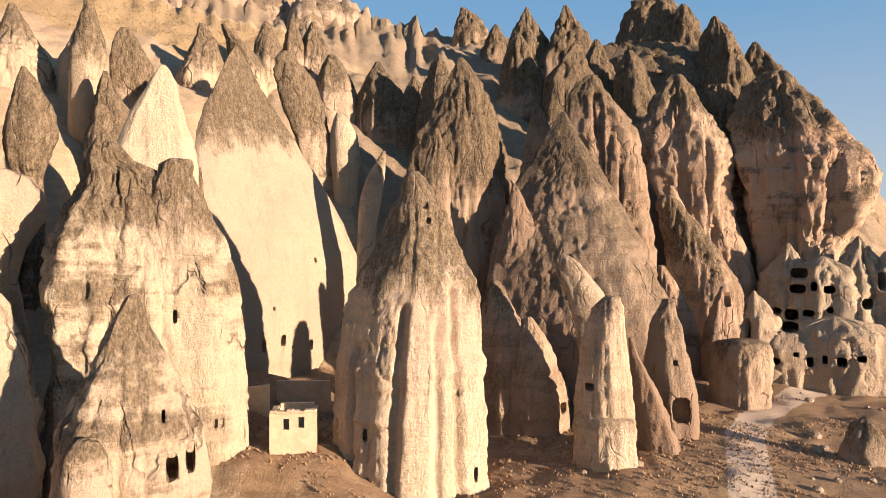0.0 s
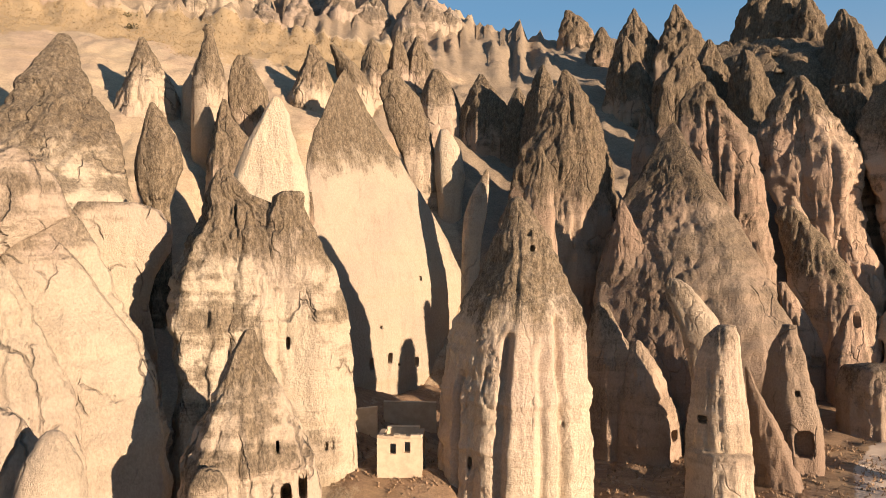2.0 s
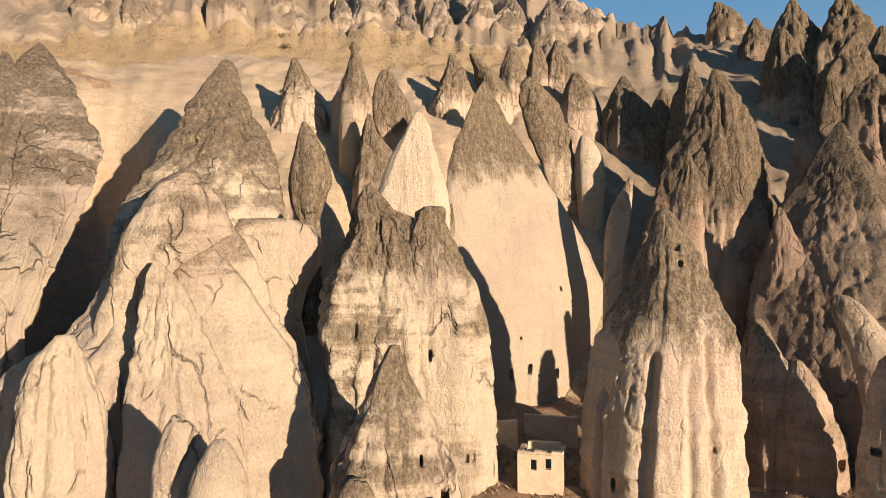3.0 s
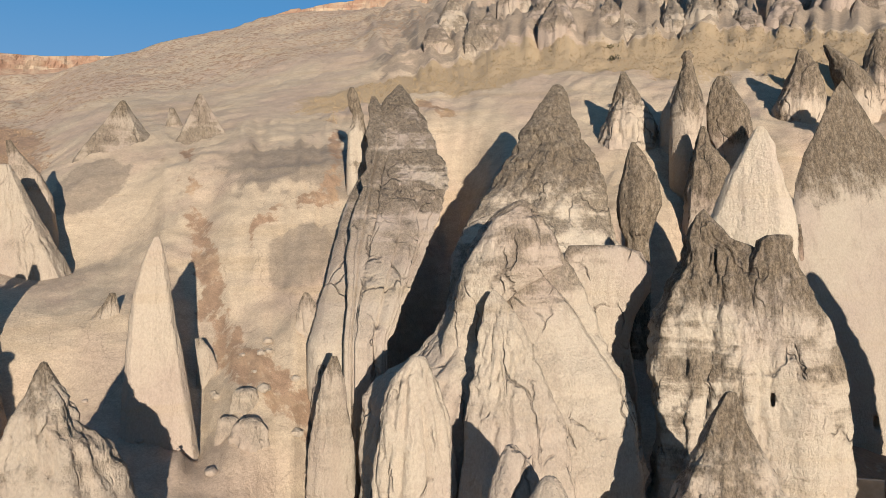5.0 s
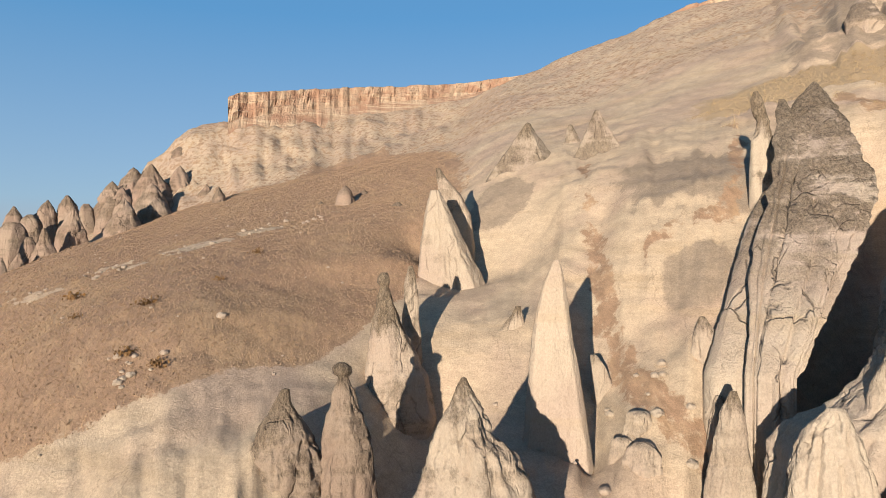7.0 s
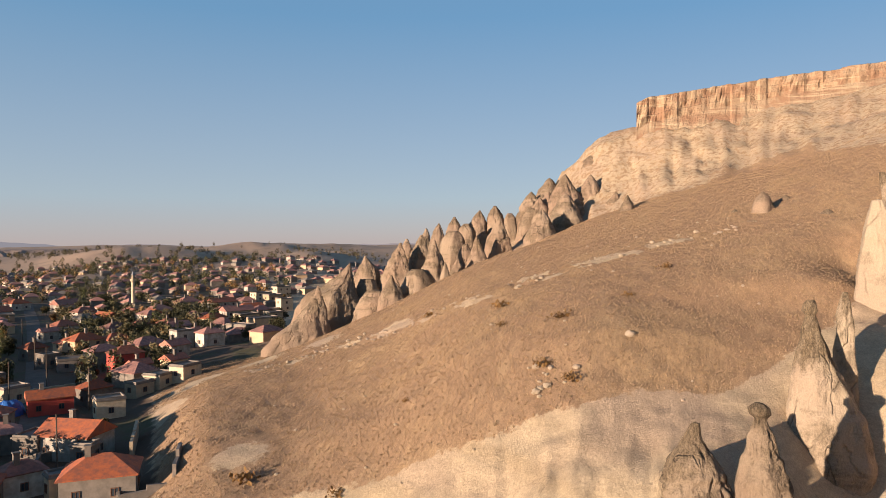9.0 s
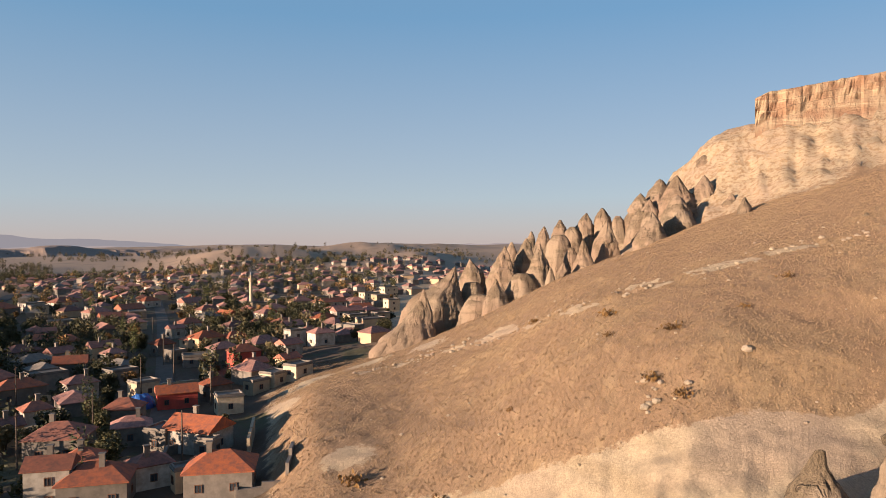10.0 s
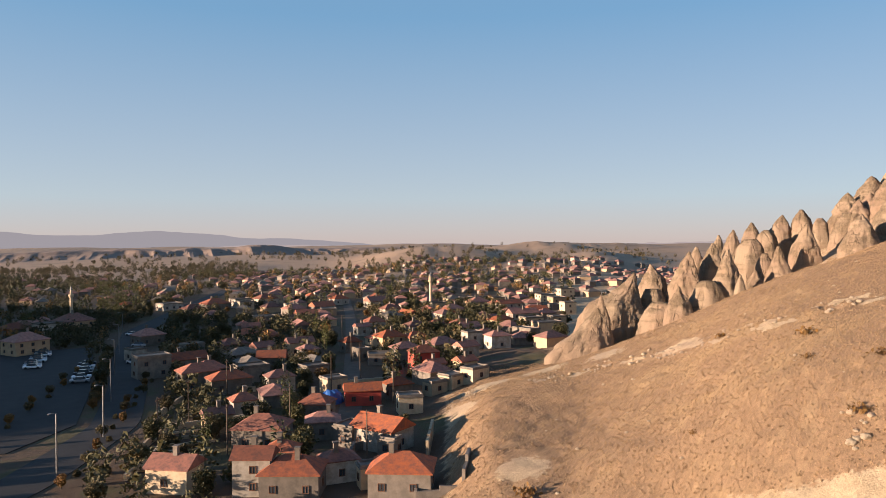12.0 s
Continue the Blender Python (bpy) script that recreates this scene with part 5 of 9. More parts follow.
rock("cave_cliff", "pale tuff cliff honeycombed with old cave rooms", [
    body((37.2, 76.4), (37.2, 76.4, 20.1), 3.0, 4.2, 3.4, -26, BULLET, flute=0.4, rough=1.0, size=0.38),
    body((39.9, 74.5), (39.6, 74.1, 18.7), 3.0, 4.0, 2.8, -28, WALL, flute=0.4, rough=1.0, size=0.38),
    body((43.5, 74.2), (43.5, 74.2, 20.8), 3.0, 4.9, 3.9, -30, BULLET, flute=0.4, rough=1.0, size=0.38),
    body((33.1, 73.9), (32.6, 74.2, 15.1), 3.0, 3.6, 2.5, -24, BULLET, flute=0.4, rough=1.0, size=0.38),
    body((39.8, 71.7), (39.8, 71.7, 12.7), 3.0, 5.9, 2.9, -29, WALL, flute=0.3, rough=1.0, size=0.38),
    body((35.9, 73.2), (35.7, 72.7, 11.5), 3.0, 4.5, 2.3, -26, WALL, flute=0.3, rough=1.0, size=0.38),
    body((46.9, 72.1), (46.5, 72.3, 20.2), 3.0, 5.5, 3.8, -33, BULLET, flute=0.3, rough=1.0, size=0.38)],
    cap=0.97, spread=0.25, pink=0.30, group="rugged cliff masses", fresh=0.85, holes=(
    (36.6, 72.8, 17.0, 1.82, 1.17, 3.0, -27),
    (36.5, 72.9, 15.4, 1.69, 1.04, 3.0, -27),
    (37.8, 72.2, 15.7, 0.65, 1.04, 3.0, -28),
    (39.0, 71.5, 15.4, 1.17, 0.91, 3.0, -29),
    (36.0, 73.1, 12.7, 1.43, 1.30, 3.0, -26),
    (37.4, 72.4, 12.9, 1.17, 0.78, 3.0, -27),
    (39.1, 71.5, 13.3, 0.65, 0.78, 3.0, -29),
    (34.8, 73.7, 13.0, 0.91, 0.78, 3.0, -25),
    (35.9, 73.2, 11.5, 1.69, 1.04, 3.0, -26),
    (41.9, 69.9, 14.0, 1.04, 1.17, 3.0, -31),
    (34.3, 73.9, 8.2, 1.69, 0.78, 3.0, -25),
    (36.3, 72.9, 9.0, 0.52, 0.52, 3.0, -26),
    (37.5, 72.3, 8.3, 0.65, 1.04, 3.0, -27),
    (38.7, 71.7, 8.6, 0.52, 0.91, 3.0, -28),
    (40.0, 71.0, 8.5, 0.91, 1.04, 3.0, -29),
    (41.5, 70.1, 8.9, 0.91, 0.65, 3.0, -31),
    (32.1, 74.9, 11.2, 0.91, 2.21, 3.0, -23),
    (42.9, 69.3, 16.3, 0.78, 1.95, 3.0, -32),))

rock("crag", "dark craggy pinnacle on the skyline", [
    form(-7, 113.0, ((42.5, 0.11, 5.32), (49.7, -0.11, 3.90), (54.1, -0.51, 1.94), (56.3, -0.59, 0.78), (57.4, -0.59, 0.20)), deep=0.8, flute=0.35, rough=0.7, size=0.36, facet=0.8)],
    cap=0.2, spread=0.9, pink=0.8, group="crags on the ridge", fresh=0.75)

rock("crag", "dark craggy pinnacle on the skyline", [
    form(-10, 112.0, ((46.5, 0.54, 4.96), (52.7, -0.01, 2.75), (55.5, -0.35, 1.09), (57.1, -0.52, 0.29)), deep=0.8, flute=0.35, rough=0.7, size=0.36, facet=0.8)],
    cap=0.2, spread=0.9, pink=0.8, group="crags on the ridge", fresh=0.75)

rock("crag", "dark craggy pinnacle on the skyline", [
    form(-16, 118.0, ((46.3, 1.20, 7.76), (53.5, 1.21, 6.15), (56.8, 0.79, 4.37), (58.1, 0.68, 3.35), (59.0, -1.82, 0.77)), deep=0.8, flute=0.35, rough=0.7, size=0.36, facet=0.8)],
    cap=0.2, spread=0.9, pink=0.8, group="crags on the ridge", fresh=0.75)

rock("crag", "dark craggy pinnacle on the skyline", [
    form(-19, 114.0, ((46.0, -0.19, 3.65), (52.9, -0.39, 2.23), (55.5, -0.67, 1.01), (56.5, -0.75, 0.36)), deep=0.8, flute=0.35, rough=0.7, size=0.36, facet=0.8)],
    cap=0.2, spread=0.9, pink=0.8, group="crags on the ridge", fresh=0.75)

rock("crag", "dark craggy pinnacle on the skyline", [
    form(-21, 108.0, ((38.6, 0.93, 5.21), (45.8, 0.57, 3.73), (49.9, 0.04, 1.76), (52.3, -0.14, 0.41)), deep=0.8, flute=0.35, rough=0.7, size=0.36, facet=0.8)],
    cap=0.2, spread=0.9, pink=0.8, group="crags on the ridge", fresh=0.75)

rock("crag", "dark craggy pinnacle on the skyline", [
    form(-24, 104.0, ((34.6, 0.22, 4.31), (41.4, 0.04, 3.43), (45.2, -0.45, 1.58), (47.1, -0.61, 0.38)), deep=0.8, flute=0.35, rough=0.7, size=0.36, facet=0.8)],
    cap=0.2, spread=0.9, pink=0.8, group="crags on the ridge", fresh=0.75)

rock("crag", "dark craggy pinnacle on the skyline", [
    form(-4, 122.0, ((47.3, 0.76, 3.38), (53.2, 0.51, 2.37), (56.8, 0.56, 0.85), (57.6, 0.46, 0.27)), deep=0.8, flute=0.35, rough=0.7, size=0.36, facet=0.8)],
    cap=0.2, spread=0.9, pink=0.8, group="crags on the ridge", fresh=0.75)

rock("crag", "dark craggy pinnacle on the skyline", [
    form(-2, 135.0, ((54.6, 0.73, 4.83), (61.0, 0.40, 2.96), (63.2, -0.03, 1.69), (64.9, -0.99, 0.41)), deep=0.8, flute=0.35, rough=0.7, size=0.36, facet=0.8)],
    cap=0.2, spread=0.9, pink=0.8, group="crags on the ridge", fresh=0.75)

rock("crag", "dark craggy pinnacle on the skyline", [
    form(-12, 104.0, ((38.8, 0.67, 3.95), (45.3, 0.28, 2.40), (47.7, 0.32, 1.08), (49.3, 0.28, 0.22)), deep=0.8, flute=0.35, rough=0.7, size=0.36, facet=0.8)],
    cap=0.2, spread=0.9, pink=0.8, group="crags on the ridge", fresh=0.75)

rock("crag", "dark craggy pinnacle on the skyline", [
    form(-10, 100.0, ((35.1, 0.31, 4.63), (42.1, 0.30, 3.44), (46.0, 0.70, 1.56), (47.6, 1.09, 0.42)), deep=0.8, flute=0.35, rough=0.7, size=0.36, facet=0.8)],
    cap=0.2, spread=0.9, pink=0.8, group="crags on the ridge", fresh=0.75)

rock("crag", "dark craggy pinnacle on the skyline", [
    form(-15, 100.0, ((33.3, 0.67, 3.70), (40.2, 0.10, 2.87), (44.1, -0.27, 1.75), (46.4, -0.63, 0.51)), deep=0.8, flute=0.35, rough=0.7, size=0.36, facet=0.8)],
    cap=0.2, spread=0.9, pink=0.8, group="crags on the ridge", fresh=0.75)

rock("crag", "dark craggy pinnacle on the skyline", [
    form(-22, 102.0, ((36.0, 0.52, 4.17), (42.0, 0.18, 3.21), (45.8, -0.16, 1.79), (48.1, -0.50, 0.58)), deep=0.8, flute=0.35, rough=0.7, size=0.36, facet=0.8)],
    cap=0.2, spread=0.9, pink=0.8, group="crags on the ridge", fresh=0.75)

rock("crag", "dark craggy pinnacle on the skyline", [
    form(-6, 104.0, ((36.7, 0.91, 4.29), (44.1, 0.50, 3.16), (48.2, 0.09, 1.63), (50.7, -0.12, 0.45)), deep=0.8, flute=0.35, rough=0.7, size=0.36, facet=0.8)],
    cap=0.2, spread=0.9, pink=0.8, group="crags on the ridge", fresh=0.75)

rock("crag", "dark craggy pinnacle on the skyline", [
    form(-3, 76.0, ((26.2, 0.91, 2.41), (30.4, 0.76, 1.77), (32.5, 0.60, 0.89), (34.0, 0.36, 0.20)), deep=0.8, flute=0.35, rough=0.7, size=0.36, facet=0.8)],
    cap=0.2, spread=0.9, pink=0.8, group="crags on the ridge", fresh=0.75)

rock("crag", "weathered brown crag on the rugged hillside", [
    form(0, 84.0, ((34.9, -0.51, 2.58), (38.9, -0.62, 1.87), (41.2, -0.55, 0.84), (42.5, -0.49, 0.22)), deep=0.8, flute=0.22, rough=0.36, size=0.26, facet=0.8)],
    cap=0.2, spread=0.9, pink=0.5, group="crags on the hillside", fresh=0.8)

rock("crag", "weathered brown crag on the rugged hillside", [
    form(5, 90.0, ((36.6, -0.15, 3.56), (39.1, -0.16, 2.75), (41.6, -0.45, 1.16), (43.0, -0.45, 0.28)), deep=0.8, flute=0.22, rough=0.36, size=0.26, facet=0.8)],
    cap=0.2, spread=0.9, pink=0.5, group="crags on the hillside", fresh=0.8)

rock("crag", "weathered brown crag on the rugged hillside", [
    form(2, 88.0, ((34.2, -0.65, 2.17), (37.3, -0.58, 1.72), (39.4, -0.51, 0.96), (40.8, -0.52, 0.23)), deep=0.8, flute=0.22, rough=0.36, size=0.26, facet=0.8)],
    cap=0.2, spread=0.9, pink=0.5, group="crags on the hillside", fresh=0.8)

rock("boulder", "large fallen tuff block at the foot of the cliff", [
    body((27.6, 65.4), (27.7, 65.4, 11.2), 3.0, 2.6, 2.1, -23, BLOCK, flute=0.3, rough=0.7, size=0.28)],
    cap=0.90, spread=0.50, pink=0.40, group="boulders", fresh=0.80)

rock("boulder", "rounded brown boulder beside the track", [
    body((29.7, 49.8), (29.7, 49.8, 7.9), 3.0, 1.7, 1.3, -31, DOME, flute=0.3, rough=0.7, size=0.28)],
    cap=0.60, spread=0.60, pink=0.40, group="boulders", fresh=0.80)

rock("boulder", "pale boulder over a shadowed cave mouth", [
    body((7.6, 58.0), (7.5, 58.0, 5.7), 2.0, 2.1, 1.7, -7, DOME, flute=0.1, rough=0.5, size=0.28)],
    cap=0.99, spread=0.20, pink=0.30, group="boulders", fresh=0.80, holes=(
    (7.4, 56.0, 5.3, 1.80, 0.81, 1.5, -7),))


# the left wall of the amphitheatre
rock("rock_ridge", "jagged grey crag of tilted slabs falling into the gully", [
    form(48, 55.0, ((17.3, -3.51, 1.48), (20.1, -2.78, 1.87), (22.5, -1.99, 2.31), (24.9, -1.33, 2.61), (27.5, -0.74, 3.12), (28.8, -0.59, 3.24), (30.0, -0.32, 3.49), (32.5, -0.49, 3.58), (33.6, -0.82, 3.24), (35.0, -0.88, 3.19), (36.3, -1.17, 2.77), (37.8, -1.15, 2.44), (39.9, -1.57, 1.68), (41.1, -1.48, 1.03), (42.5, -1.39, 0.16)), lean=24.0, deep=0.32, planes=((-100, 0.45), (-30, 0.9), (30, 0.9), (90, 0.6), (190, 0.95)), facet=0.9, flute=0.12, rough=0.7, beds=0.02, size=0.2, drapes=(4, 0.97, 0.6)),
    form(49, 53.8, ((17.5, -2.39, 1.33), (19.6, -1.95, 1.56), (20.8, -1.67, 1.75), (23.1, -1.10, 1.90), (25.2, -0.57, 2.01), (27.2, -0.40, 1.79), (28.0, -0.19, 1.81), (29.6, -0.37, 1.47), (31.2, -0.34, 1.26), (32.4, -0.72, 0.63), (33.3, -0.84, 0.14)), lean=14.0, deep=0.3, planes=((-100, 0.45), (-30, 0.9), (30, 0.9), (90, 0.6), (190, 0.95)), facet=0.9, flute=0.12, rough=0.7, beds=0.02, size=0.2, drapes=(4, 0.97, 0.6)),
    form(51, 54.2, ((17.4, -1.96, 0.56), (20.2, -1.74, 0.55), (22.1, -1.54, 0.76), (24.0, -1.43, 1.06), (25.4, -1.19, 0.99), (26.4, -1.08, 1.24), (28.3, -0.76, 1.04), (30.0, -0.37, 0.77), (31.0, -0.39, 0.97), (32.0, -0.04, 0.74), (33.6, 0.09, 1.10), (34.4, 0.21, 0.88), (35.9, 0.14, 1.05), (37.7, 0.15, 0.66), (39.2, 0.01, 0.64), (40.6, -0.14, 0.25)), lean=22.0, deep=0.4, planes=((-100, 0.45), (-30, 0.9), (30, 0.9), (90, 0.6), (190, 0.95)), facet=0.9, flute=0.12, rough=0.7, beds=0.02, size=0.2, drapes=(4, 0.97, 0.6)),
    form(53, 76.0, ((33.9, 0.89, 1.22), (36.7, 0.84, 0.97), (38.4, 0.91, 0.53), (39.5, 0.52, 0.56), (40.8, 0.31, 0.47), (41.5, 0.22, 0.19)), deep=0.6, flute=0.3, rough=0.9, size=0.22, facet=0.7),
    form(53, 56.8, ((17.0, -1.35, 2.10), (19.9, -0.83, 1.87), (22.4, -0.32, 1.69), (25.2, 0.10, 1.50), (27.6, 0.46, 1.23), (29.7, 0.77, 0.82), (31.3, 1.04, 0.26)), lean=14.0, deep=0.4, flute=0.15, rough=0.5, size=0.24, facet=0.8)],
    cap_z=38.0, spread=0.9, pink=0.0, group="rocks of the inner wall", fresh=0.78, parts=('main_body', 'slab', 'slab', 'pinnacle', 'foot_slab'))

rock("fairy_chimney", "tall smooth leaf-shaped tuff pinnacle", [
    form(68, 55.5, ((6.3, 0.41, 3.14), (11.1, 0.33, 2.61), (14.2, 0.22, 2.26), (16.8, 0.17, 1.96), (19.4, 0.07, 1.61), (21.8, 0.11, 1.23), (23.8, 0.25, 0.81), (24.9, 0.36, 0.44), (25.5, 0.41, 0.18)), deep=0.32, planes=((-92, 0.4), (-15, 0.95), (90, 0.6), (195, 0.95)), facet=0.85, flute=0.08, rough=0.28, beds=0.03, size=0.26)],
    cap=1.2, spread=0.1, pink=0.2, group="rocks of the inner wall", fresh=0.82)

rock("capped_pillar", "grey tuff pillar with a dark capstone", [
    form(81, 65.0, ((6.7, 0.79, 3.41), (11.4, 0.77, 3.25), (14.5, 0.58, 2.84), (17.1, 0.15, 2.09), (19.7, -0.27, 1.24), (21.8, -0.44, 0.69), (23.1, -0.46, 0.31)), deep=0.8, flute=0.15, rough=0.35, size=0.24, facet=0.6),
    form(81, 65.0, ((22.9, -0.46, 0.31), (23.3, -0.51, 0.57), (23.8, -0.50, 0.51), (24.2, -0.45, 0.26)), deep=0.9, flute=0.2, rough=0.6, size=0.14)],
    cap=0.6, spread=0.6, pink=0.2, group="rocks of the inner wall", fresh=0.72, parts=('pillar', 'capstone'))

rock("capped_pillar", "ochre tuff pillar with a flat grey capstone", [
    form(85, 50.0, ((7.2, 0.46, 2.35), (12.7, 0.45, 1.75), (15.1, 0.29, 1.15), (16.9, 0.16, 0.61), (17.7, 0.17, 0.30)), deep=0.8, flute=0.28, rough=0.65, size=0.24),
    form(85, 50.0, ((17.6, 0.20, 0.35), (17.9, 0.17, 0.62), (18.3, 0.11, 0.64), (18.6, 0.09, 0.23)), deep=0.9, flute=0.2, rough=0.6, size=0.14)],
    cap=0.93, spread=0.6, pink=0.7, group="rocks of the inner wall", fresh=0.5, parts=('pillar', 'capstone'))

rock("fairy_chimney", "broken grey tuff block with a split top", [
    form(75, 42.0, ((9.1, 0.52, 4.02), (12.8, 0.54, 3.18), (14.5, 0.39, 2.25), (15.9, 0.16, 1.61), (17.2, 0.04, 0.99), (18.2, -0.09, 0.47), (18.9, -0.08, 0.17)), deep=0.75, planes=((-120, 0.6), (-60, 0.65), (0, 0.85), (90, 0.7), (180, 0.85)), flute=0.28, rough=0.65, size=0.24)],
    cap=0.9, spread=0.5, pink=0.15, group="rocks of the inner wall", fresh=0.72)

rock("fairy_chimney", "weathered ochre tuff cone with a ragged tip", [
    form(89, 51.0, ((5.9, 0.21, 3.80), (11.1, 0.03, 2.66), (12.9, -0.26, 1.94), (14.5, -0.49, 1.21), (15.8, -0.48, 0.64), (16.7, -0.25, 0.28)), deep=0.75, flute=0.28, rough=0.65, size=0.24)],
    cap=0.7, spread=0.8, pink=0.5, group="rocks of the inner wall", fresh=0.52)

rock("fairy_chimney", "short dark-topped tuff pillar", [
    form(79, 68.0, ((13.4, -0.48, 1.35), (18.2, -0.37, 0.96), (21.5, -0.32, 0.69), (23.7, -0.33, 0.41), (24.7, -0.30, 0.18)), deep=0.8, flute=0.28, rough=0.65, size=0.24)],
    cap=0.8, spread=0.5, pink=0.15, group="rocks of the inner wall", fresh=0.72)

rock("fairy_chimney", "leaning tuff cone with a smooth pale face", [
    form(77, 83.0, ((15.6, 1.86, 4.63), (20.9, 1.76, 4.23), (23.6, 1.25, 3.61), (26.2, 0.60, 2.83), (28.9, 0.16, 2.02), (31.5, -0.22, 1.10), (33.0, -0.35, 0.55)), deep=0.6, planes=((-105, 0.45), (-30, 0.9), (60, 0.8), (185, 0.9)), facet=0.85, flute=0.08, rough=0.28, beds=0.03, size=0.26)],
    cap=1.2, spread=0.35, pink=0.15, group="rocks of the inner wall", fresh=0.72)

rock("fairy_chimney", "thin upright blade of tuff", [
    form(76, 90.0, ((20.4, 1.21, 2.15), (26.1, 1.13, 1.99), (30.4, 0.76, 1.82), (32.9, -0.01, 1.37), (35.1, -1.18, 0.62), (36.3, -1.56, 0.25)), deep=0.35, facet=0.7, flute=0.08, rough=0.28, beds=0.03, size=0.26)],
    cap=0.95, spread=0.5, pink=0.15, group="rocks of the inner wall", fresh=0.72)

rock("fairy_chimney", "pale tuff cone on the upper slope", [
    form(70, 104.0, ((29.2, 0.76, 9.79), (35.0, 0.67, 6.98), (37.5, 0.54, 5.17), (40.3, 0.42, 2.93), (42.8, 0.36, 1.18), (44.1, 0.45, 0.34)), deep=0.6, planes=((-110, 0.5), (-30, 0.9), (60, 0.8), (185, 0.9)), facet=0.8, flute=0.08, rough=0.28, beds=0.03, size=0.26)],
    cap=0.75, spread=0.7, pink=0.15, group="rocks of the inner wall", fresh=0.6)

rock("fairy_chimney", "small pale tuff cone", [
    form(66, 109.0, ((27.6, 0.03, 5.03), (36.1, 0.01, 3.09), (39.5, -0.22, 2.05), (42.5, -0.50, 1.01), (44.5, -0.78, 0.29)), deep=0.7, facet=0.6, flute=0.08, rough=0.28, beds=0.03, size=0.26)],
    cap=0.75, spread=0.7, pink=0.15, group="rocks of the inner wall", fresh=0.6)

rock("fairy_chimney", "grey pointed tuff cone", [
    form(64, 101.0, ((30.6, 0.12, 6.31), (37.7, -0.15, 4.00), (40.8, -0.34, 2.41), (43.2, -0.55, 1.15), (45.1, -0.62, 0.32)), deep=0.6, facet=0.6, flute=0.08, rough=0.28, beds=0.03, size=0.26)],
    cap=0.75, spread=0.7, pink=0.15, group="rocks of the inner wall", fresh=0.62)

rock("fairy_chimney", "smooth bare tuff hump", [
    form(75, 84.0, ((4.7, 1.89, 6.02), (12.8, 1.74, 5.82), (16.8, 0.96, 5.82), (19.5, 0.10, 5.22), (21.8, -1.55, 3.41), (23.9, -2.34, 1.81), (25.1, -2.60, 0.47)), deep=0.4, facet=0.5, flute=0.08, rough=0.28, beds=0.1, size=0.26)],
    cap=1.2, spread=0.15, pink=0.15, group="rocks of the inner wall", fresh=0.72)

rock("fairy_chimney", "grey rounded tuff cone", [
    form(71, 69.0, ((7.6, -1.76, 3.18), (13.1, -1.51, 2.73), (15.3, -1.00, 2.23), (17.5, -0.33, 1.48), (19.5, 0.23, 0.75), (20.7, 0.46, 0.25)), deep=0.6, flute=0.28, rough=0.65, size=0.24)],
    cap=0.6, spread=0.5, pink=0.15, group="rocks of the inner wall", fresh=0.72)

rock("fairy_chimney", "cracked pale tuff buttress", [
    form(56, 61.0, ((2.6, 0.21, 3.19), (7.2, 0.22, 2.99), (11.7, 0.12, 2.55), (14.9, 0.03, 2.09), (17.7, -0.14, 1.50), (19.7, -0.47, 0.75), (20.8, -0.63, 0.20)), deep=0.45, planes=((-118, 0.5), (-60, 0.6), (0, 0.9), (90, 0.7), (180, 0.9)), flute=0.28, rough=0.65, size=0.24)],
    cap=0.9, spread=0.35, pink=0.15, group="rocks of the inner wall", fresh=0.72)

rock("fairy_chimney", "cracked pale tuff buttress", [
    form(55, 56.0, ((4.7, 0.17, 1.97), (8.5, 0.12, 1.79), (11.4, -0.04, 1.35), (13.9, -0.34, 0.75), (15.5, -0.48, 0.23)), deep=0.5, flute=0.28, rough=0.65, size=0.24)],
    cap=0.9, spread=0.35, pink=0.15, group="rocks of the inner wall", fresh=0.72)

rock("fairy_chimney", "pale slab beside the pinnacle", [
    form(64, 63.5, ((5.5, 0.35, 1.40), (10.5, 0.32, 1.30), (13.5, 0.10, 1.06), (15.9, -0.37, 0.63), (17.0, -0.80, 0.27)), deep=0.5, facet=0.6, flute=0.08, rough=0.28, beds=0.03, size=0.26)],
    cap=1.2, spread=0.2, pink=0.15, group="rocks of the inner wall", fresh=0.72)

rock("fairy_chimney", "cracked pale tuff mass at the foot of the gully", [
    form(55, 50.0, ((4.2, 0.16, 1.84), (10.7, 0.22, 1.55), (13.1, 0.26, 1.20), (15.5, 0.40, 0.75), (17.1, 0.50, 0.19)), deep=0.5, flute=0.28, rough=0.65, size=0.24)],
    cap=0.9, spread=0.3, pink=0.15, group="rocks of the inner wall", fresh=0.72)

rock("boulder", "squarish pale boulder in the gully", [
    form(61, 56.4, ((11.4, -0.31, 1.17), (12.2, -0.31, 1.09), (13.1, -0.30, 0.92), (13.7, -0.30, 0.75), (13.9, -0.26, 0.38)), deep=0.8, planes=((-125, 0.62), (-60, 0.7), (10, 0.75), (80, 0.7), (160, 0.66)), flute=0.1, rough=1.0, size=0.13, facet=0.9)],
    cap=1.3, spread=0.3, pink=0.15, group="boulders", fresh=0.72)

rock("boulder", "pale boulder in the gully", [
    form(61, 53.5, ((9.9, -0.08, 1.51), (10.7, -0.07, 1.35), (11.4, -0.03, 1.15), (12.0, -0.02, 0.83), (12.3, -0.02, 0.36)), deep=0.8, planes=((-125, 0.62), (-60, 0.7), (10, 0.75), (80, 0.7), (160, 0.66)), flute=0.1, rough=1.0, size=0.13, facet=0.9)],
    cap=1.3, spread=0.3, pink=0.15, group="boulders", fresh=0.72)

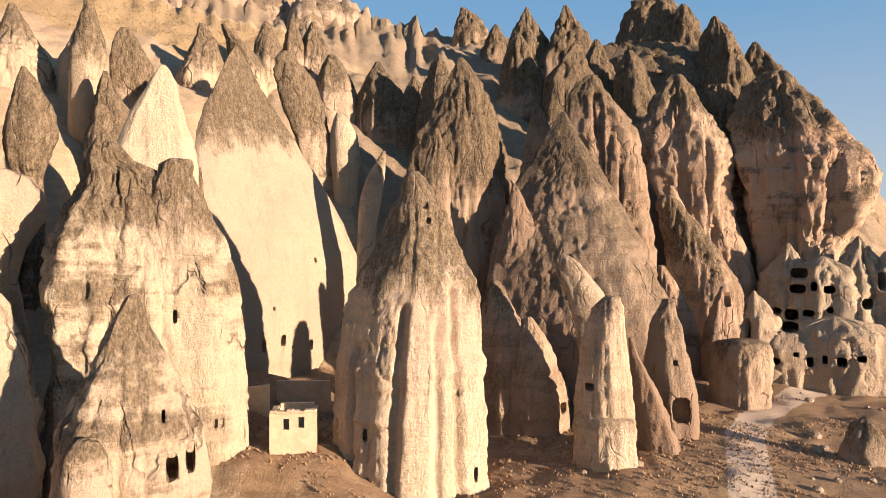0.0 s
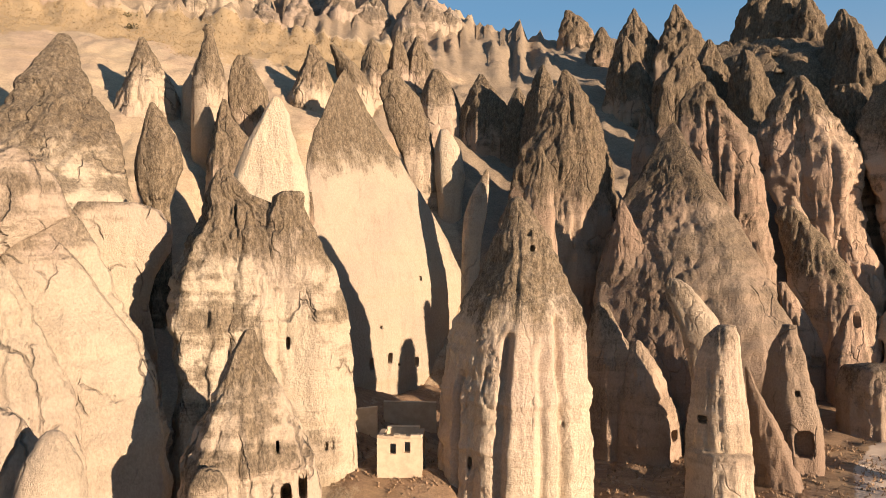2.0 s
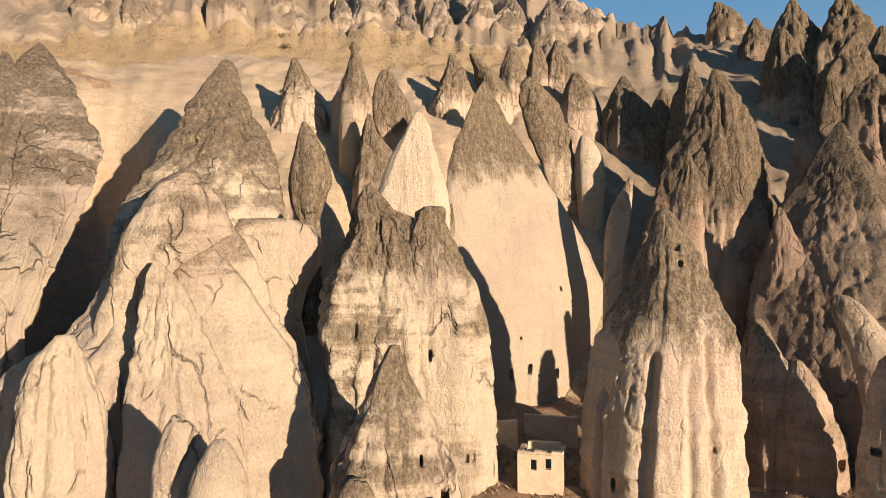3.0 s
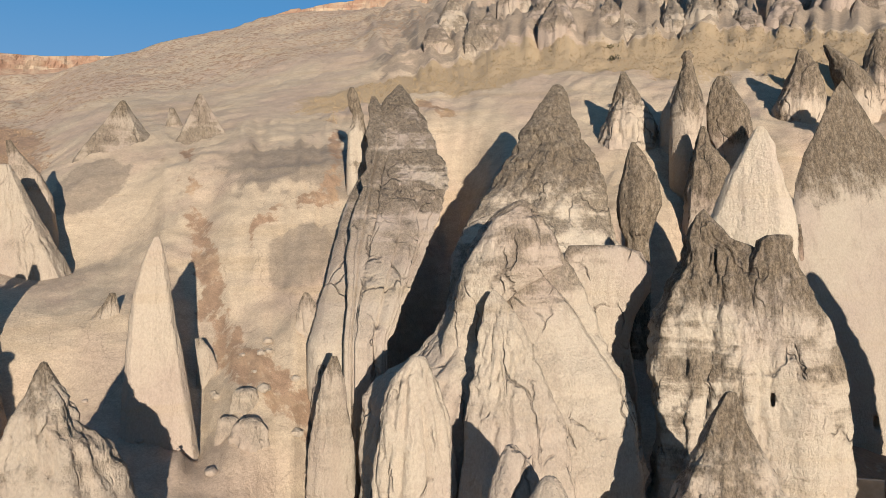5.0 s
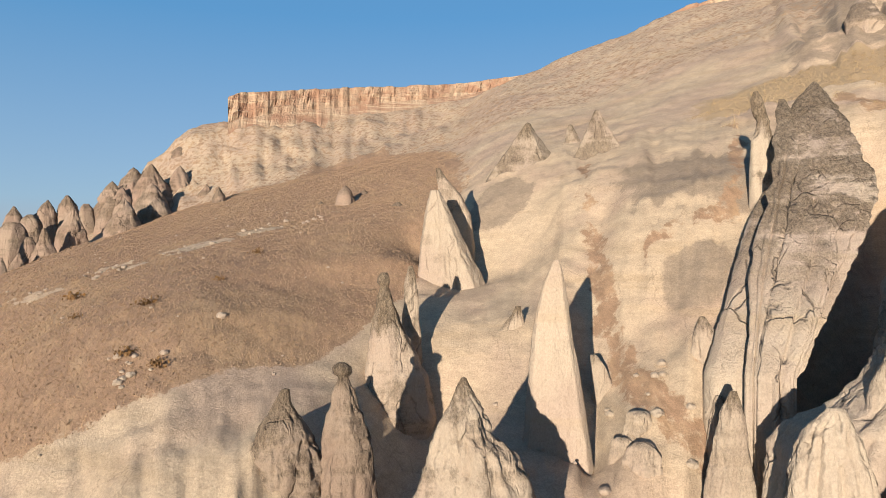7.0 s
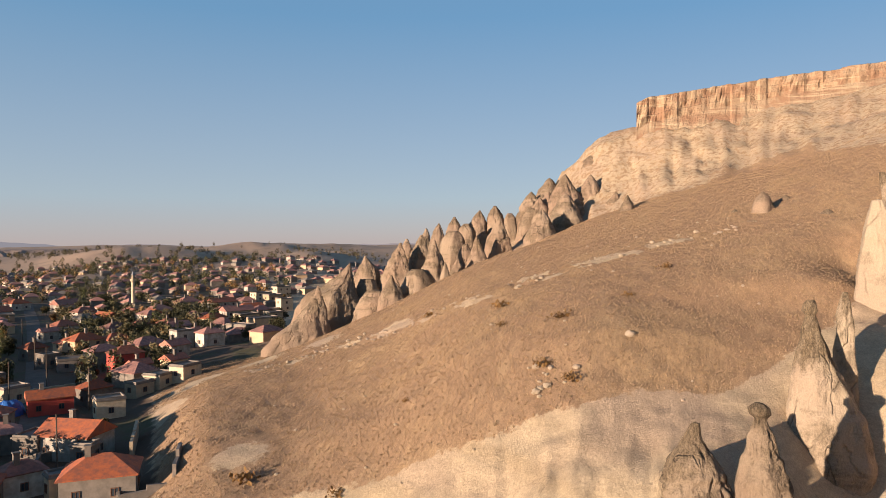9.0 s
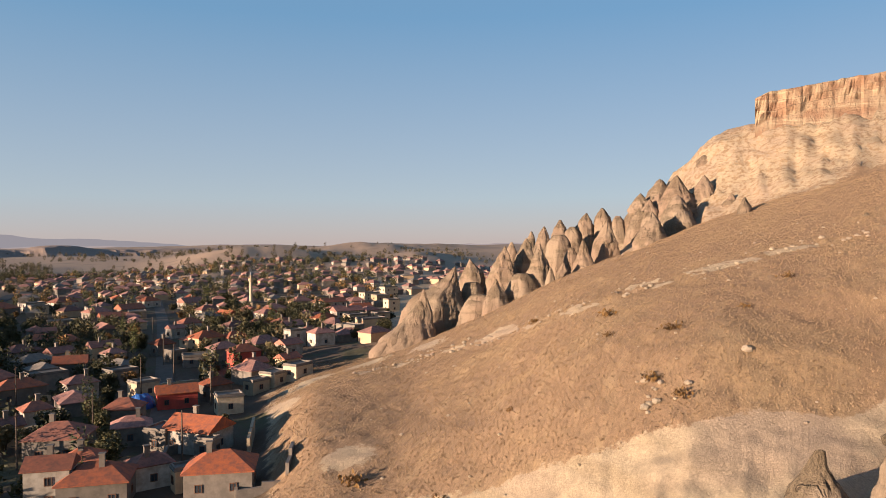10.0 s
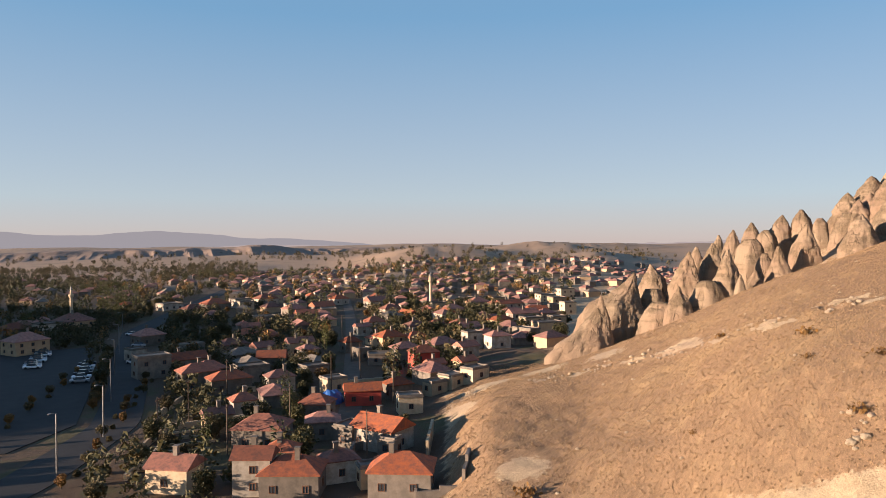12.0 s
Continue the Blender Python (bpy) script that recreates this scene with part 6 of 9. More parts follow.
rock("boulder", "pale boulder in the gully", [
    form(62, 55.2, ((10.5, -0.50, 0.99), (11.2, -0.50, 0.83), (11.9, -0.53, 0.62), (12.1, -0.53, 0.29)), deep=0.8, planes=((-125, 0.62), (-60, 0.7), (10, 0.75), (80, 0.7), (160, 0.66)), flute=0.1, rough=1.0, size=0.13, facet=0.9)],
    cap=1.3, spread=0.3, pink=0.15, group="boulders", fresh=0.72)

# the far cluster of cones at the edge of the village
rock("fairy_chimney", "sunlit brown tuff cone in the far cluster", [
    body((-186.5, -38.2), (-186.5, -38.1, 42.1), 25.2, 6.8, 6.1, 102, PEAK, flute=0.3, rough=0.8, size=0.6)],
    cap=1.20, spread=0.7, pink=0.80, group="far cluster of cones", fresh=0.6)

rock("fairy_chimney", "sunlit brown tuff cone in the far cluster", [
    body((-183.4, -33.0), (-183.4, -33.0, 41.3), 26.5, 6.7, 6.0, 100, PEAK, flute=0.3, rough=0.8, size=0.6)],
    cap=1.20, spread=0.7, pink=0.80, group="far cluster of cones", fresh=0.6)

rock("fairy_chimney", "sunlit brown tuff cone in the far cluster", [
    body((-176.0, -27.6), (-176.0, -27.5, 45.4), 28.8, 7.1, 6.4, 99, PEAK, flute=0.3, rough=0.8, size=0.6)],
    cap=1.20, spread=0.7, pink=0.80, group="far cluster of cones", fresh=0.6)

rock("fairy_chimney", "sunlit brown tuff cone in the far cluster", [
    body((-178.8, -21.7), (-178.8, -21.6, 45.4), 29.5, 6.5, 5.8, 97, PEAK, flute=0.3, rough=0.8, size=0.6)],
    cap=1.20, spread=0.7, pink=0.80, group="far cluster of cones", fresh=0.6)

rock("fairy_chimney", "sunlit brown tuff cone in the far cluster", [
    body((-171.4, -14.9), (-171.4, -14.9, 40.5), 31.2, 3.8, 3.4, 95, PEAK, flute=0.3, rough=0.8, size=0.6)],
    cap=1.20, spread=0.7, pink=0.80, group="far cluster of cones", fresh=0.6)

rock("fairy_chimney", "sunlit brown tuff cone in the far cluster", [
    body((-182.9, -34.5), (-182.9, -34.4, 41.1), 26.1, 4.8, 4.3, 101, PEAK, flute=0.3, rough=0.8, size=0.6)],
    cap=1.20, spread=0.7, pink=0.80, group="far cluster of cones", fresh=0.6)

rock("fairy_chimney", "sunlit brown tuff cone in the far cluster", [
    body((-194.8, -22.1), (-194.8, -22.0, 52.9), 35.2, 7.8, 7.0, 96, DOME, flute=0.3, rough=0.8, size=0.6)],
    cap=1.20, spread=0.7, pink=0.80, group="far cluster of cones", fresh=0.6)

rock("fairy_chimney", "sunlit brown tuff cone in the far cluster", [
    body((-199.6, -14.3), (-199.6, -14.2, 56.9), 39.9, 9.0, 8.1, 94, DOME, flute=0.3, rough=0.8, size=0.6)],
    cap=1.20, spread=0.7, pink=0.80, group="far cluster of cones", fresh=0.6)

rock("fairy_chimney", "sunlit brown tuff cone in the far cluster", [
    body((-200.0, -4.0), (-200.0, -3.9, 57.2), 39.6, 10.0, 9.0, 91, DOME, flute=0.3, rough=0.8, size=0.6)],
    cap=1.20, spread=0.7, pink=0.80, group="far cluster of cones", fresh=0.6)

rock("fairy_chimney", "sunlit brown tuff cone in the far cluster", [
    body((-200.0, 6.0), (-200.0, 6.0, 55.2), 42.3, 8.0, 7.2, 88, DOME, flute=0.3, rough=0.8, size=0.6)],
    cap=1.20, spread=0.7, pink=0.80, group="far cluster of cones", fresh=0.6)

rock("fairy_chimney", "sunlit brown tuff cone in the far cluster", [
    body((-170.4, -24.0), (-170.4, -24.0, 39.4), 27.3, 4.1, 3.7, 98, PEAK, flute=0.3, rough=0.8, size=0.6)],
    cap=1.20, spread=0.7, pink=0.80, group="far cluster of cones", fresh=0.6)

rock("fairy_chimney", "sunlit brown tuff cone in the far cluster", [
    body((-167.5, -29.6), (-167.5, -29.6, 34.0), 24.6, 4.7, 4.3, 100, PEAK, flute=0.3, rough=0.8, size=0.6)],
    cap=1.20, spread=0.7, pink=0.80, group="far cluster of cones", fresh=0.6)

rock("fairy_chimney", "sunlit brown tuff cone in the far cluster", [
    body((-149.7, -10.8), (-149.7, -10.7, 38.4), 31.3, 2.4, 2.2, 94, PEAK, flute=0.3, rough=0.8, size=0.6)],
    cap=1.20, spread=0.7, pink=0.80, group="far cluster of cones", fresh=0.6)

rock("fairy_chimney", "sunlit brown tuff cone in the far cluster", [
    body((-119.5, 11.7), (-119.5, 11.7, 36.5), 30.3, 2.2, 1.9, 84, DOME, flute=0.3, rough=0.8, size=0.6)],
    cap=1.20, spread=0.7, pink=0.80, group="far cluster of cones", fresh=0.6)

rock("fairy_chimney", "sunlit brown tuff cone in the far cluster", [
    body((-121.8, 7.8), (-121.8, 7.8, 34.0), 28.4, 1.7, 1.5, 86, DOME, flute=0.3, rough=0.8, size=0.6)],
    cap=1.20, spread=0.7, pink=0.80, group="far cluster of cones", fresh=0.6)

rock("fairy_chimney", "sunlit brown tuff cone in the far cluster", [
    body((-110.4, 19.0), (-110.4, 19.0, 33.3), 26.2, 2.7, 2.4, 80, DOME, flute=0.3, rough=0.8, size=0.6)],
    cap=1.20, spread=0.7, pink=0.80, group="far cluster of cones", fresh=0.6)

rock("fairy_chimney", "sunlit brown tuff cone in the far cluster", [
    body((-126.5, 19.8), (-126.5, 19.8, 37.6), 30.9, 2.3, 2.1, 81, DOME, flute=0.3, rough=0.8, size=0.6)],
    cap=1.20, spread=0.7, pink=0.80, group="far cluster of cones", fresh=0.6)

rock("fairy_chimney", "sunlit brown tuff cone in the far cluster", [
    body((-124.0, 4.9), (-124.0, 4.9, 33.3), 27.9, 1.7, 1.6, 88, DOME, flute=0.3, rough=0.8, size=0.6)],
    cap=1.20, spread=0.7, pink=0.80, group="far cluster of cones", fresh=0.6)

rock("fairy_chimney", "sunlit brown tuff cone in the far cluster", [
    body((-137.4, 26.8), (-137.4, 26.8, 41.1), 32.2, 3.3, 3.0, 79, DOME, flute=0.3, rough=0.8, size=0.6)],
    cap=1.20, spread=0.7, pink=0.80, group="far cluster of cones", fresh=0.6)

rock("fairy_chimney", "sunlit brown tuff cone in the far cluster", [
    body((-124.1, 15.4), (-124.1, 15.4, 36.2), 30.4, 1.7, 1.6, 83, DOME, flute=0.3, rough=0.8, size=0.6)],
    cap=1.20, spread=0.7, pink=0.80, group="far cluster of cones", fresh=0.6)

rock("fairy_chimney", "brown tuff cone packed into the far cluster", [
    body((-175.8, -27.5), (-175.8, -27.5, 41.5), 33.9, 5.8, 5.2, 7, PEAK, flute=0.3, rough=0.8, size=0.6)],
    cap=1.20, spread=0.7, pink=0.80, group="far cluster of cones", fresh=0.6)

rock("fairy_chimney", "brown tuff cone packed into the far cluster", [
    body((-177.4, -31.9), (-177.4, -31.9, 41.5), 32.6, 4.6, 4.2, 22, PEAK, flute=0.3, rough=0.8, size=0.6)],
    cap=1.20, spread=0.7, pink=0.80, group="far cluster of cones", fresh=0.6)

rock("fairy_chimney", "brown tuff cone packed into the far cluster", [
    body((-178.6, -29.6), (-178.6, -29.6, 41.8), 34.3, 4.7, 4.2, 60, PEAK, flute=0.3, rough=0.8, size=0.6)],
    cap=1.20, spread=0.7, pink=0.80, group="far cluster of cones", fresh=0.6)

rock("fairy_chimney", "brown tuff cone packed into the far cluster", [
    body((-191.6, -34.2), (-191.6, -34.2, 46.1), 38.6, 5.0, 4.5, 41, PEAK, flute=0.3, rough=0.8, size=0.6)],
    cap=1.20, spread=0.7, pink=0.80, group="far cluster of cones", fresh=0.6)

rock("fairy_chimney", "brown tuff cone packed into the far cluster", [
    body((-165.6, -25.8), (-165.6, -25.8, 40.1), 30.3, 5.3, 4.7, 52, PEAK, flute=0.3, rough=0.8, size=0.6)],
    cap=1.20, spread=0.7, pink=0.80, group="far cluster of cones", fresh=0.6)

rock("fairy_chimney", "brown tuff cone packed into the far cluster", [
    body((-155.7, -29.5), (-155.7, -29.5, 36.2), 27.1, 4.8, 4.3, 19, PEAK, flute=0.3, rough=0.8, size=0.6)],
    cap=1.20, spread=0.7, pink=0.80, group="far cluster of cones", fresh=0.6)

rock("fairy_chimney", "brown tuff cone packed into the far cluster", [
    body((-174.0, -33.5), (-174.0, -33.5, 39.9), 30.7, 4.4, 3.9, 25, PEAK, flute=0.3, rough=0.8, size=0.6)],
    cap=1.20, spread=0.7, pink=0.80, group="far cluster of cones", fresh=0.6)

rock("fairy_chimney", "brown tuff cone packed into the far cluster", [
    body((-164.1, -26.3), (-164.1, -26.3, 36.9), 29.5, 3.9, 3.5, 29, PEAK, flute=0.3, rough=0.8, size=0.6)],
    cap=1.20, spread=0.7, pink=0.80, group="far cluster of cones", fresh=0.6)

rock("fairy_chimney", "weathered sandy tuff cone in the far cluster", [
    form(119, 158.0, ((6.0, -3.81, 7.32), (8.9, -2.56, 6.00), (11.7, -0.89, 3.92), (14.6, 0.21, 2.31), (17.1, 0.82, 1.01), (19.5, 0.83, 0.22)), deep=0.8, flute=0.22, rough=0.6, size=0.45, facet=0.8)],
    cap=1.3, spread=0.7, pink=0.7, group="far cluster of cones", fresh=0.57)

rock("fairy_chimney", "weathered sandy tuff cone in the far cluster", [
    form(117, 170.0, ((10.3, -3.01, 8.07), (14.1, -2.62, 7.50), (17.1, -1.81, 5.90), (19.4, 0.29, 3.30), (22.1, 1.85, 1.23), (23.9, 2.44, 0.26)), deep=0.8, flute=0.22, rough=0.6, size=0.45, facet=0.8)],
    cap=1.3, spread=0.7, pink=0.7, group="far cluster of cones", fresh=0.57)

rock("fairy_chimney", "weathered sandy tuff cone in the far cluster", [
    form(115, 185.0, ((16.8, 0.77, 3.58), (19.6, 0.78, 3.44), (22.1, 0.90, 2.73), (23.7, 0.53, 1.16), (25.5, 0.12, 0.16)), deep=0.8, flute=0.22, rough=0.6, size=0.45, facet=0.8)],
    cap=1.3, spread=0.7, pink=0.7, group="far cluster of cones", fresh=0.57)

rock("fairy_chimney", "weathered sandy tuff cone in the far cluster", [
    form(113, 155.0, ((13.9, 0.37, 3.06), (16.3, 0.39, 2.85), (18.3, 0.49, 2.06), (20.3, 0.35, 0.83), (21.8, 0.36, 0.18)), deep=0.8, flute=0.22, rough=0.6, size=0.45, facet=0.8)],
    cap=1.3, spread=0.7, pink=0.7, group="far cluster of cones", fresh=0.57)

rock("fairy_chimney", "weathered sandy tuff cone in the far cluster", [
    form(112, 172.0, ((16.5, -1.43, 4.05), (20.9, -1.40, 3.52), (23.9, -1.03, 2.47), (26.9, -0.59, 1.20), (28.8, -0.27, 0.22)), deep=0.8, flute=0.22, rough=0.6, size=0.45, facet=0.8)],
    cap=1.3, spread=0.7, pink=0.7, group="far cluster of cones", fresh=0.57)

rock("fairy_chimney", "weathered sandy tuff cone in the far cluster", [
    form(112, 180.0, ((21.3, 1.30, 2.33), (25.1, 1.31, 2.01), (27.9, 1.18, 1.10), (29.8, 1.26, 0.26)), deep=0.8, flute=0.22, rough=0.6, size=0.45, facet=0.8)],
    cap=1.3, spread=0.7, pink=0.7, group="far cluster of cones", fresh=0.57)

rock("fairy_chimney", "weathered sandy tuff cone in the far cluster", [
    form(110, 176.0, ((22.3, -1.73, 2.78), (26.0, -1.68, 2.27), (28.7, -1.31, 1.28), (30.7, -1.23, 0.25)), deep=0.8, flute=0.22, rough=0.6, size=0.45, facet=0.8)],
    cap=1.3, spread=0.7, pink=0.7, group="far cluster of cones", fresh=0.57)

rock("fairy_chimney", "weathered sandy tuff cone in the far cluster", [
    form(109, 160.0, ((18.8, -1.43, 3.21), (22.5, -1.29, 2.83), (25.2, -1.08, 1.88), (27.6, -1.13, 0.91), (29.4, -1.06, 0.20)), deep=0.8, flute=0.22, rough=0.6, size=0.45, facet=0.8)],
    cap=1.3, spread=0.7, pink=0.7, group="far cluster of cones", fresh=0.57)

rock("fairy_chimney", "weathered sandy tuff cone in the far cluster", [
    form(109, 152.0, ((18.8, 1.13, 1.33), (21.1, 1.26, 1.14), (23.0, 1.29, 0.65), (24.6, 1.30, 0.12)), deep=0.8, flute=0.22, rough=0.6, size=0.45, facet=0.8)],
    cap=1.3, spread=0.7, pink=0.7, group="far cluster of cones", fresh=0.57)

rock("fairy_chimney", "weathered sandy tuff cone in the far cluster", [
    form(110, 190.0, ((27.2, -0.06, 1.51), (30.9, -0.05, 0.93), (32.6, -0.04, 0.24)), deep=0.8, flute=0.22, rough=0.6, size=0.45, facet=0.8)],
    cap=1.3, spread=0.7, pink=0.7, group="far cluster of cones", fresh=0.57)

rock("fairy_chimney", "weathered sandy tuff cone in the far cluster", [
    form(109, 186.0, ((27.7, -0.35, 2.44), (31.7, -0.11, 1.36), (33.8, 0.01, 0.20)), deep=0.8, flute=0.22, rough=0.6, size=0.45, facet=0.8)],
    cap=1.3, spread=0.7, pink=0.7, group="far cluster of cones", fresh=0.57)

rock("fairy_chimney", "weathered sandy tuff cone in the far cluster", [
    form(108, 186.0, ((28.1, 0.85, 2.86), (31.6, 0.85, 2.27), (34.0, 0.87, 1.19), (35.5, 0.87, 0.23)), deep=0.8, flute=0.22, rough=0.6, size=0.45, facet=0.8)],
    cap=1.3, spread=0.7, pink=0.7, group="far cluster of cones", fresh=0.57)

rock("fairy_chimney", "smooth sandy tuff dome in the far cluster", [
    form(108, 172.0, ((24.8, 0.43, 3.30), (28.0, 0.37, 3.11), (30.2, 0.55, 2.37), (31.5, 0.57, 1.25)), deep=0.8, flute=0.1, rough=0.4, size=0.45, facet=0.8)],
    cap=1.3, spread=0.7, pink=0.7, group="far cluster of cones", fresh=0.57)

rock("fairy_chimney", "smooth sandy tuff dome in the far cluster", [
    form(107, 182.0, ((29.0, 0.84, 2.75), (32.4, 0.81, 1.98), (33.6, 0.83, 0.64)), deep=0.8, flute=0.1, rough=0.4, size=0.45, facet=0.8)],
    cap=1.3, spread=0.7, pink=0.7, group="far cluster of cones", fresh=0.57)

rock("fairy_chimney", "weathered sandy tuff cone in the far cluster", [
    form(108, 156.0, ((19.9, 0.99, 1.97), (21.8, 1.03, 1.74), (23.8, 1.25, 0.92), (25.3, 1.40, 0.15)), deep=0.8, flute=0.22, rough=0.6, size=0.45, facet=0.8)],
    cap=1.3, spread=0.7, pink=0.7, group="far cluster of cones", fresh=0.57)

rock("fairy_chimney", "weathered sandy tuff cone in the far cluster", [
    form(106, 190.0, ((29.6, 0.69, 3.18), (33.5, 0.63, 2.45), (35.9, 0.75, 1.15), (37.3, 1.08, 0.20)), deep=0.8, flute=0.22, rough=0.6, size=0.45, facet=0.8)],
    cap=1.3, spread=0.7, pink=0.7, group="far cluster of cones", fresh=0.57)

rock("fairy_chimney", "weathered sandy tuff cone in the far cluster", [
    form(106, 160.0, ((21.7, 0.26, 2.98), (24.0, 0.27, 2.62), (26.0, 0.34, 1.90), (28.3, 0.30, 0.92), (30.1, 0.12, 0.24)), deep=0.8, flute=0.22, rough=0.6, size=0.45, facet=0.8)],
    cap=1.3, spread=0.7, pink=0.7, group="far cluster of cones", fresh=0.57)

rock("fairy_chimney", "weathered sandy tuff cone in the far cluster", [
    form(104, 166.0, ((23.1, -0.44, 3.39), (27.2, -0.58, 3.22), (29.8, -0.63, 2.54), (32.5, -0.46, 1.25), (34.7, -0.29, 0.29)), deep=0.8, flute=0.22, rough=0.6, size=0.45, facet=0.8)],
    cap=1.3, spread=0.7, pink=0.7, group="far cluster of cones", fresh=0.57)

rock("fairy_chimney", "smooth sandy tuff dome in the far cluster", [
    form(107, 165.0, ((23.4, 0.38, 2.00), (26.8, 0.39, 1.49), (28.5, 0.40, 0.55)), deep=0.8, flute=0.1, rough=0.4, size=0.45, facet=0.8)],
    cap=1.3, spread=0.7, pink=0.7, group="far cluster of cones", fresh=0.57)

rock("fairy_chimney", "weathered sandy tuff cone in the far cluster", [
    form(104, 190.0, ((31.9, -1.50, 2.86), (36.2, -1.38, 1.93), (38.5, -1.54, 0.34)), deep=0.8, flute=0.22, rough=0.6, size=0.45, facet=0.8)],
    cap=1.3, spread=0.7, pink=0.7, group="far cluster of cones", fresh=0.57)

rock("fairy_chimney", "smooth sandy tuff dome in the far cluster", [
    form(102, 176.0, ((29.0, 0.87, 3.25), (32.5, 0.97, 2.99), (35.0, 1.29, 2.00), (37.1, 1.30, 0.80)), deep=0.8, flute=0.1, rough=0.4, size=0.45, facet=0.8)],
    cap=1.3, spread=0.7, pink=0.7, group="far cluster of cones", fresh=0.57)

rock("fairy_chimney", "weathered sandy tuff cone in the far cluster", [
    form(101, 158.0, ((28.0, 0.82, 1.87), (30.5, 0.91, 1.15), (32.0, 0.84, 0.21)), deep=0.8, flute=0.22, rough=0.6, size=0.45, facet=0.8)],
    cap=1.3, spread=0.7, pink=0.7, group="far cluster of cones", fresh=0.57)

rock("fairy_chimney", "smooth sandy tuff dome in the far cluster", [
    form(103, 180.0, ((31.1, -0.73, 1.76), (34.8, -0.79, 1.42), (36.1, -0.88, 0.56)), deep=0.8, flute=0.1, rough=0.4, size=0.45, facet=0.8)],
    cap=1.3, spread=0.7, pink=0.7, group="far cluster of cones", fresh=0.57)

rock("fairy_chimney", "smooth sandy tuff dome in the far cluster", [
    form(100, 180.0, ((31.1, 0.06, 2.55), (35.3, 0.22, 2.03), (38.1, 0.23, 1.06)), deep=0.8, flute=0.1, rough=0.4, size=0.45, facet=0.8)],
    cap=1.3, spread=0.7, pink=0.7, group="far cluster of cones", fresh=0.57)

rock("fairy_chimney", "smooth sandy tuff dome in the far cluster", [
    form(111, 158.0, ((16.5, 1.04, 4.27), (19.2, 0.90, 3.74), (21.5, 0.76, 2.81), (22.9, 0.62, 1.39)), deep=0.8, flute=0.1, rough=0.4, size=0.45, facet=0.8)],
    cap=1.3, spread=0.7, pink=0.7, group="far cluster of cones", fresh=0.57)

rock("fairy_chimney", "smooth sandy tuff dome in the far cluster", [
    form(114, 160.0, ((11.1, -0.58, 5.35), (13.9, -0.39, 4.78), (16.4, -0.20, 3.46), (18.1, -0.51, 1.76)), deep=0.8, flute=0.1, rough=0.4, size=0.45, facet=0.8)],
    cap=1.3, spread=0.7, pink=0.7, group="far cluster of cones", fresh=0.57)

rock("fairy_chimney", "smooth sandy tuff dome in the far cluster", [
    form(115, 172.0, ((15.6, 0.81, 3.07), (18.6, 0.66, 2.42), (20.1, 0.66, 1.59)), deep=0.8, flute=0.1, rough=0.4, size=0.45, facet=0.8)],
    cap=1.3, spread=0.7, pink=0.7, group="far cluster of cones", fresh=0.57)

# ---- grey ribs along the foot of the hill, over the meadow ----
RIBS = random.Random(41)
for k in range(23):
    bearing = math.radians(8 + 1.75 * k + RIBS.uniform(-0.6, 0.6))
    far = 121 + RIBS.uniform(-3, 5) + (7 if k % 3 == 0 else 0)
    bx, by = -math.sin(bearing) * far, math.cos(bearing) * far
    rise = RIBS.uniform(5.0, 10.5)
    back = rise * RIBS.uniform(0.55, 0.8)
    tx, ty = bx - math.sin(bearing) * back + RIBS.uniform(-1, 1), by + math.cos(bearing) * back
    foot = on_ground(bx, by) - 1.0
    rock("rib", "grey fluted rib of tuff at the foot of the hill", [
        body((bx, by), (tx, ty, foot + rise), foot, RIBS.uniform(2.2, 3.8), RIBS.uniform(2.5, 4.0), math.degrees(bearing), CONE, flute=0.45, rough=0.6, size=0.36, facet=0.8)],
        cap=0.95, spread=0.75, pink=0.15, group="ribs of the hillside", fresh=0.72)

# ---- the mesa on the skyline ----
def make_cliff_mat():
    n = Net("banded_cliff")
    col = n.mix(n.ramp(n.noise(0.22, 5, 0.65, stretch=(1, 1, 1.2)), 0.38, 0.62), (0.34, 0.232, 0.14), (0.265, 0.148, 0.085))
    col = n.mix(n.ramp(n.noise(0.9, 5, 0.7, stretch=(0.06, 0.06, 1)), 0.52, 0.64, 0, 0.55), col, (0.50, 0.38, 0.23))
    col = n.mix(n.ramp(n.noise(1.4, 5, 0.7, stretch=(1, 1, 0.2)), 0.56, 0.7, 0, 0.7), col, (0.12, 0.08, 0.055))
    return n.finish(col, 0.95, n.noise(1.5, 6, 0.7), 0.8, 0.6)


CLIFF = make_cliff_mat()


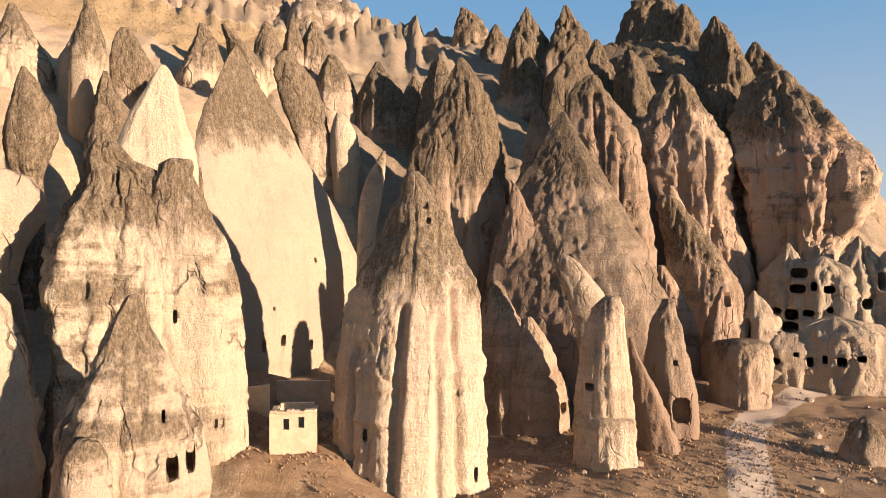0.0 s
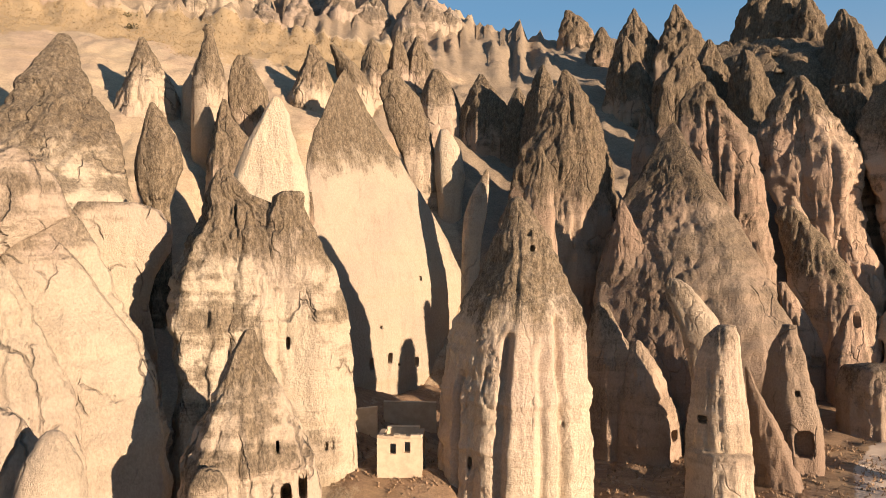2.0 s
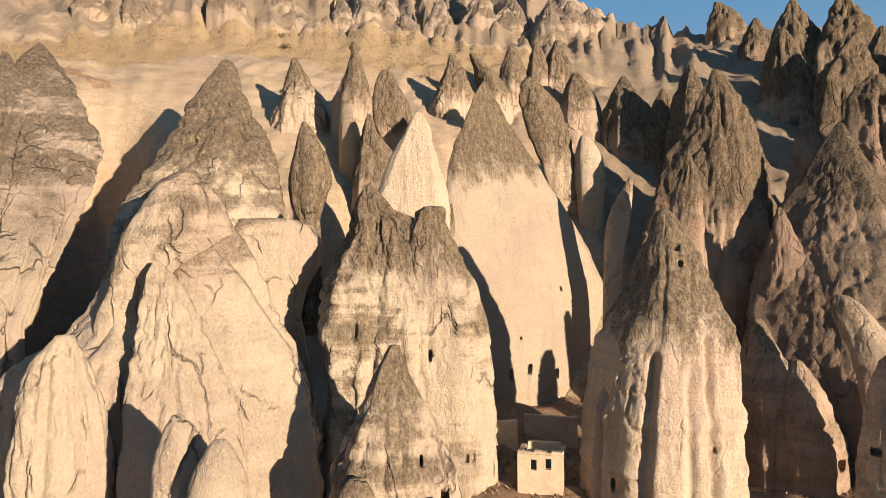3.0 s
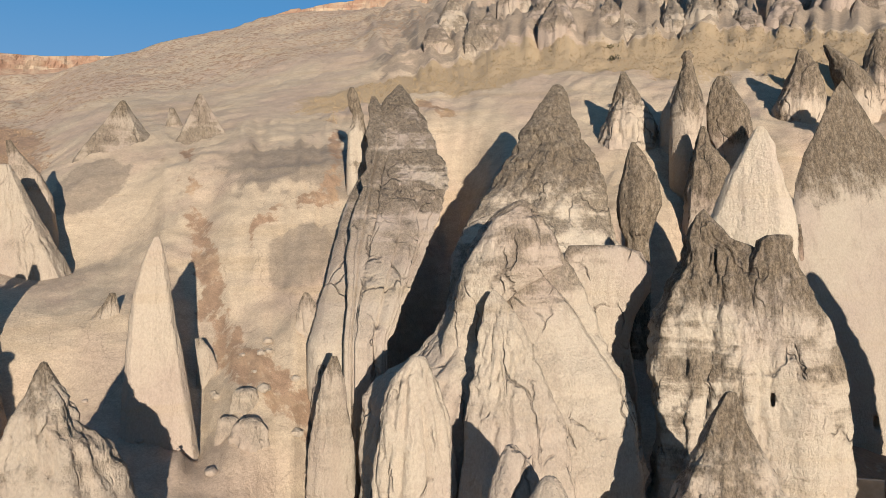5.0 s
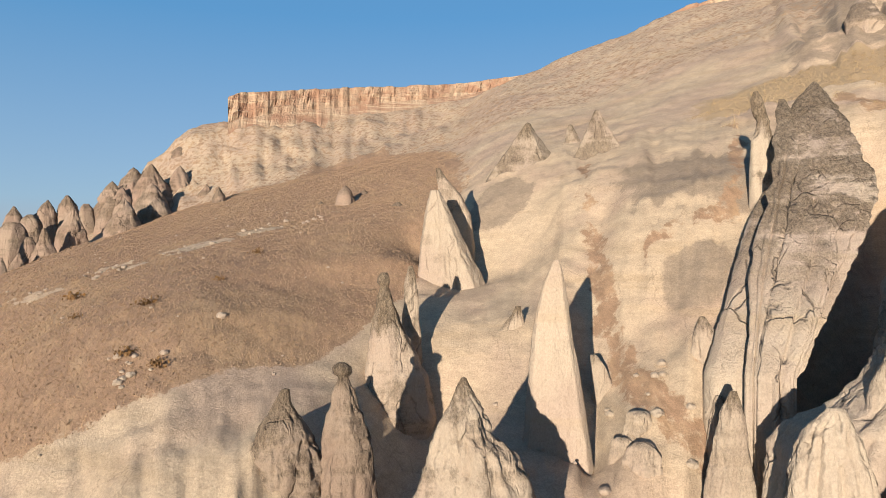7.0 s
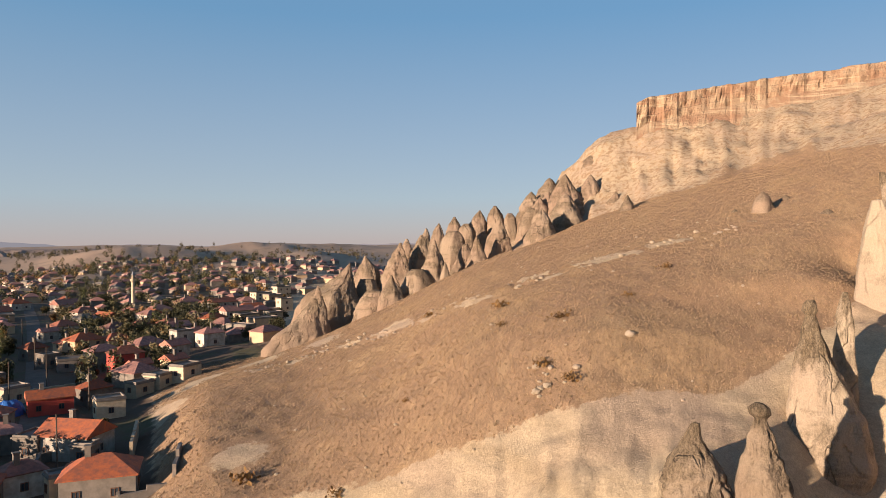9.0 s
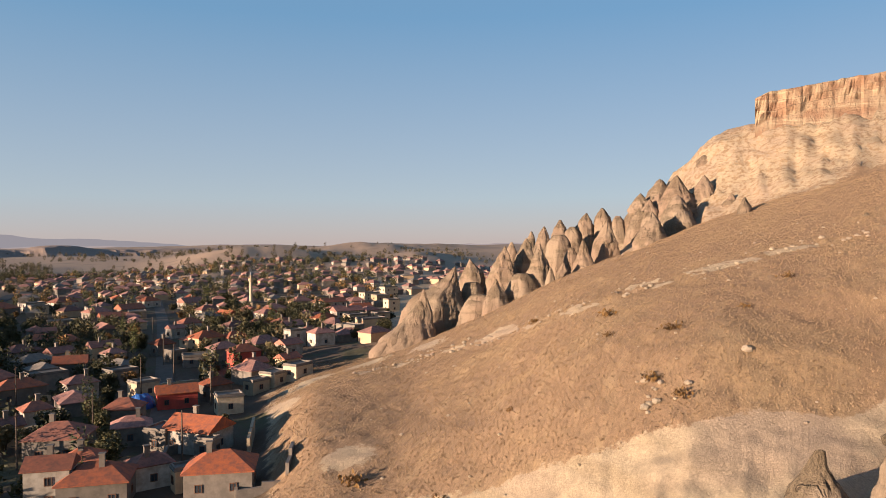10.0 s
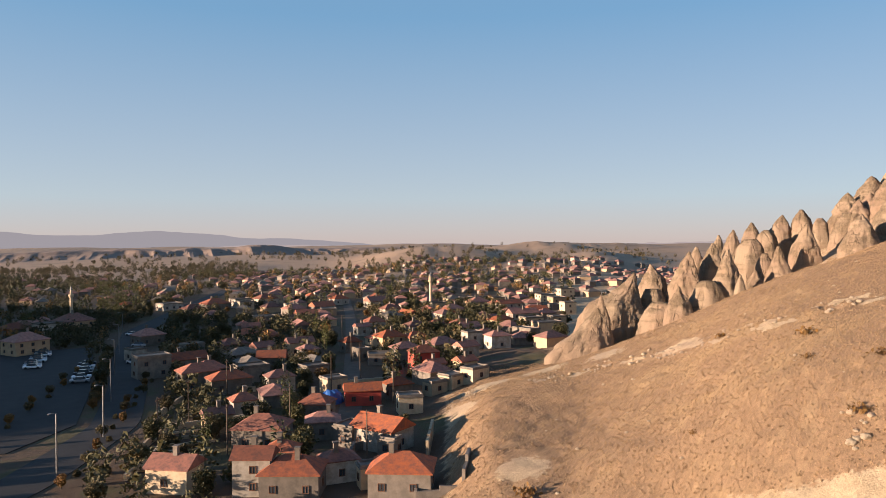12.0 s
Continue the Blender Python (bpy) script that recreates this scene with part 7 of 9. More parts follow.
def cliff(name, label, tops, drop, back=70.0, step_size=0.7):
    """A broken vertical cliff under a flat top, along points (x, y, z, height)."""
    pts = np.array(tops, float)
    seg = np.concatenate([[0], np.cumsum(np.hypot(*np.diff(pts[:, :2], axis=0).T))])
    s = np.arange(0, seg[-1], step_size)
    line = np.stack([np.interp(s, seg, pts[:, c]) for c in range(4)], 1)
    tang = np.gradient(line[:, :2], axis=0)
    tang /= np.linalg.norm(tang, axis=1)[:, None]
    away = line[:, :2] / np.linalg.norm(line[:, :2], axis=1)[:, None]
    cells = np.floor(s / 4.2 + 0.35 * vnoise(np.stack([s * 0.5, 0 * s, 0 * s], 1)))
    jut = hash01(cells, cells * 0 + 3, cells * 0) * 1.3 - 0.65
    lift = hash01(cells, cells * 0 + 8, cells * 0) * 0.45 - 0.2
    prof = ((-4.0, -26.0), (-1.6, -10.0), (-0.45, -4.2), (-0.02, -2.4), (0.0, -1.0), (0.3, -0.7), (0.33, -0.2), (0.6, 0.0), (0.63, 0.4), (0.96, 0.6), (1.0, 0.9))
    rows = []
    for f, off in prof:
        fine = 0.6 * vnoise(np.stack([s * 0.7, np.full_like(s, f * 7), 0 * s], 1))
        o = off + (jut + fine) * (0.4 if f < 0 else 1.0)
        z = line[:, 2] - line[:, 3] * (1 - f) + (lift if f > 0.5 else 0)
        rows.append(np.stack([line[:, 0] + away[:, 0] * o, line[:, 1] + away[:, 1] * o, z], 1))
    for b, dz in ((6, 0.6), (25, 1.2), (back, 0.5)):
        rows.append(np.stack([line[:, 0] + away[:, 0] * b, line[:, 1] + away[:, 1] * b, line[:, 2] + dz * vnoise(np.stack([s * 0.1, np.full_like(s, b), 0 * s], 1))], 1))
    rows.append(rows[-1] - np.array([0, 0, drop]))
    m = len(s)
    verts = np.concatenate(rows)
    faces = [(a * m + k, a * m + k + 1, (a + 1) * m + k + 1, (a + 1) * m + k) for a in range(len(rows) - 1) for k in range(m - 1)]
    faces.append([a * m for a in range(len(rows))])
    faces.append([a * m + m - 1 for a in range(len(rows))][::-1])
    me = mesh_of(name, verts, faces, CLIFF)
    bm = bmesh.new()
    bm.from_mesh(me)
    bmesh.ops.recalc_face_normals(bm, faces=bm.faces[:])
    bm.to_mesh(me)
    bm.free()
    return tagged(new(name, me), label, "cliff")


cliff("mesa_cliff", "orange and cream banded cliff edge of the flat hilltop", ((-198.8, -11.7, 66.2, 7.5), (-199.9, -9.3, 67.9, 7.5), (-206.0, 5.9, 70.6, 6.5), (-211.2, 19.1, 72.8, 6.0), (-215.7, 43.8, 75.7, 5.0), (-218.3, 59.0, 77.3, 4.0), (-214.2, 78.5, 80.6, 3.5), (-207.7, 89.2, 84.0, 3.5), (-195.0, 102.0, 88.3, 4.0), (-181.1, 114.1, 93.6, 5.0), (-163.9, 128.1, 96.0, 6.0), (-151.7, 139.3, 98.5, 6.0), (-102.3, 172.0, 101.1, 6.0)), 30)


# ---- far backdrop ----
# distance haze put in as glow: a black surface emitting one even colour
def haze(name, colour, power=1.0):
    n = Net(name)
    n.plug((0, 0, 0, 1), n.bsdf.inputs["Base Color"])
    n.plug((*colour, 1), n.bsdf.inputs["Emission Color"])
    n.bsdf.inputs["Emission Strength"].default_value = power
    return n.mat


def mountains(name, label, radius, az0, az1, low, high, seed, material, outline=()):
    az = np.radians(np.arange(az0, az1, 0.15))
    top = fbm(np.stack([az * 9, np.full_like(az, seed), 0 * az], 1), 5)
    edge = step(0, 0.06, az - az[0]) * step(0, 0.06, az[-1] - az)
    z = low + (high - low) * np.clip(0.45 + 0.55 * top, 0, 1.2) * edge
    if outline:
        z = np.interp(np.degrees(az), [k[0] for k in outline], [k[1] for k in outline]) + high * top
    m = len(az)
    verts = np.concatenate([np.stack([-np.sin(az) * r, np.cos(az) * r, h], 1) for r, h in ((radius - 60, 0 * az - 60), (radius, z), (radius + 150, z * 0.5), (radius + 200, 0 * az - 60))])
    faces = [(a * m + k, a * m + k + 1, (a + 1) * m + k + 1, (a + 1) * m + k) for a in range(3) for k in range(m - 1)]
    return tagged(new(name, mesh_of(name, verts, faces, material, True)), label, "mountains", kind="structure")


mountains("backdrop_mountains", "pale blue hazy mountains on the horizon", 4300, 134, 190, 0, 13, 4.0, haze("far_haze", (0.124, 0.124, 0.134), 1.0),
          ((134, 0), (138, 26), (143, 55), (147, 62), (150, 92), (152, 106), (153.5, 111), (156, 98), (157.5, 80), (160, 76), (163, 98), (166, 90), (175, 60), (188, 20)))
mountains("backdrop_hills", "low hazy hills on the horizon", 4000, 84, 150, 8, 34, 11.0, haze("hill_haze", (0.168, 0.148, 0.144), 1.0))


# ---- houses ----
def ring_faces(bm, lower, upper):
    n = len(lower)
    for k in range(n):
        bm.faces.new((lower[k], lower[(k + 1) % n], upper[(k + 1) % n], upper[k]))


def hip_roof(w, d, z, rise, over=0.3, gable=False):
    bm = bmesh.new()
    a, b = w / 2 + over, d / 2 + over
    swap = b > a
    if swap:
        a, b = b, a
    run = a - (0.0 if gable else min(b, a * 0.75))
    def co(x, y, h):
        return Vector((y, x, h)) if swap else Vector((x, y, h))
    low = [bm.verts.new(co(x, y, z)) for x, y in ((-a, -b), (a, -b), (a, b), (-a, b))]
    mid = [bm.verts.new(co(x, y, z + 0.14)) for x, y in ((-a, -b), (a, -b), (a, b), (-a, b))]
    r0, r1 = bm.verts.new(co(-run, 0, z + rise)), bm.verts.new(co(run, 0, z + rise))
    ring_faces(bm, low, mid)
    bm.faces.new(low[::-1])
    bm.faces.new((mid[0], mid[1], r1, r0))
    bm.faces.new((mid[2], mid[3], r0, r1))
    bm.faces.new((mid[1], mid[2], r1))
    bm.faces.new((mid[3], mid[0], r0))
    bmesh.ops.recalc_face_normals(bm, faces=bm.faces[:])
    return bm


def window_mesh():
    bm = bmesh.new()
    for x0, x1, z0, z1 in ((-0.55, -0.45, 0, 1.2), (0.45, 0.55, 0, 1.2), (-0.45, 0.45, 1.1, 1.2), (-0.45, 0.45, 0, 0.1), (-0.03, 0.03, 0.1, 1.1)):
        box(bm, x0, x1, -0.06, 0.05, z0, z1)
    me = bpy.data.meshes.new("window_frame")
    bm.to_mesh(me)
    bm.free()
    me.materials.append(WOOD)
    me.transform(Matrix.Diagonal((0.75, 1, 0.8, 1)))
    bm = boxed(-0.45, 0.45, -0.02, 0.0, 0.1, 1.1)
    pane = bpy.data.meshes.new("pane")
    bm.to_mesh(pane)
    bm.free()
    pane.transform(Matrix.Diagonal((0.75, 1, 0.8, 1)))
    pane.materials.append(GLASS)
    return me, pane


WINDOW, PANE = window_mesh()
HOUSES = []
KINDS = {"hip": "hipped red tile roof", "gable": "gabled red tile roof", "flat": "flat roof"}
WALLS = {PLASTER.name: "white plastered", CONCRETE.name: "grey rendered", OCHRE_WALL.name: "ochre plastered", RED_WALL.name: "bright red", STONE.name: "rough stone"}
GLASS_FRAME = PLASTER


def house(x, y, rot, w, d, h, roof, wall, detail=True, group="village houses"):
    rng = random.Random(int(x * 31 + y * 17))
    z = on_ground(x, y)
    kind = "one-storey" if h < 4 else "two-storey"
    ob = thing("house", f"{WALLS[wall.name]} {kind} village house with a {KINDS[roof]}", "house", pose(x, y, z, 0, 0, rot), group)
    HOUSES.append((x, y, max(w, d) * 0.62))
    bm = boxed(-w / 2, w / 2, -d / 2, d / 2, -1.5, h)
    if roof == "gable":
        rise = min(w, d) * 0.24
        for s in (-1, 1):
            if w >= d:
                vs = [bm.verts.new((s * w / 2, -d / 2, h)), bm.verts.new((s * w / 2, d / 2, h)), bm.verts.new((s * w / 2, 0, h + rise))]
            else:
                vs = [bm.verts.new((-w / 2, s * d / 2, h)), bm.verts.new((w / 2, s * d / 2, h)), bm.verts.new((0, s * d / 2, h + rise))]
            bm.faces.new(vs)
    part("wall", bm, wall, ob)
    if roof == "flat":
        bm = boxed(-w / 2 - 0.15, w / 2 + 0.15, -d / 2 - 0.15, d / 2 + 0.15, h, h + 0.22)
        for x0, x1, y0, y1 in ((-w / 2, w / 2, -d / 2, -d / 2 + 0.2), (-w / 2, w / 2, d / 2 - 0.2, d / 2), (-w / 2, -w / 2 + 0.2, -d / 2 + 0.2, d / 2 - 0.2), (w / 2 - 0.2, w / 2, -d / 2 + 0.2, d / 2 - 0.2)):
            box(bm, x0, x1, y0, y1, h + 0.22, h + 0.5)
        part("roof", bm, CONCRETE, ob)
    else:
        top = part("roof", hip_roof(w, d, h, min(w, d) * 0.27 + 0.3, gable=roof == "gable"), TILE_RED, ob)
        if detail:
            cx, cy = rng.uniform(-0.2, 0.2) * w, rng.uniform(-0.15, 0.15) * d
            bm = boxed(cx - 0.3, cx + 0.3, cy - 0.3, cy + 0.3, h + 0.3, h + min(w, d) * 0.27 + 1.2)
            box(bm, cx - 0.38, cx + 0.38, cy - 0.38, cy + 0.38, h + min(w, d) * 0.27 + 1.2, h + min(w, d) * 0.27 + 1.32)
            part("chimney", bm, CONCRETE, top)
    if detail:
        floors = [0.9] if h < 4 else [0.8, h * 0.5 + 0.6]
        for zf in floors:
            for side, length, off in ((0, w, d / 2), (180, w, d / 2), (90, d, w / 2), (270, d, w / 2)):
                count = max(1, int(length / 3.2))
                for k in range(count):
                    u = (k + 0.5) / count * length - length / 2 + rng.uniform(-0.3, 0.3)
                    m = pose(0, 0, 0, 0, 0, side) @ pose(u, -off - 0.03, zf)
                    f = piece("window", WINDOW, ob, m)
                    piece("pane", PANE, f, Matrix())
        m = pose(0, 0, 0, 0, 0, 180) @ pose(rng.uniform(-0.3, 0.3) * w, -d / 2 - 0.04, 0)
        door = part("door", boxed(-0.5, 0.5, -0.04, 0.03, 0, 2.05), WOOD, ob)
        door.matrix_basis = m
    return ob


# ---- trees ----
def tree_variant(name, label, leaf, height, radius, kind, seed):
    rng = random.Random(seed)
    ob = thing(name, label, "tree", pose(0, 0, -400), "village trees")
    bm = bmesh.new()
    trunk_h = height * (0.3 if kind == "round" else 0.2)
    tube(bm, (0, 0, -0.4), (0.1, 0.05, trunk_h), radius * 0.09, radius * 0.06, 7)
    limbs = []
    for k in range(5 if kind == "round" else 3):
        a = k * 2.4 + rng.random()
        end = Vector((math.cos(a) * radius * 0.5, math.sin(a) * radius * 0.5, trunk_h + height * rng.uniform(0.22, 0.42)))
        tube(bm, (0.1, 0.05, trunk_h - 0.15), end, radius * 0.05, radius * 0.02, 5)
        limbs.append(end)
    part("trunk", bm, BARK, ob)
    verts, faces = [], []
    blobs = []
    for k in range(12 if kind == "round" else 7):
        if kind == "round":
            a, q = rng.uniform(0, 6.28), rng.uniform(0.1, 0.65) * radius
            blobs.append((math.cos(a) * q, math.sin(a) * q, height * rng.uniform(0.30, 0.80), radius * rng.uniform(0.42, 0.62)))
        else:
            f = (k + 0.5) / 7
            blobs.append((rng.uniform(-0.2, 0.2), rng.uniform(-0.2, 0.2), height * (0.15 + 0.8 * f), radius * (0.55 + 0.5 * math.sin(f * 2.9))))
    per = 120 if kind == "round" else 64
    for bx, by, bz, br in blobs:
        for k in range(per):
            v = Vector((rng.gauss(0, 1), rng.gauss(0, 1), rng.gauss(0, 1))).normalized() * br * rng.uniform(0.65, 1.08)
            if kind != "round":
                v.z *= 1.5
            c = Vector((bx, by, bz)) + v
            s = rng.uniform(0.14, 0.29) * (radius / 2.6) ** 0.5
            q = Euler((rng.uniform(-1, 1), rng.uniform(-1, 1), rng.uniform(0, 6.28))).to_matrix()
            n = len(verts)
            for u, w, e in ((-1, -0.6, 0), (0.1, -1, 0.35), (1, 0.1, 0), (0.3, 1, 0.3), (-0.8, 0.7, -0.2)):
                verts.append(c + q @ Vector((u * s, w * s, e * s)))
            faces += [(n, n + 1, n + 2), (n, n + 2, n + 3), (n, n + 3, n + 4)]
    crown = new("crown", mesh_of("crown", verts, faces, leaf))
    crown.parent = ob
    return ob


TREES = [tree_variant("tree", "dark green broad-leaved garden tree", LEAF_GREEN, 6.2, 2.9, "round", 1),
         tree_variant("tree", "dark green spreading walnut tree", LEAF_GREEN, 7.0, 3.8, "round", 2),
         tree_variant("tree", "olive green garden tree", LEAF_OLIVE, 5.0, 2.3, "round", 3),
         tree_variant("tree", "rust-coloured autumn fruit tree", LEAF_RUST, 4.6, 2.0, "round", 4),
         tree_variant("poplar_tree", "tall slender poplar turning yellow", LEAF_POPLAR, 12.0, 1.7, "tall", 5),
         tree_variant("bush", "low dark green garden shrub", LEAF_OLIVE, 2.0, 1.3, "round", 6)]


def tree(k, x, y, s, turn):
    return copy_thing(TREES[k], pose(x, y, on_ground(x, y), 0, 0, turn) @ Matrix.Scale(s, 4))


# ---- roads ----
def ribbon(name, label, points, width, lift, material, category="road"):
    pts = np.array(points, float)
    seg = np.concatenate([[0], np.cumsum(np.hypot(*np.diff(pts, axis=0).T))])
    s = np.arange(0, seg[-1], 2.0)
    x, y = np.interp(s, seg, pts[:, 0]), np.interp(s, seg, pts[:, 1])
    for _ in range(6):
        x[1:-1] = (x[:-2] + 2 * x[1:-1] + x[2:]) / 4
        y[1:-1] = (y[:-2] + 2 * y[1:-1] + y[2:]) / 4
    tx, ty = np.gradient(x), np.gradient(y)
    ln = np.hypot(tx, ty)
    verts, faces = [], []
    offs = (-0.5, -0.25, 0, 0.25, 0.5)
    for o in offs:
        px, py = x - ty / ln * o * width, y + tx / ln * o * width
        verts.append(np.stack([px, py, ground_height(px, py) + lift], 1))
    n = len(s)
    for o in (-0.5, 0.5):
        px, py = x - ty / ln * o * width, y + tx / ln * o * width
        verts.append(np.stack([px, py, ground_height(px, py) - 0.5], 1))
    for a in range(4):
        faces += [(a * n + k, (a + 1) * n + k, (a + 1) * n + k + 1, a * n + k + 1) for k in range(n - 1)]
    faces += [(5 * n + k, k, k + 1, 5 * n + k + 1) for k in range(n - 1)]
    faces += [(4 * n + k, 6 * n + k, 6 * n + k + 1, 4 * n + k + 1) for k in range(n - 1)]
    return tagged(new(name, mesh_of(name, np.concatenate(verts), faces, material)), label, category, kind="structure")


MAIN_ROAD = ((60, -60), (10, -78), (-31, -99), (-54, -122), (-70, -152), (-87, -189), (-116, -247), (-178, -323), (-260, -420))
ribbon("road_main", "grey asphalt main road through the village", MAIN_ROAD, 8.0, 0.10, ASPHALT)
STREET = ((-70, -80), (-84, -96), (-97, -110), (-150, -170), (-200, -228), (-260, -300))
ribbon("road_street", "narrow grey village street", STREET, 4.2, 0.08, DIRT)

# ---- the village ----
house(-74.4, -77.6, 98, 7.6, 5.7, 3.2, "gable", PLASTER)
house(-72.4, -82.3, 101, 3.6, 4.3, 3.0, "flat", CONCRETE)
house(-63.1, -92.0, 126, 7.5, 6.0, 3.2, "hip", CONCRETE)
house(-79.2, -99.2, 121, 5.3, 4.8, 3.0, "hip", CONCRETE)
house(-72.4, -89.1, 141, 5.2, 4.1, 2.8, "hip", CONCRETE)
house(-92.6, -102.0, 143, 6.8, 4.1, 2.8, "gable", RED_WALL)
house(-100.3, -100.2, 163, 4.6, 4.2, 3.0, "hip", CONCRETE)
house(-93.2, -90.0, 144, 4.4, 3.5, 3.0, "flat", STONE)
house(-50.4, -75.1, 131, 4.6, 3.7, 4.5, "gable", PLASTER)
house(-57.7, -79.6, 129, 4.0, 3.6, 3.0, "hip", CONCRETE)
house(-53.2, -71.1, 131, 7.1, 5.7, 3.0, "hip", CONCRETE)
house(-62.0, -61.1, 127, 7.5, 6.0, 3.0, "hip", CONCRETE)
house(-44.8, -84.2, 122, 5.5, 4.4, 3.0, "gable", STONE)
house(-89.0, -123.7, 160, 5.4, 4.3, 3.4, "hip", PLASTER)
house(-82.3, -132.3, 164, 8.3, 5.0, 3.0, "hip", CONCRETE)
house(-79.6, -140.1, 166, 7.7, 5.4, 4.0, "hip", CONCRETE)
house(-80.1, -161.7, 170, 7.6, 5.3, 5.0, "flat", CONCRETE)
house(-92.1, -138.7, 164, 7.0, 4.9, 3.5, "flat", CONCRETE)
house(-89.8, -163.3, 169, 8.9, 5.3, 3.0, "gable", CONCRETE)
house(-86.0, -146.4, 168, 6.9, 5.6, 3.0, "hip", CONCRETE)
house(-96.0, -114.7, 168, 4.6, 3.7, 3.0, "flat", STONE)
house(-103.0, -130.1, 170, 5.7, 4.5, 3.0, "flat", CONCRETE)
house(-127.8, -141.1, 166, 3.9, 3.9, 3.0, "flat", CONCRETE)
house(-135.6, -154.6, 167, 5.1, 4.6, 3.0, "hip", CONCRETE)
house(-118.7, -152.4, 170, 4.5, 4.1, 3.0, "hip", PLASTER)
house(-113.8, -166.0, 174, 5.5, 4.4, 3.0, "gable", PLASTER)
house(-111.3, -177.4, 176, 7.9, 5.5, 3.0, "hip", CONCRETE)
house(-103.8, -185.7, 179, 5.8, 4.1, 3.0, "flat", CONCRETE)
house(-105.9, -215.9, 182, 8.2, 6.6, 3.0, "hip", CONCRETE)
house(-89.2, -189.0, 183, 4.3, 4.3, 3.0, "flat", PLASTER)
house(-74.0, -225.0, 190, 9.7, 7.8, 4.0, "hip", OCHRE_WALL)
house(-103.9, -268.2, 187, 11.8, 9.4, 4.0, "hip", OCHRE_WALL)
house(-94.5, -265.7, 188, 7.7, 6.2, 4.0, "flat", PLASTER)
house(-84.5, -267.4, 190, 8.6, 6.9, 3.0, "hip", CONCRETE)
house(-126.9, -117.7, 151, 6.5, 5.2, 4.5, "hip", RED_WALL)
house(-121.7, -109.3, 160, 4.0, 3.2, 3.0, "gable", CONCRETE)
house(-145.5, -148.5, 164, 7.8, 6.2, 4.0, "hip", OCHRE_WALL)
house(-151.3, -143.7, 162, 6.4, 5.1, 3.5, "hip", OCHRE_WALL)
house(-172.3, -183.8, 165, 7.2, 5.8, 3.4, "hip", PLASTER)
house(-161.9, -178.8, 166, 4.6, 3.7, 3.0, "gable", PLASTER)
house(-173.8, -165.1, 162, 6.9, 5.5, 3.2, "hip", PLASTER)
house(-183.3, -164.1, 160, 6.1, 4.9, 3.0, "hip", OCHRE_WALL)
house(-188.5, -157.5, 158, 6.1, 4.9, 3.0, "hip", CONCRETE)
house(-142.1, -116.8, 167, 5.3, 4.2, 3.0, "gable", PLASTER)
house(-124.7, -102.8, 168, 4.4, 3.5, 3.0, "gable", OCHRE_WALL)
house(-158.1, -118.7, 155, 6.0, 4.8, 3.6, "hip", PLASTER)
house(-157.3, -127.2, 157, 4.7, 4.2, 5.0, "flat", PLASTER)
house(-170.9, -132.7, 156, 5.3, 4.3, 3.4, "hip", OCHRE_WALL)
house(-181.5, -148.0, 157, 6.1, 4.9, 3.0, "gable", PLASTER)
house(-217.8, -151.8, 153, 10.9, 5.5, 4.0, "gable", PLASTER)
house(-252.6, -183.5, 154, 10.7, 5.4, 4.0, "gable", PLASTER)
house(-250.2, -167.2, 152, 8.3, 5.0, 3.0, "gable", PLASTER)
house(-203.8, -138.5, 152, 6.8, 5.4, 4.0, "flat", STONE)
house(-215.4, -135.5, 150, 5.2, 4.7, 4.0, "flat", STONE)
house(-258.1, -156.9, 149, 5.4, 4.9, 5.0, "flat", STONE)
house(-287.7, -181.0, 150, 7.0, 6.3, 5.0, "flat", OCHRE_WALL)
house(-310.7, -202.3, 151, 8.7, 6.9, 4.0, "flat", STONE)
house(-331.5, -203.3, 150, 8.0, 6.4, 5.0, "flat", STONE)
house(-265.7, -211.4, 156, 9.3, 7.4, 3.0, "hip", OCHRE_WALL)
house(-282.6, -212.2, 155, 7.3, 5.8, 4.0, "flat", OCHRE_WALL)
house(-229.2, -196.1, 159, 8.3, 6.6, 3.0, "hip", OCHRE_WALL)
house(-212.8, -217.1, 164, 7.5, 6.0, 3.0, "hip", PLASTER)
house(-236.2, -250.7, 165, 9.4, 7.6, 3.0, "gable", PLASTER)
house(-235.0, -276.5, 168, 8.0, 6.4, 3.0, "hip", PLASTER)
house(-202.8, -250.2, 169, 9.7, 6.8, 3.0, "gable", CONCRETE)
house(-187.6, -250.6, 171, 8.6, 6.9, 3.0, "hip", CONCRETE)
house(-212.7, -307.7, 173, 10.3, 8.2, 3.0, "hip", PLASTER)
house(-195.5, -304.1, 175, 8.4, 6.8, 4.0, "flat", PLASTER)
house(-180.5, -302.0, 177, 12.0, 8.4, 3.0, "hip", CONCRETE)
house(-160.1, -286.2, 179, 8.1, 6.5, 3.0, "hip", CONCRETE)
house(-167.0, -319.3, 180, 9.9, 7.9, 3.0, "flat", PLASTER)
house(-111.8, -95.7, 179, 4.4, 4.0, 2.6, "flat", STONE)
house(-115.5, -92.6, 177, 5.1, 3.5, 2.6, "flat", STONE)
house(-71.7, -73.2, 106, 2.8, 2.2, 2.5, "flat", CONCRETE)
house(-107.3, -96.4, 170, 4.0, 3.2, 2.5, "flat", STONE)
house(-60.1, -70.8, 154, 4.4, 3.5, 2.8, "hip", PLASTER)
house(-63.6, -105.7, 163, 4.4, 3.5, 2.8, "gable", OCHRE_WALL)
house(-72.7, -112.2, 161, 4.2, 3.8, 2.8, "hip", PLASTER)
house(-60.7, -65.5, 151, 2.9, 2.3, 2.6, "flat", OCHRE_WALL)

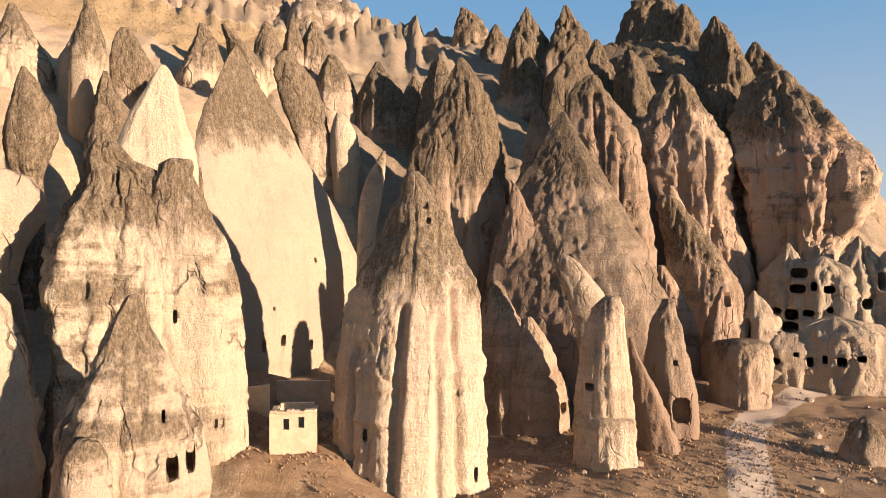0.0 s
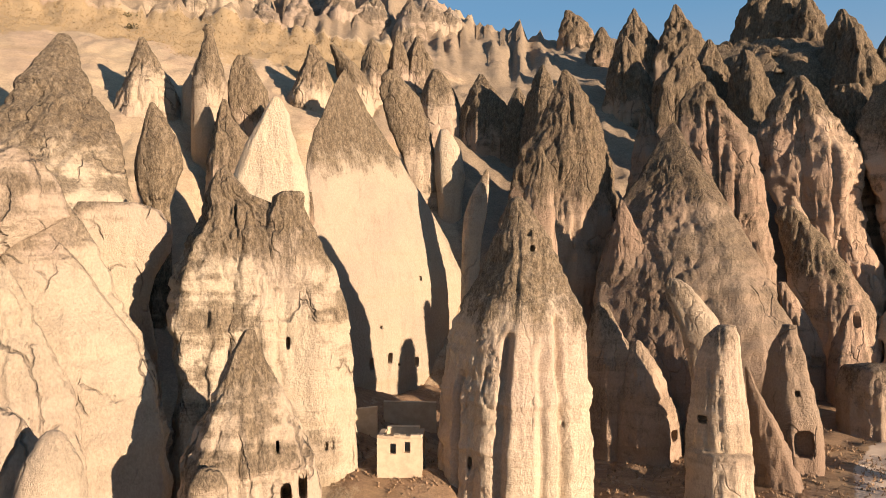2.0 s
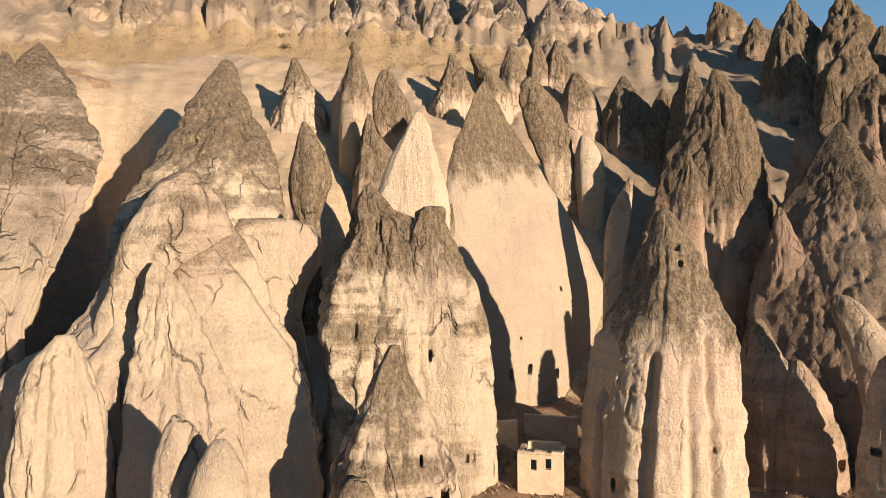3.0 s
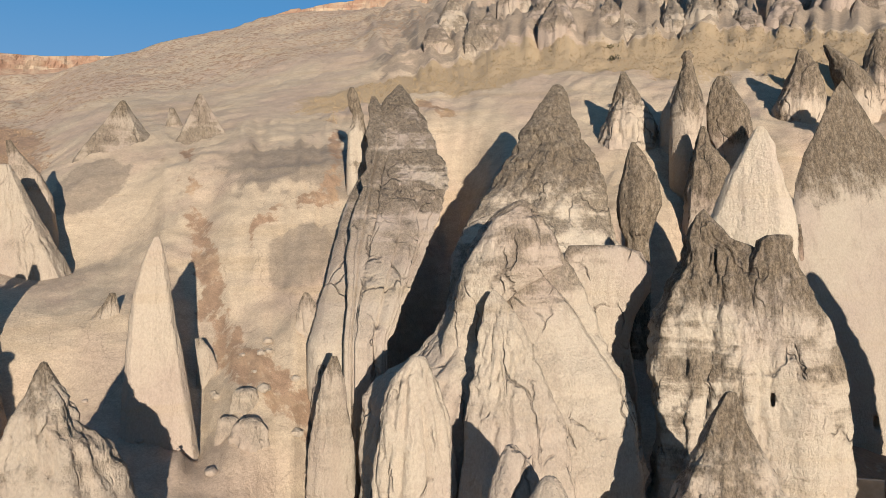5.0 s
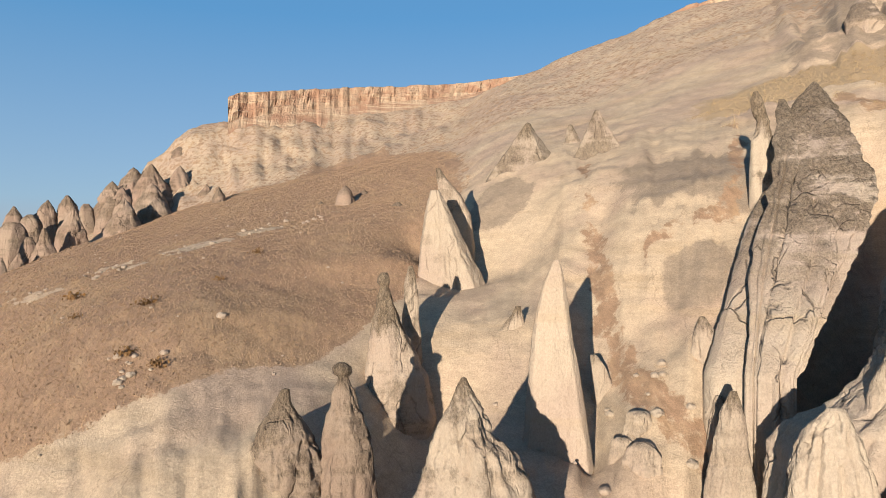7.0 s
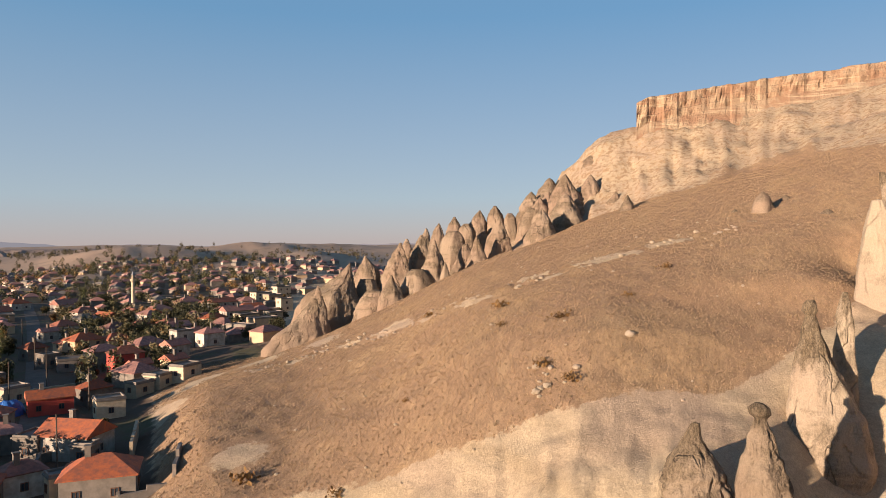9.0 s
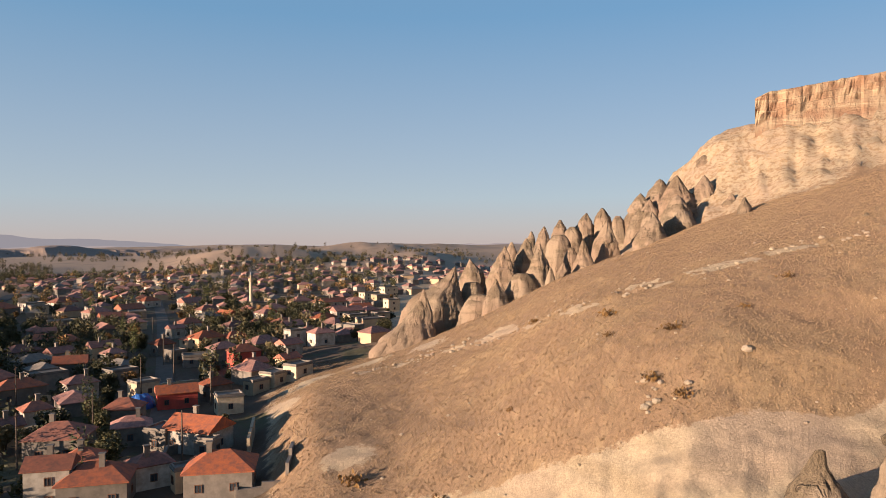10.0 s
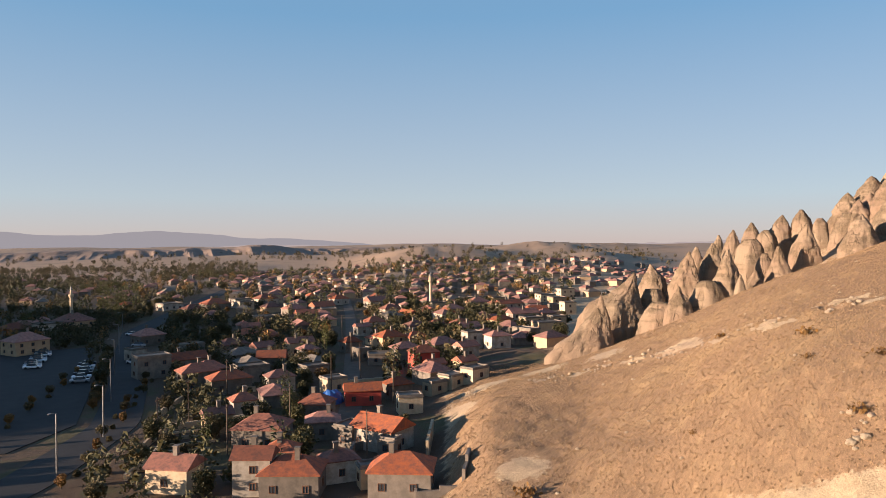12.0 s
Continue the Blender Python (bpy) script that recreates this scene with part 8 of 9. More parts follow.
# ---- village furniture ----
def slab(name, label, corners, lift, material, category):
    bm = bmesh.new()
    top = [bm.verts.new((x, y, on_ground(x, y) + lift)) for x, y in corners]
    low = [bm.verts.new((v.co.x, v.co.y, v.co.z - 0.6)) for v in top]
    ring_faces(bm, low, top)
    bm.faces.new(top)
    bmesh.ops.recalc_face_normals(bm, faces=bm.faces[:])
    me = bpy.data.meshes.new(name)
    bm.to_mesh(me)
    bm.free()
    me.materials.append(material)
    return tagged(new(name, me), label, category, kind="structure")


CAR_PARK = ((-36, -118), (-50, -128), (-62, -152), (-78, -190), (-92, -222), (-64, -232), (-20, -190), (-10, -140))
slab("pavement_car_park", "grey asphalt car park beside the road", CAR_PARK, 0.14, ASPHALT, "car park")


def car(x, y, rot, paint):
    ob = thing("car", "parked " + paint.name.split("_")[-1] + " car on grey asphalt", "car", pose(x, y, on_ground(x, y) + 0.14, 0, 0, rot), "parked cars")
    part("body", boxed(-0.85, 0.85, -2.1, 2.1, 0.28, 0.85, bevel=0.12), paint, ob)
    bm = boxed(-0.75, 0.75, -1.3, 1.2, 0.85, 1.42)
    for v in bm.verts:
        if v.co.z > 1.2:
            v.co.x *= 0.82
            v.co.y *= 0.62
    part("cabin", bm, GLASS, ob, "dark glass cabin")
    for sx in (-0.8, 0.8):
        for sy in (-1.35, 1.35):
            part("wheel", tube(bmesh.new(), (sx - 0.1, sy, 0.3), (sx + 0.1, sy, 0.3), 0.32, 0.32, 12), RUBBER, ob)
    return ob


for k in range(9):
    car(-66 - 1.5 * k + 0.4 * (k % 3), -196 - 3.1 * k, 62, PAINTS[k % 3])
for k in range(6):
    car(-66 - 2.2 * k, -167 - 4.6 * k, 65, PAINTS[(k * 2 + 1) % 3])
car(-86, -183, 24, PAINTS[0])
car(-101, -212, 24, PAINTS[1])
car(-112, -240, 26, PAINTS[0])


def minaret(x, y, h, r):
    z = on_ground(x, y)
    ob = thing("minaret", "slender pale stone minaret with a pointed roof", "minaret", pose(x, y, z))
    part("shaft", tube(bmesh.new(), (0, 0, -1), (0, 0, h * 0.74), r, r * 0.85, 16), STONE, ob)
    bm = tube(bmesh.new(), (0, 0, h * 0.72), (0, 0, h * 0.76), r * 0.9, r * 1.5, 16)
    tube(bm, (0, 0, h * 0.76), (0, 0, h * 0.80), r * 1.5, r * 1.5, 16)
    part("balcony", bm, STONE, ob)
    part("upper_shaft", tube(bmesh.new(), (0, 0, h * 0.8), (0, 0, h * 0.9), r * 0.7, r * 0.65, 16), STONE, ob)
    part("spire", tube(bmesh.new(), (0, 0, h * 0.9), (0, 0, h), r * 0.8, 0.05, 16), METAL, ob, "grey metal conical roof")


minaret(-243, -221, 17.5, 0.75)
minaret(-107, -278, 16.0, 0.6)


def pole(x, y, h, lamp=False, rot=0):
    ob = thing("street_lamp" if lamp else "utility_pole", "tall grey street lamp beside the road" if lamp else "weathered wooden utility pole with a cross-arm",
               "lamp" if lamp else "pole", pose(x, y, on_ground(x, y), 0, 0, rot), "lamps along the road" if lamp else "village poles")
    part("post", tube(bmesh.new(), (0, 0, -0.5), (0, 0, h), 0.13, 0.08, 8), METAL if lamp else BARK, ob)
    if lamp:
        part("arm", tube(bmesh.new(), (0, 0, h - 0.05), (1.4, 0, h + 0.25), 0.05, 0.04, 6), METAL, ob)
        part("head", boxed(1.2, 1.9, -0.12, 0.12, h + 0.18, h + 0.32, bevel=0.03), METAL, ob)
    else:
        part("cross_arm", boxed(-0.9, 0.9, -0.06, 0.06, h - 0.5, h - 0.36), WOOD, ob)


for x, y, rot in ((-49.5, -116, 30), (-37, -101, 40), (-62, -142, 20), (-76, -172, 15), (-91, -203, 15), (-107, -236, 15)):
    pole(x, y, 8.5, True, rot)
for x, y, h in ((-70.8, -95.6, 8), (-67.1, -73, 7.5), (-57, -92, 7.5), (-94, -113, 8), (-110, -122, 8), (-124, -141, 8), (-96, -97, 7.5), (-150, -175, 8), (-62, -112, 8), (-78, -126, 8), (-54, -107, 7)):
    pole(x, y, h, False, 45)


def tarp(x, y):
    rng = random.Random(3)
    bm = bmesh.new()
    bmesh.ops.create_uvsphere(bm, u_segments=18, v_segments=10, radius=1)
    for v in bm.verts:
        k = 1 + 0.12 * math.sin(v.co.x * 7 + v.co.y * 5) + rng.uniform(-0.05, 0.05)
        v.co = Vector((v.co.x * 2.6 * k, v.co.y * 2.0 * k, max(v.co.z, -0.1) * 2.6 * k))
    me = bpy.data.meshes.new("hay_stack")
    bm.to_mesh(me)
    bm.free()
    me.materials.append(BLUE_TARP)
    ob = tagged(new("tarpaulin_heap", me), "heap under a bright blue tarpaulin in a yard", "tarpaulin")
    ob.location = (x, y, on_ground(x, y))


tarp(-89, -107)


def garden_wall(points, h, material, label):
    """A low wall of rough stones along points."""
    pts = np.array(points, float)
    bm = bmesh.new()
    for (ax, ay), (bx, by) in zip(pts[:-1], pts[1:]):
        n = max(1, int(math.hypot(bx - ax, by - ay) / 2.5))
        for k in range(n):
            x0, y0 = ax + (bx - ax) * k / n, ay + (by - ay) * k / n
            x1, y1 = ax + (bx - ax) * (k + 1) / n, ay + (by - ay) * (k + 1) / n
            z = min(on_ground(x0, y0), on_ground(x1, y1))
            d = Vector((x1 - x0, y1 - y0, 0)).normalized()
            s = Vector((-d.y, d.x, 0)) * 0.2
            a, b = Vector((x0, y0, z - 0.6)), Vector((x1, y1, z - 0.6))
            low = [bm.verts.new(c) for c in (a - s, b - s, b + s, a + s)]
            top = [bm.verts.new(c + Vector((0, 0, h + 0.6 + 0.12 * math.sin(k * 2.3 + c.x)))) for c in (a - s, b - s, b + s, a + s)]
            ring_faces(bm, low, top)
            bm.faces.new(top)
    bmesh.ops.recalc_face_normals(bm, faces=bm.faces[:])
    me = bpy.data.meshes.new("garden_wall")
    bm.to_mesh(me)
    bm.free()
    me.materials.append(material)
    tagged(new("garden_wall", me), label, "wall", "garden walls")


GW = "low rough stone garden wall"
garden_wall(((-46, -100), (-58, -112), (-70, -108), (-62, -92)), 1.1, STONE, GW)
garden_wall(((-42, -92), (-54, -104)), 0.9, STONE, GW)
garden_wall(((-60, -70), (-70, -79), (-80, -77)), 1.4, CONCRETE, "grey rendered yard wall beside the lane")
garden_wall(((-70, -57), (-64, -53), (-60, -57), (-66, -62)), 1.3, CONCRETE, "grey block wall round an empty yard")
garden_wall(((-74, -68), (-79, -72), (-84, -76)), 2.6, STONE, "ruined stone house wall at the slope's foot")
garden_wall(((-100, -118), (-112, -112), (-120, -124)), 1.4, STONE, GW)
garden_wall(((-60, -120), (-75, -135), (-86, -128)), 1.2, STONE, GW)
for k in range(7):
    garden_wall(((-44 - 2.6 * k, -95 - 3.0 * k), (-52 - 2.6 * k, -91 - 3.0 * k)), 0.35, STONE, "low terrace wall in a garden plot")


# ---- the stone hut between the cones ----
def hut(x, y, z, rot):
    ob = thing("stone_hut", "small roofless hut of cut tuff blocks with two windows", "hut", pose(x, y, z, 0, 0, rot))
    w, d, h, t = 2.9, 3.2, 2.55, 0.35
    # front wall with two openings, in pieces round them
    bm = bmesh.new()
    for x0, x1, z0, z1 in ((-w / 2, -0.62, -3, h), (-0.22, 0.32, -3, h), (0.72, w / 2, -3, h), (-0.62, -0.22, -3, 1.5), (-0.62, -0.22, 2.2, h), (0.32, 0.72, -3, 1.6), (0.32, 0.72, 2.3, h)):
        box(bm, x0, x1, -d / 2, -d / 2 + t, z0, z1)
    part("front_wall", bm, STONE, ob)
    bm = bmesh.new()
    for y0, y1, z0, z1 in ((-d / 2 + t, -0.2, -3, h), (0.7, d / 2, -3, h - 0.3), (-0.2, 0.7, 2.0, h)):
        box(bm, -w / 2, -w / 2 + t, y0, y1, z0, z1)
    part("side_wall", bm, STONE, ob)
    part("side_wall", boxed(w / 2 - t, w / 2, -d / 2 + t, d / 2, -3, h - 0.2), STONE, ob)
    part("rear_wall", boxed(-w / 2 + t, w / 2 - t, d / 2 - t, d / 2, -3, h), STONE, ob)
    part("door", boxed(-w / 2 + 0.1, -w / 2 + 0.18, -0.2, 0.7, 0, 2.0), WOOD, ob, "brown wooden door")
    rng = random.Random(9)
    me = bpy.data.meshes.new("coping_stone")
    b = boxed(-0.2, 0.2, -0.2, 0.2, 0, 0.2, bevel=0.03)
    b.to_mesh(me)
    b.free()
    me.materials.append(STONE)
    for k in range(8):
        piece("coping_stone", me, ob, pose(-w / 2 + 0.2 + k * 0.36, -d / 2 + 0.18, h + rng.uniform(-0.08, 0.03), 0, 0, rng.uniform(-8, 8)))


hut(-9.65, 46.3, 6.75, 6)
garden_wall(((-13.9, 49.6), (-12.2, 49.9)), 2.2, STONE, "ruined wall of cut tuff beside the hut")
garden_wall(((-15.4, 47.0), (-13.6, 47.6)), 1.3, STONE, "low ruined wall of cut tuff blocks")
garden_wall(((-12.5, 53.2), (-8.5, 53.8)), 2.4, STONE, "terrace wall behind the stone hut")


# ---- flat-topped hills across the plain ----
def mesa_hill(name, label, az, radius, half, height, deep):
    u = np.linspace(-1, 1, 260)
    rows = []
    x0, y0 = -math.sin(radians(az)) * radius, math.cos(radians(az)) * radius
    tx, ty = math.cos(radians(az)), math.sin(radians(az))
    edge = np.clip((1 - np.abs(u)) * 2.5, 0, 1) ** 0.8 * (1 + 0.18 * fbm(np.stack([u * 5, 0 * u, 0 * u + az], 1), 3))
    for off, f in ((-1.9, 0.0), (-1.5, 0.12), (-1.15, 0.26), (-0.85, 0.42), (-0.62, 0.58), (-0.5, 0.72), (-0.42, 0.9), (-0.34, 0.97), (0.0, 1.0), (0.5, 1.0), (1.0, 0.0)):
        gully = ridged(np.stack([u * half / 45, np.full_like(u, off * 1.2), 0 * u + az], 1), 3)
        z = height * (f * edge + (0.07 * gully * (1 - f) * f * 4 if off < 0 else 0)) - 6
        o = off * deep * (1 + 0.06 * gully) + 0.15 * deep * fbm(np.stack([u * 4, 0 * u, 0 * u + az], 1), 3) if off < 0 else np.full_like(u, off * deep)
        rows.append(np.stack([x0 + tx * u * half + o * x0 / radius, y0 + ty * u * half + o * y0 / radius, z], 1))
    m = len(u)
    faces = [(a * m + k, (a + 1) * m + k, (a + 1) * m + k + 1, a * m + k + 1) for a in range(len(rows) - 1) for k in range(m - 1)]
    me = mesh_of(name, np.concatenate(rows), faces, FAR_EARTH)
    return tagged(new(name, me), label, "hill", kind="structure")


def make_far_earth():
    n = Net("far_earth")
    col = n.mix(n.noise(0.02, 5, 0.7), (0.31, 0.215, 0.16), (0.21, 0.15, 0.115))
    return n.finish(col, 0.95, n.noise(0.05, 5, 0.7), 0.6, 3.0)


FAR_EARTH = make_far_earth()
mesa_hill("backdrop_mesa", "long flat-topped brown hill across the plain", 152, 1500, 430, 27, 170)
mesa_hill("backdrop_mesa", "low flat-topped brown hill across the plain", 139, 1900, 420, 20, 170)

# ---- trees and further houses over the village ----
def near_line(x, y, line, reach):
    for (ax, ay), (bx, by) in zip(line[:-1], line[1:]):
        t = max(0, min(1, ((x - ax) * (bx - ax) + (y - ay) * (by - ay)) / ((bx - ax) ** 2 + (by - ay) ** 2)))
        if math.hypot(x - ax - t * (bx - ax), y - ay - t * (by - ay)) < reach:
            return True
    return False


def open_ground(x, y):
    """Places kept free of trees: the car park and the foot of the grassy flank."""
    inside = False
    for (ax, ay), (bx, by) in zip(CAR_PARK, CAR_PARK[1:] + CAR_PARK[:1]):
        if (ay > y) != (by > y) and x < (bx - ax) * (y - ay) / (by - ay) + ax:
            inside = not inside
    az, dist = math.degrees(math.atan2(-x, y)) % 360, math.hypot(x, y)
    return inside or az < 133.5 and dist < 150 or az < 130 and dist < 200


FAR = []


def scatter_village():
    rng = random.Random(42)
    made = 0
    while made < 440:
        az, r = radians(rng.uniform(112, 162)), rng.uniform(0.0, 1.0) ** 0.85 * 640 + 118
        x, y = -math.sin(az) * r, math.cos(az) * r
        if az < radians(122) and r < 380 or az < radians(129) and r < 190:
            continue
        if az > radians(150) and r < 250:
            continue
        if near_line(x, y, MAIN_ROAD, 10) or near_line(x, y, STREET, 6) or any(math.hypot(x - a, y - b) < c + 4.2 for a, b, c in HOUSES):
            continue
        if math.degrees(az) > 148 and rng.random() < 0.75:
            continue
        if r > 400 or len(HOUSES) > 295:
            FAR.append((x, y, rng.uniform(4.6, 8.5), rng.uniform(4.2, 6.5), rng.uniform(1.9, 3.2), 155 + rng.choice((0, 90)) + rng.uniform(-20, 20)))
            HOUSES.append((x, y, 5.0))
            made += 1
            continue
        house(x, y, 155 + rng.choice((0, 90)) + rng.uniform(-20, 20), rng.uniform(4.6, 8.8), rng.uniform(4.2, 6.5), rng.choice((2.1, 2.3, 2.5, 2.7, 3.6)), rng.choice(("hip", "hip", "gable", "flat")),
              rng.choice((PLASTER, CONCRETE, CONCRETE, CONCRETE, OCHRE_WALL, STONE)), detail=r < 230)
        made += 1
    made = 0
    while made < 290:
        az, r = radians(rng.uniform(121, 166)), rng.uniform(0, 1) ** 0.8 * 300 + 88
        x, y = -math.sin(az) * r, math.cos(az) * r
        deg = math.degrees(az)
        if open_ground(x, y):
            continue
        if near_line(x, y, MAIN_ROAD, 8) or near_line(x, y, STREET, 4.5) or any(math.hypot(x - a, y - b) < c + 1.5 for a, b, c in HOUSES):
            continue
        k = rng.choices((0, 1, 2, 3, 4, 5), (5, 3, 4, 2, 1.2, 3))[0]
        tree(k, x, y, rng.uniform(0.4, 0.85), rng.uniform(0, 360))
        made += 1


scatter_village()


def far_houses():
    """The small houses at the back of the village, joined."""
    bm = bmesh.new()
    rng = random.Random(8)
    for x, y, w, d, h, rot in FAR:
        m = pose(x, y, on_ground(x, y), 0, 0, rot)
        wall = rng.choice((1, 2, 2, 2, 2, 3))
        old = len(bm.faces)
        b = boxed(-w / 2, w / 2, -d / 2, d / 2, -1.0, h)
        r = hip_roof(w, d, h, d * 0.3)
        for src, slot in ((b, wall), (r, 0 if rng.random() < 0.75 else 2)):
            for f in src.faces:
                nf = bm.faces.new([bm.verts.new(m @ v.co) for v in f.verts])
                nf.material_index = slot
            src.free()
    me = bpy.data.meshes.new("far_houses")
    bm.to_mesh(me)
    bm.free()
    for mat in (TILE_RED, PLASTER, CONCRETE, OCHRE_WALL):
        me.materials.append(mat)
    tagged(new("far_houses", me), "small tile-roofed houses at the back of the village", "houses", kind="stuff")


far_houses()
for k in range(26):   # rough hedges along both sides of the main road
    u = k / 25
    for side in (-1, 1):
        tree((5, 2, 5, 3)[(k + side) % 4], -28 - 58 * u + side * (7.5 + (k % 3)), -99 - 88 * u - side * 3.5, 0.4 + 0.07 * ((k * 5) % 5), 40 * k)
for k in range(22):   # a row between the road and the car park
    u = k / 21
    tree((3, 2, 5, 0)[k % 4], -57 - 31 * u, -138 - 66 * u + (k % 2), 0.5 + 0.2 * ((k * 7) % 5) / 5, 40 * k)
for k in range(9):   # a clump at the near corner of the car park
    tree((0, 2, 5)[k % 3], -17 - 2.4 * (k % 3), -112 - 4.5 * (k // 3), 0.5 + 0.1 * (k % 3), 50 * k)
for x, y, k, size in ((-128, -300, 4, 1.3), (-133, -306, 4, 1.2), (-139, -312, 4, 1.35), (-145, -318, 4, 1.2), (-152, -322, 4, 1.1), (-87, -262, 4, 0.8), (-85, -260, 4, 0.7)):
    tree(k, x, y, size, 30 * x)
for k in range(12):
    tree((5, 2, 5)[k % 3], -44 - 2.2 * (k % 6), -90 - 5 * (k // 6) - 1.7 * (k % 6), 0.35 + 0.08 * (k % 4), 50 * k)


def woods(name, label, count, az0, az1, r0, r1, leaf, seed):
    """Far crowns, each a loose cluster of leaf clumps."""
    rng = np.random.default_rng(seed)
    az, r = np.radians(rng.uniform(az0, az1, count)), np.sqrt(rng.uniform(r0 ** 2, r1 ** 2, count))
    x, y = -np.sin(az) * r, np.cos(az) * r
    q = np.stack([x, y, 0 * x], 1)
    keep = fbm(q * 0.012 + seed, 3) > -0.25
    keep &= np.array([not open_ground(a, b) for a, b in zip(x, y)])
    for line in (MAIN_ROAD, STREET):
        keep &= np.array([not near_line(a, b, line, 8) for a, b in zip(x, y)])
    hs = np.array(HOUSES)
    keep &= np.array([np.min(np.hypot(hs[:, 0] - a, hs[:, 1] - b) - hs[:, 2]) > 0.5 for a, b in zip(x, y)])
    x, y = x[keep], y[keep]
    z = ground_height(x, y)
    n = len(x)
    size = rng.uniform(0.8, 1.8, n) * (1 + 0.0006 * np.hypot(x, y))
    tall = rng.uniform(1.0, 1.7, n)
    tris = []
    for k in range(110):
        v = rng.normal(size=(n, 3))
        v /= np.linalg.norm(v, axis=1)[:, None]
        c = np.stack([x, y, z + size * tall], 1) + v * (size * rng.uniform(0.5, 1.0, n))[:, None] * np.stack([0 * tall + 1, 0 * tall + 1, tall], 1)
        e = rng.normal(size=(n, 3, 3)) * (size * 0.175)[:, None, None]
        tris.append(c[:, None, :] + e)
    return tagged(new(name, tri_mesh(name, np.concatenate(tris), leaf)), label, "trees", kind="stuff")


woods("orchard_trees", "dark green orchard and garden trees across the village", 2600, 121, 168, 300, 760, LEAF_GREEN, 3)
woods("orchard_trees", "olive green trees along gardens beyond the village", 700, 118, 168, 300, 900, LEAF_OLIVE, 4)
woods("autumn_trees", "rust and yellow autumn trees between the houses", 420, 122, 166, 180, 700, LEAF_RUST, 5)
woods("garden_trees", "olive garden trees packed between the nearer houses", 600, 127, 162, 110, 330, LEAF_OLIVE, 9)
woods("dense_wood", "dense brown-green trees on the plain beside the road", 1500, 146, 176, 290, 1000, LEAF_OLIVE, 6)
woods("far_trees", "distant dark trees scattered over the plain", 900, 112, 172, 800, 1500, LEAF_OLIVE, 8)
woods("garden_trees", "garden trees packed between the nearer houses", 1300, 126, 162, 120, 330, LEAF_GREEN, 7)
woods("roadside_shrubs", "dark rough shrubs beside the road and car park", 90, 138, 166, 84, 150, LEAF_GREEN, 12)
for ob in TREES:
    for part_ in list(ob.children_recursive):
        bpy.data.objects.remove(part_)
    bpy.data.objects.remove(ob)

# ---- dry grass, stones and shrubs on the slopes ----
def grass(name, label, count, az0, az1, r0, r1, low, high, seed, floor=0.5, blade=DRY):
    rng = np.random.default_rng(seed)
    az, r = np.radians(rng.uniform(az0, az1, count)), np.sqrt(rng.uniform(r0 ** 2, r1 ** 2, count))
    x, y = -np.sin(az) * r, np.cos(az) * r
    p = np.stack([x, y, 0 * x], 1)
    keep = (covers(x, y)[0] + 0.25 * fbm(p * 0.35, 3) + 0.25 * fbm(p * 0.06, 2)) > floor
    x, y = x[keep], y[keep]
    z = ground_height(x, y)
    n = len(x)
    tris = []
    for k in range(4):
        a = rng.uniform(0, 6.28, n)
        s = rng.uniform(low, high, n)
        o = np.stack([np.cos(a), np.sin(a), 0 * a], 1)
        side = np.stack([-np.sin(a), np.cos(a), 0 * a], 1)
        root = np.stack([x, y, z - 0.04], 1) + o * (s * 0.15)[:, None]
        tip = root + o * (s * rng.uniform(0.2, 0.7, n))[:, None] + np.array([0, 0, 1.0]) * s[:, None]
        tris.append(np.stack([root - side * (s * 0.35)[:, None], root + side * (s * 0.35)[:, None], tip], 1))
    return tagged(new(name, tri_mesh(name, np.concatenate(tris), blade)), label, "grass", kind="stuff")


grass("dry_grass", "tufts of dry ochre steppe grass on the slope", 95000, 74, 131, 52, 165, 0.08, 0.22, 1, 0.52)
grass("dry_grass", "short dry grass on the valley floor", 16000, -40, 20, 34, 88, 0.10, 0.26, 2, 0.62)
grass("dry_grass", "dry yellow grass on the terrace over the cones", 36000, 6, 64, 90, 124, 0.09, 0.2, 3, 0.55, DRY_PALE)


def stone_mesh(seed, flat=0.7):
    rng = random.Random(seed)
    bm = bmesh.new()
    bmesh.ops.create_icosphere(bm, subdivisions=2, radius=1)
    for v in bm.verts:
        v.co *= 1 + 0.28 * noise.noise(v.co * 1.4 + Vector((seed, 0, 0))) + rng.uniform(-0.06, 0.06)
        v.co.z *= flat
    me = bpy.data.meshes.new("stone")
    bm.to_mesh(me)
    bm.free()
    me.materials.append(ROCK)
    return me


STONES = [stone_mesh(k) for k in range(4)]


def stone(x, y, s, k, label="pale tuff stone lying on the dry slope"):
    ob = tagged(new("stone", STONES[k % 4]), label, "stone", "stones on the slope")
    ob.matrix_world = pose(x, y, on_ground(x, y) + s * 0.25, 0, 0, 73 * k) @ Matrix.Scale(s, 4)
    ob.color = (1.5, 0.05, 0.1, 0.72)


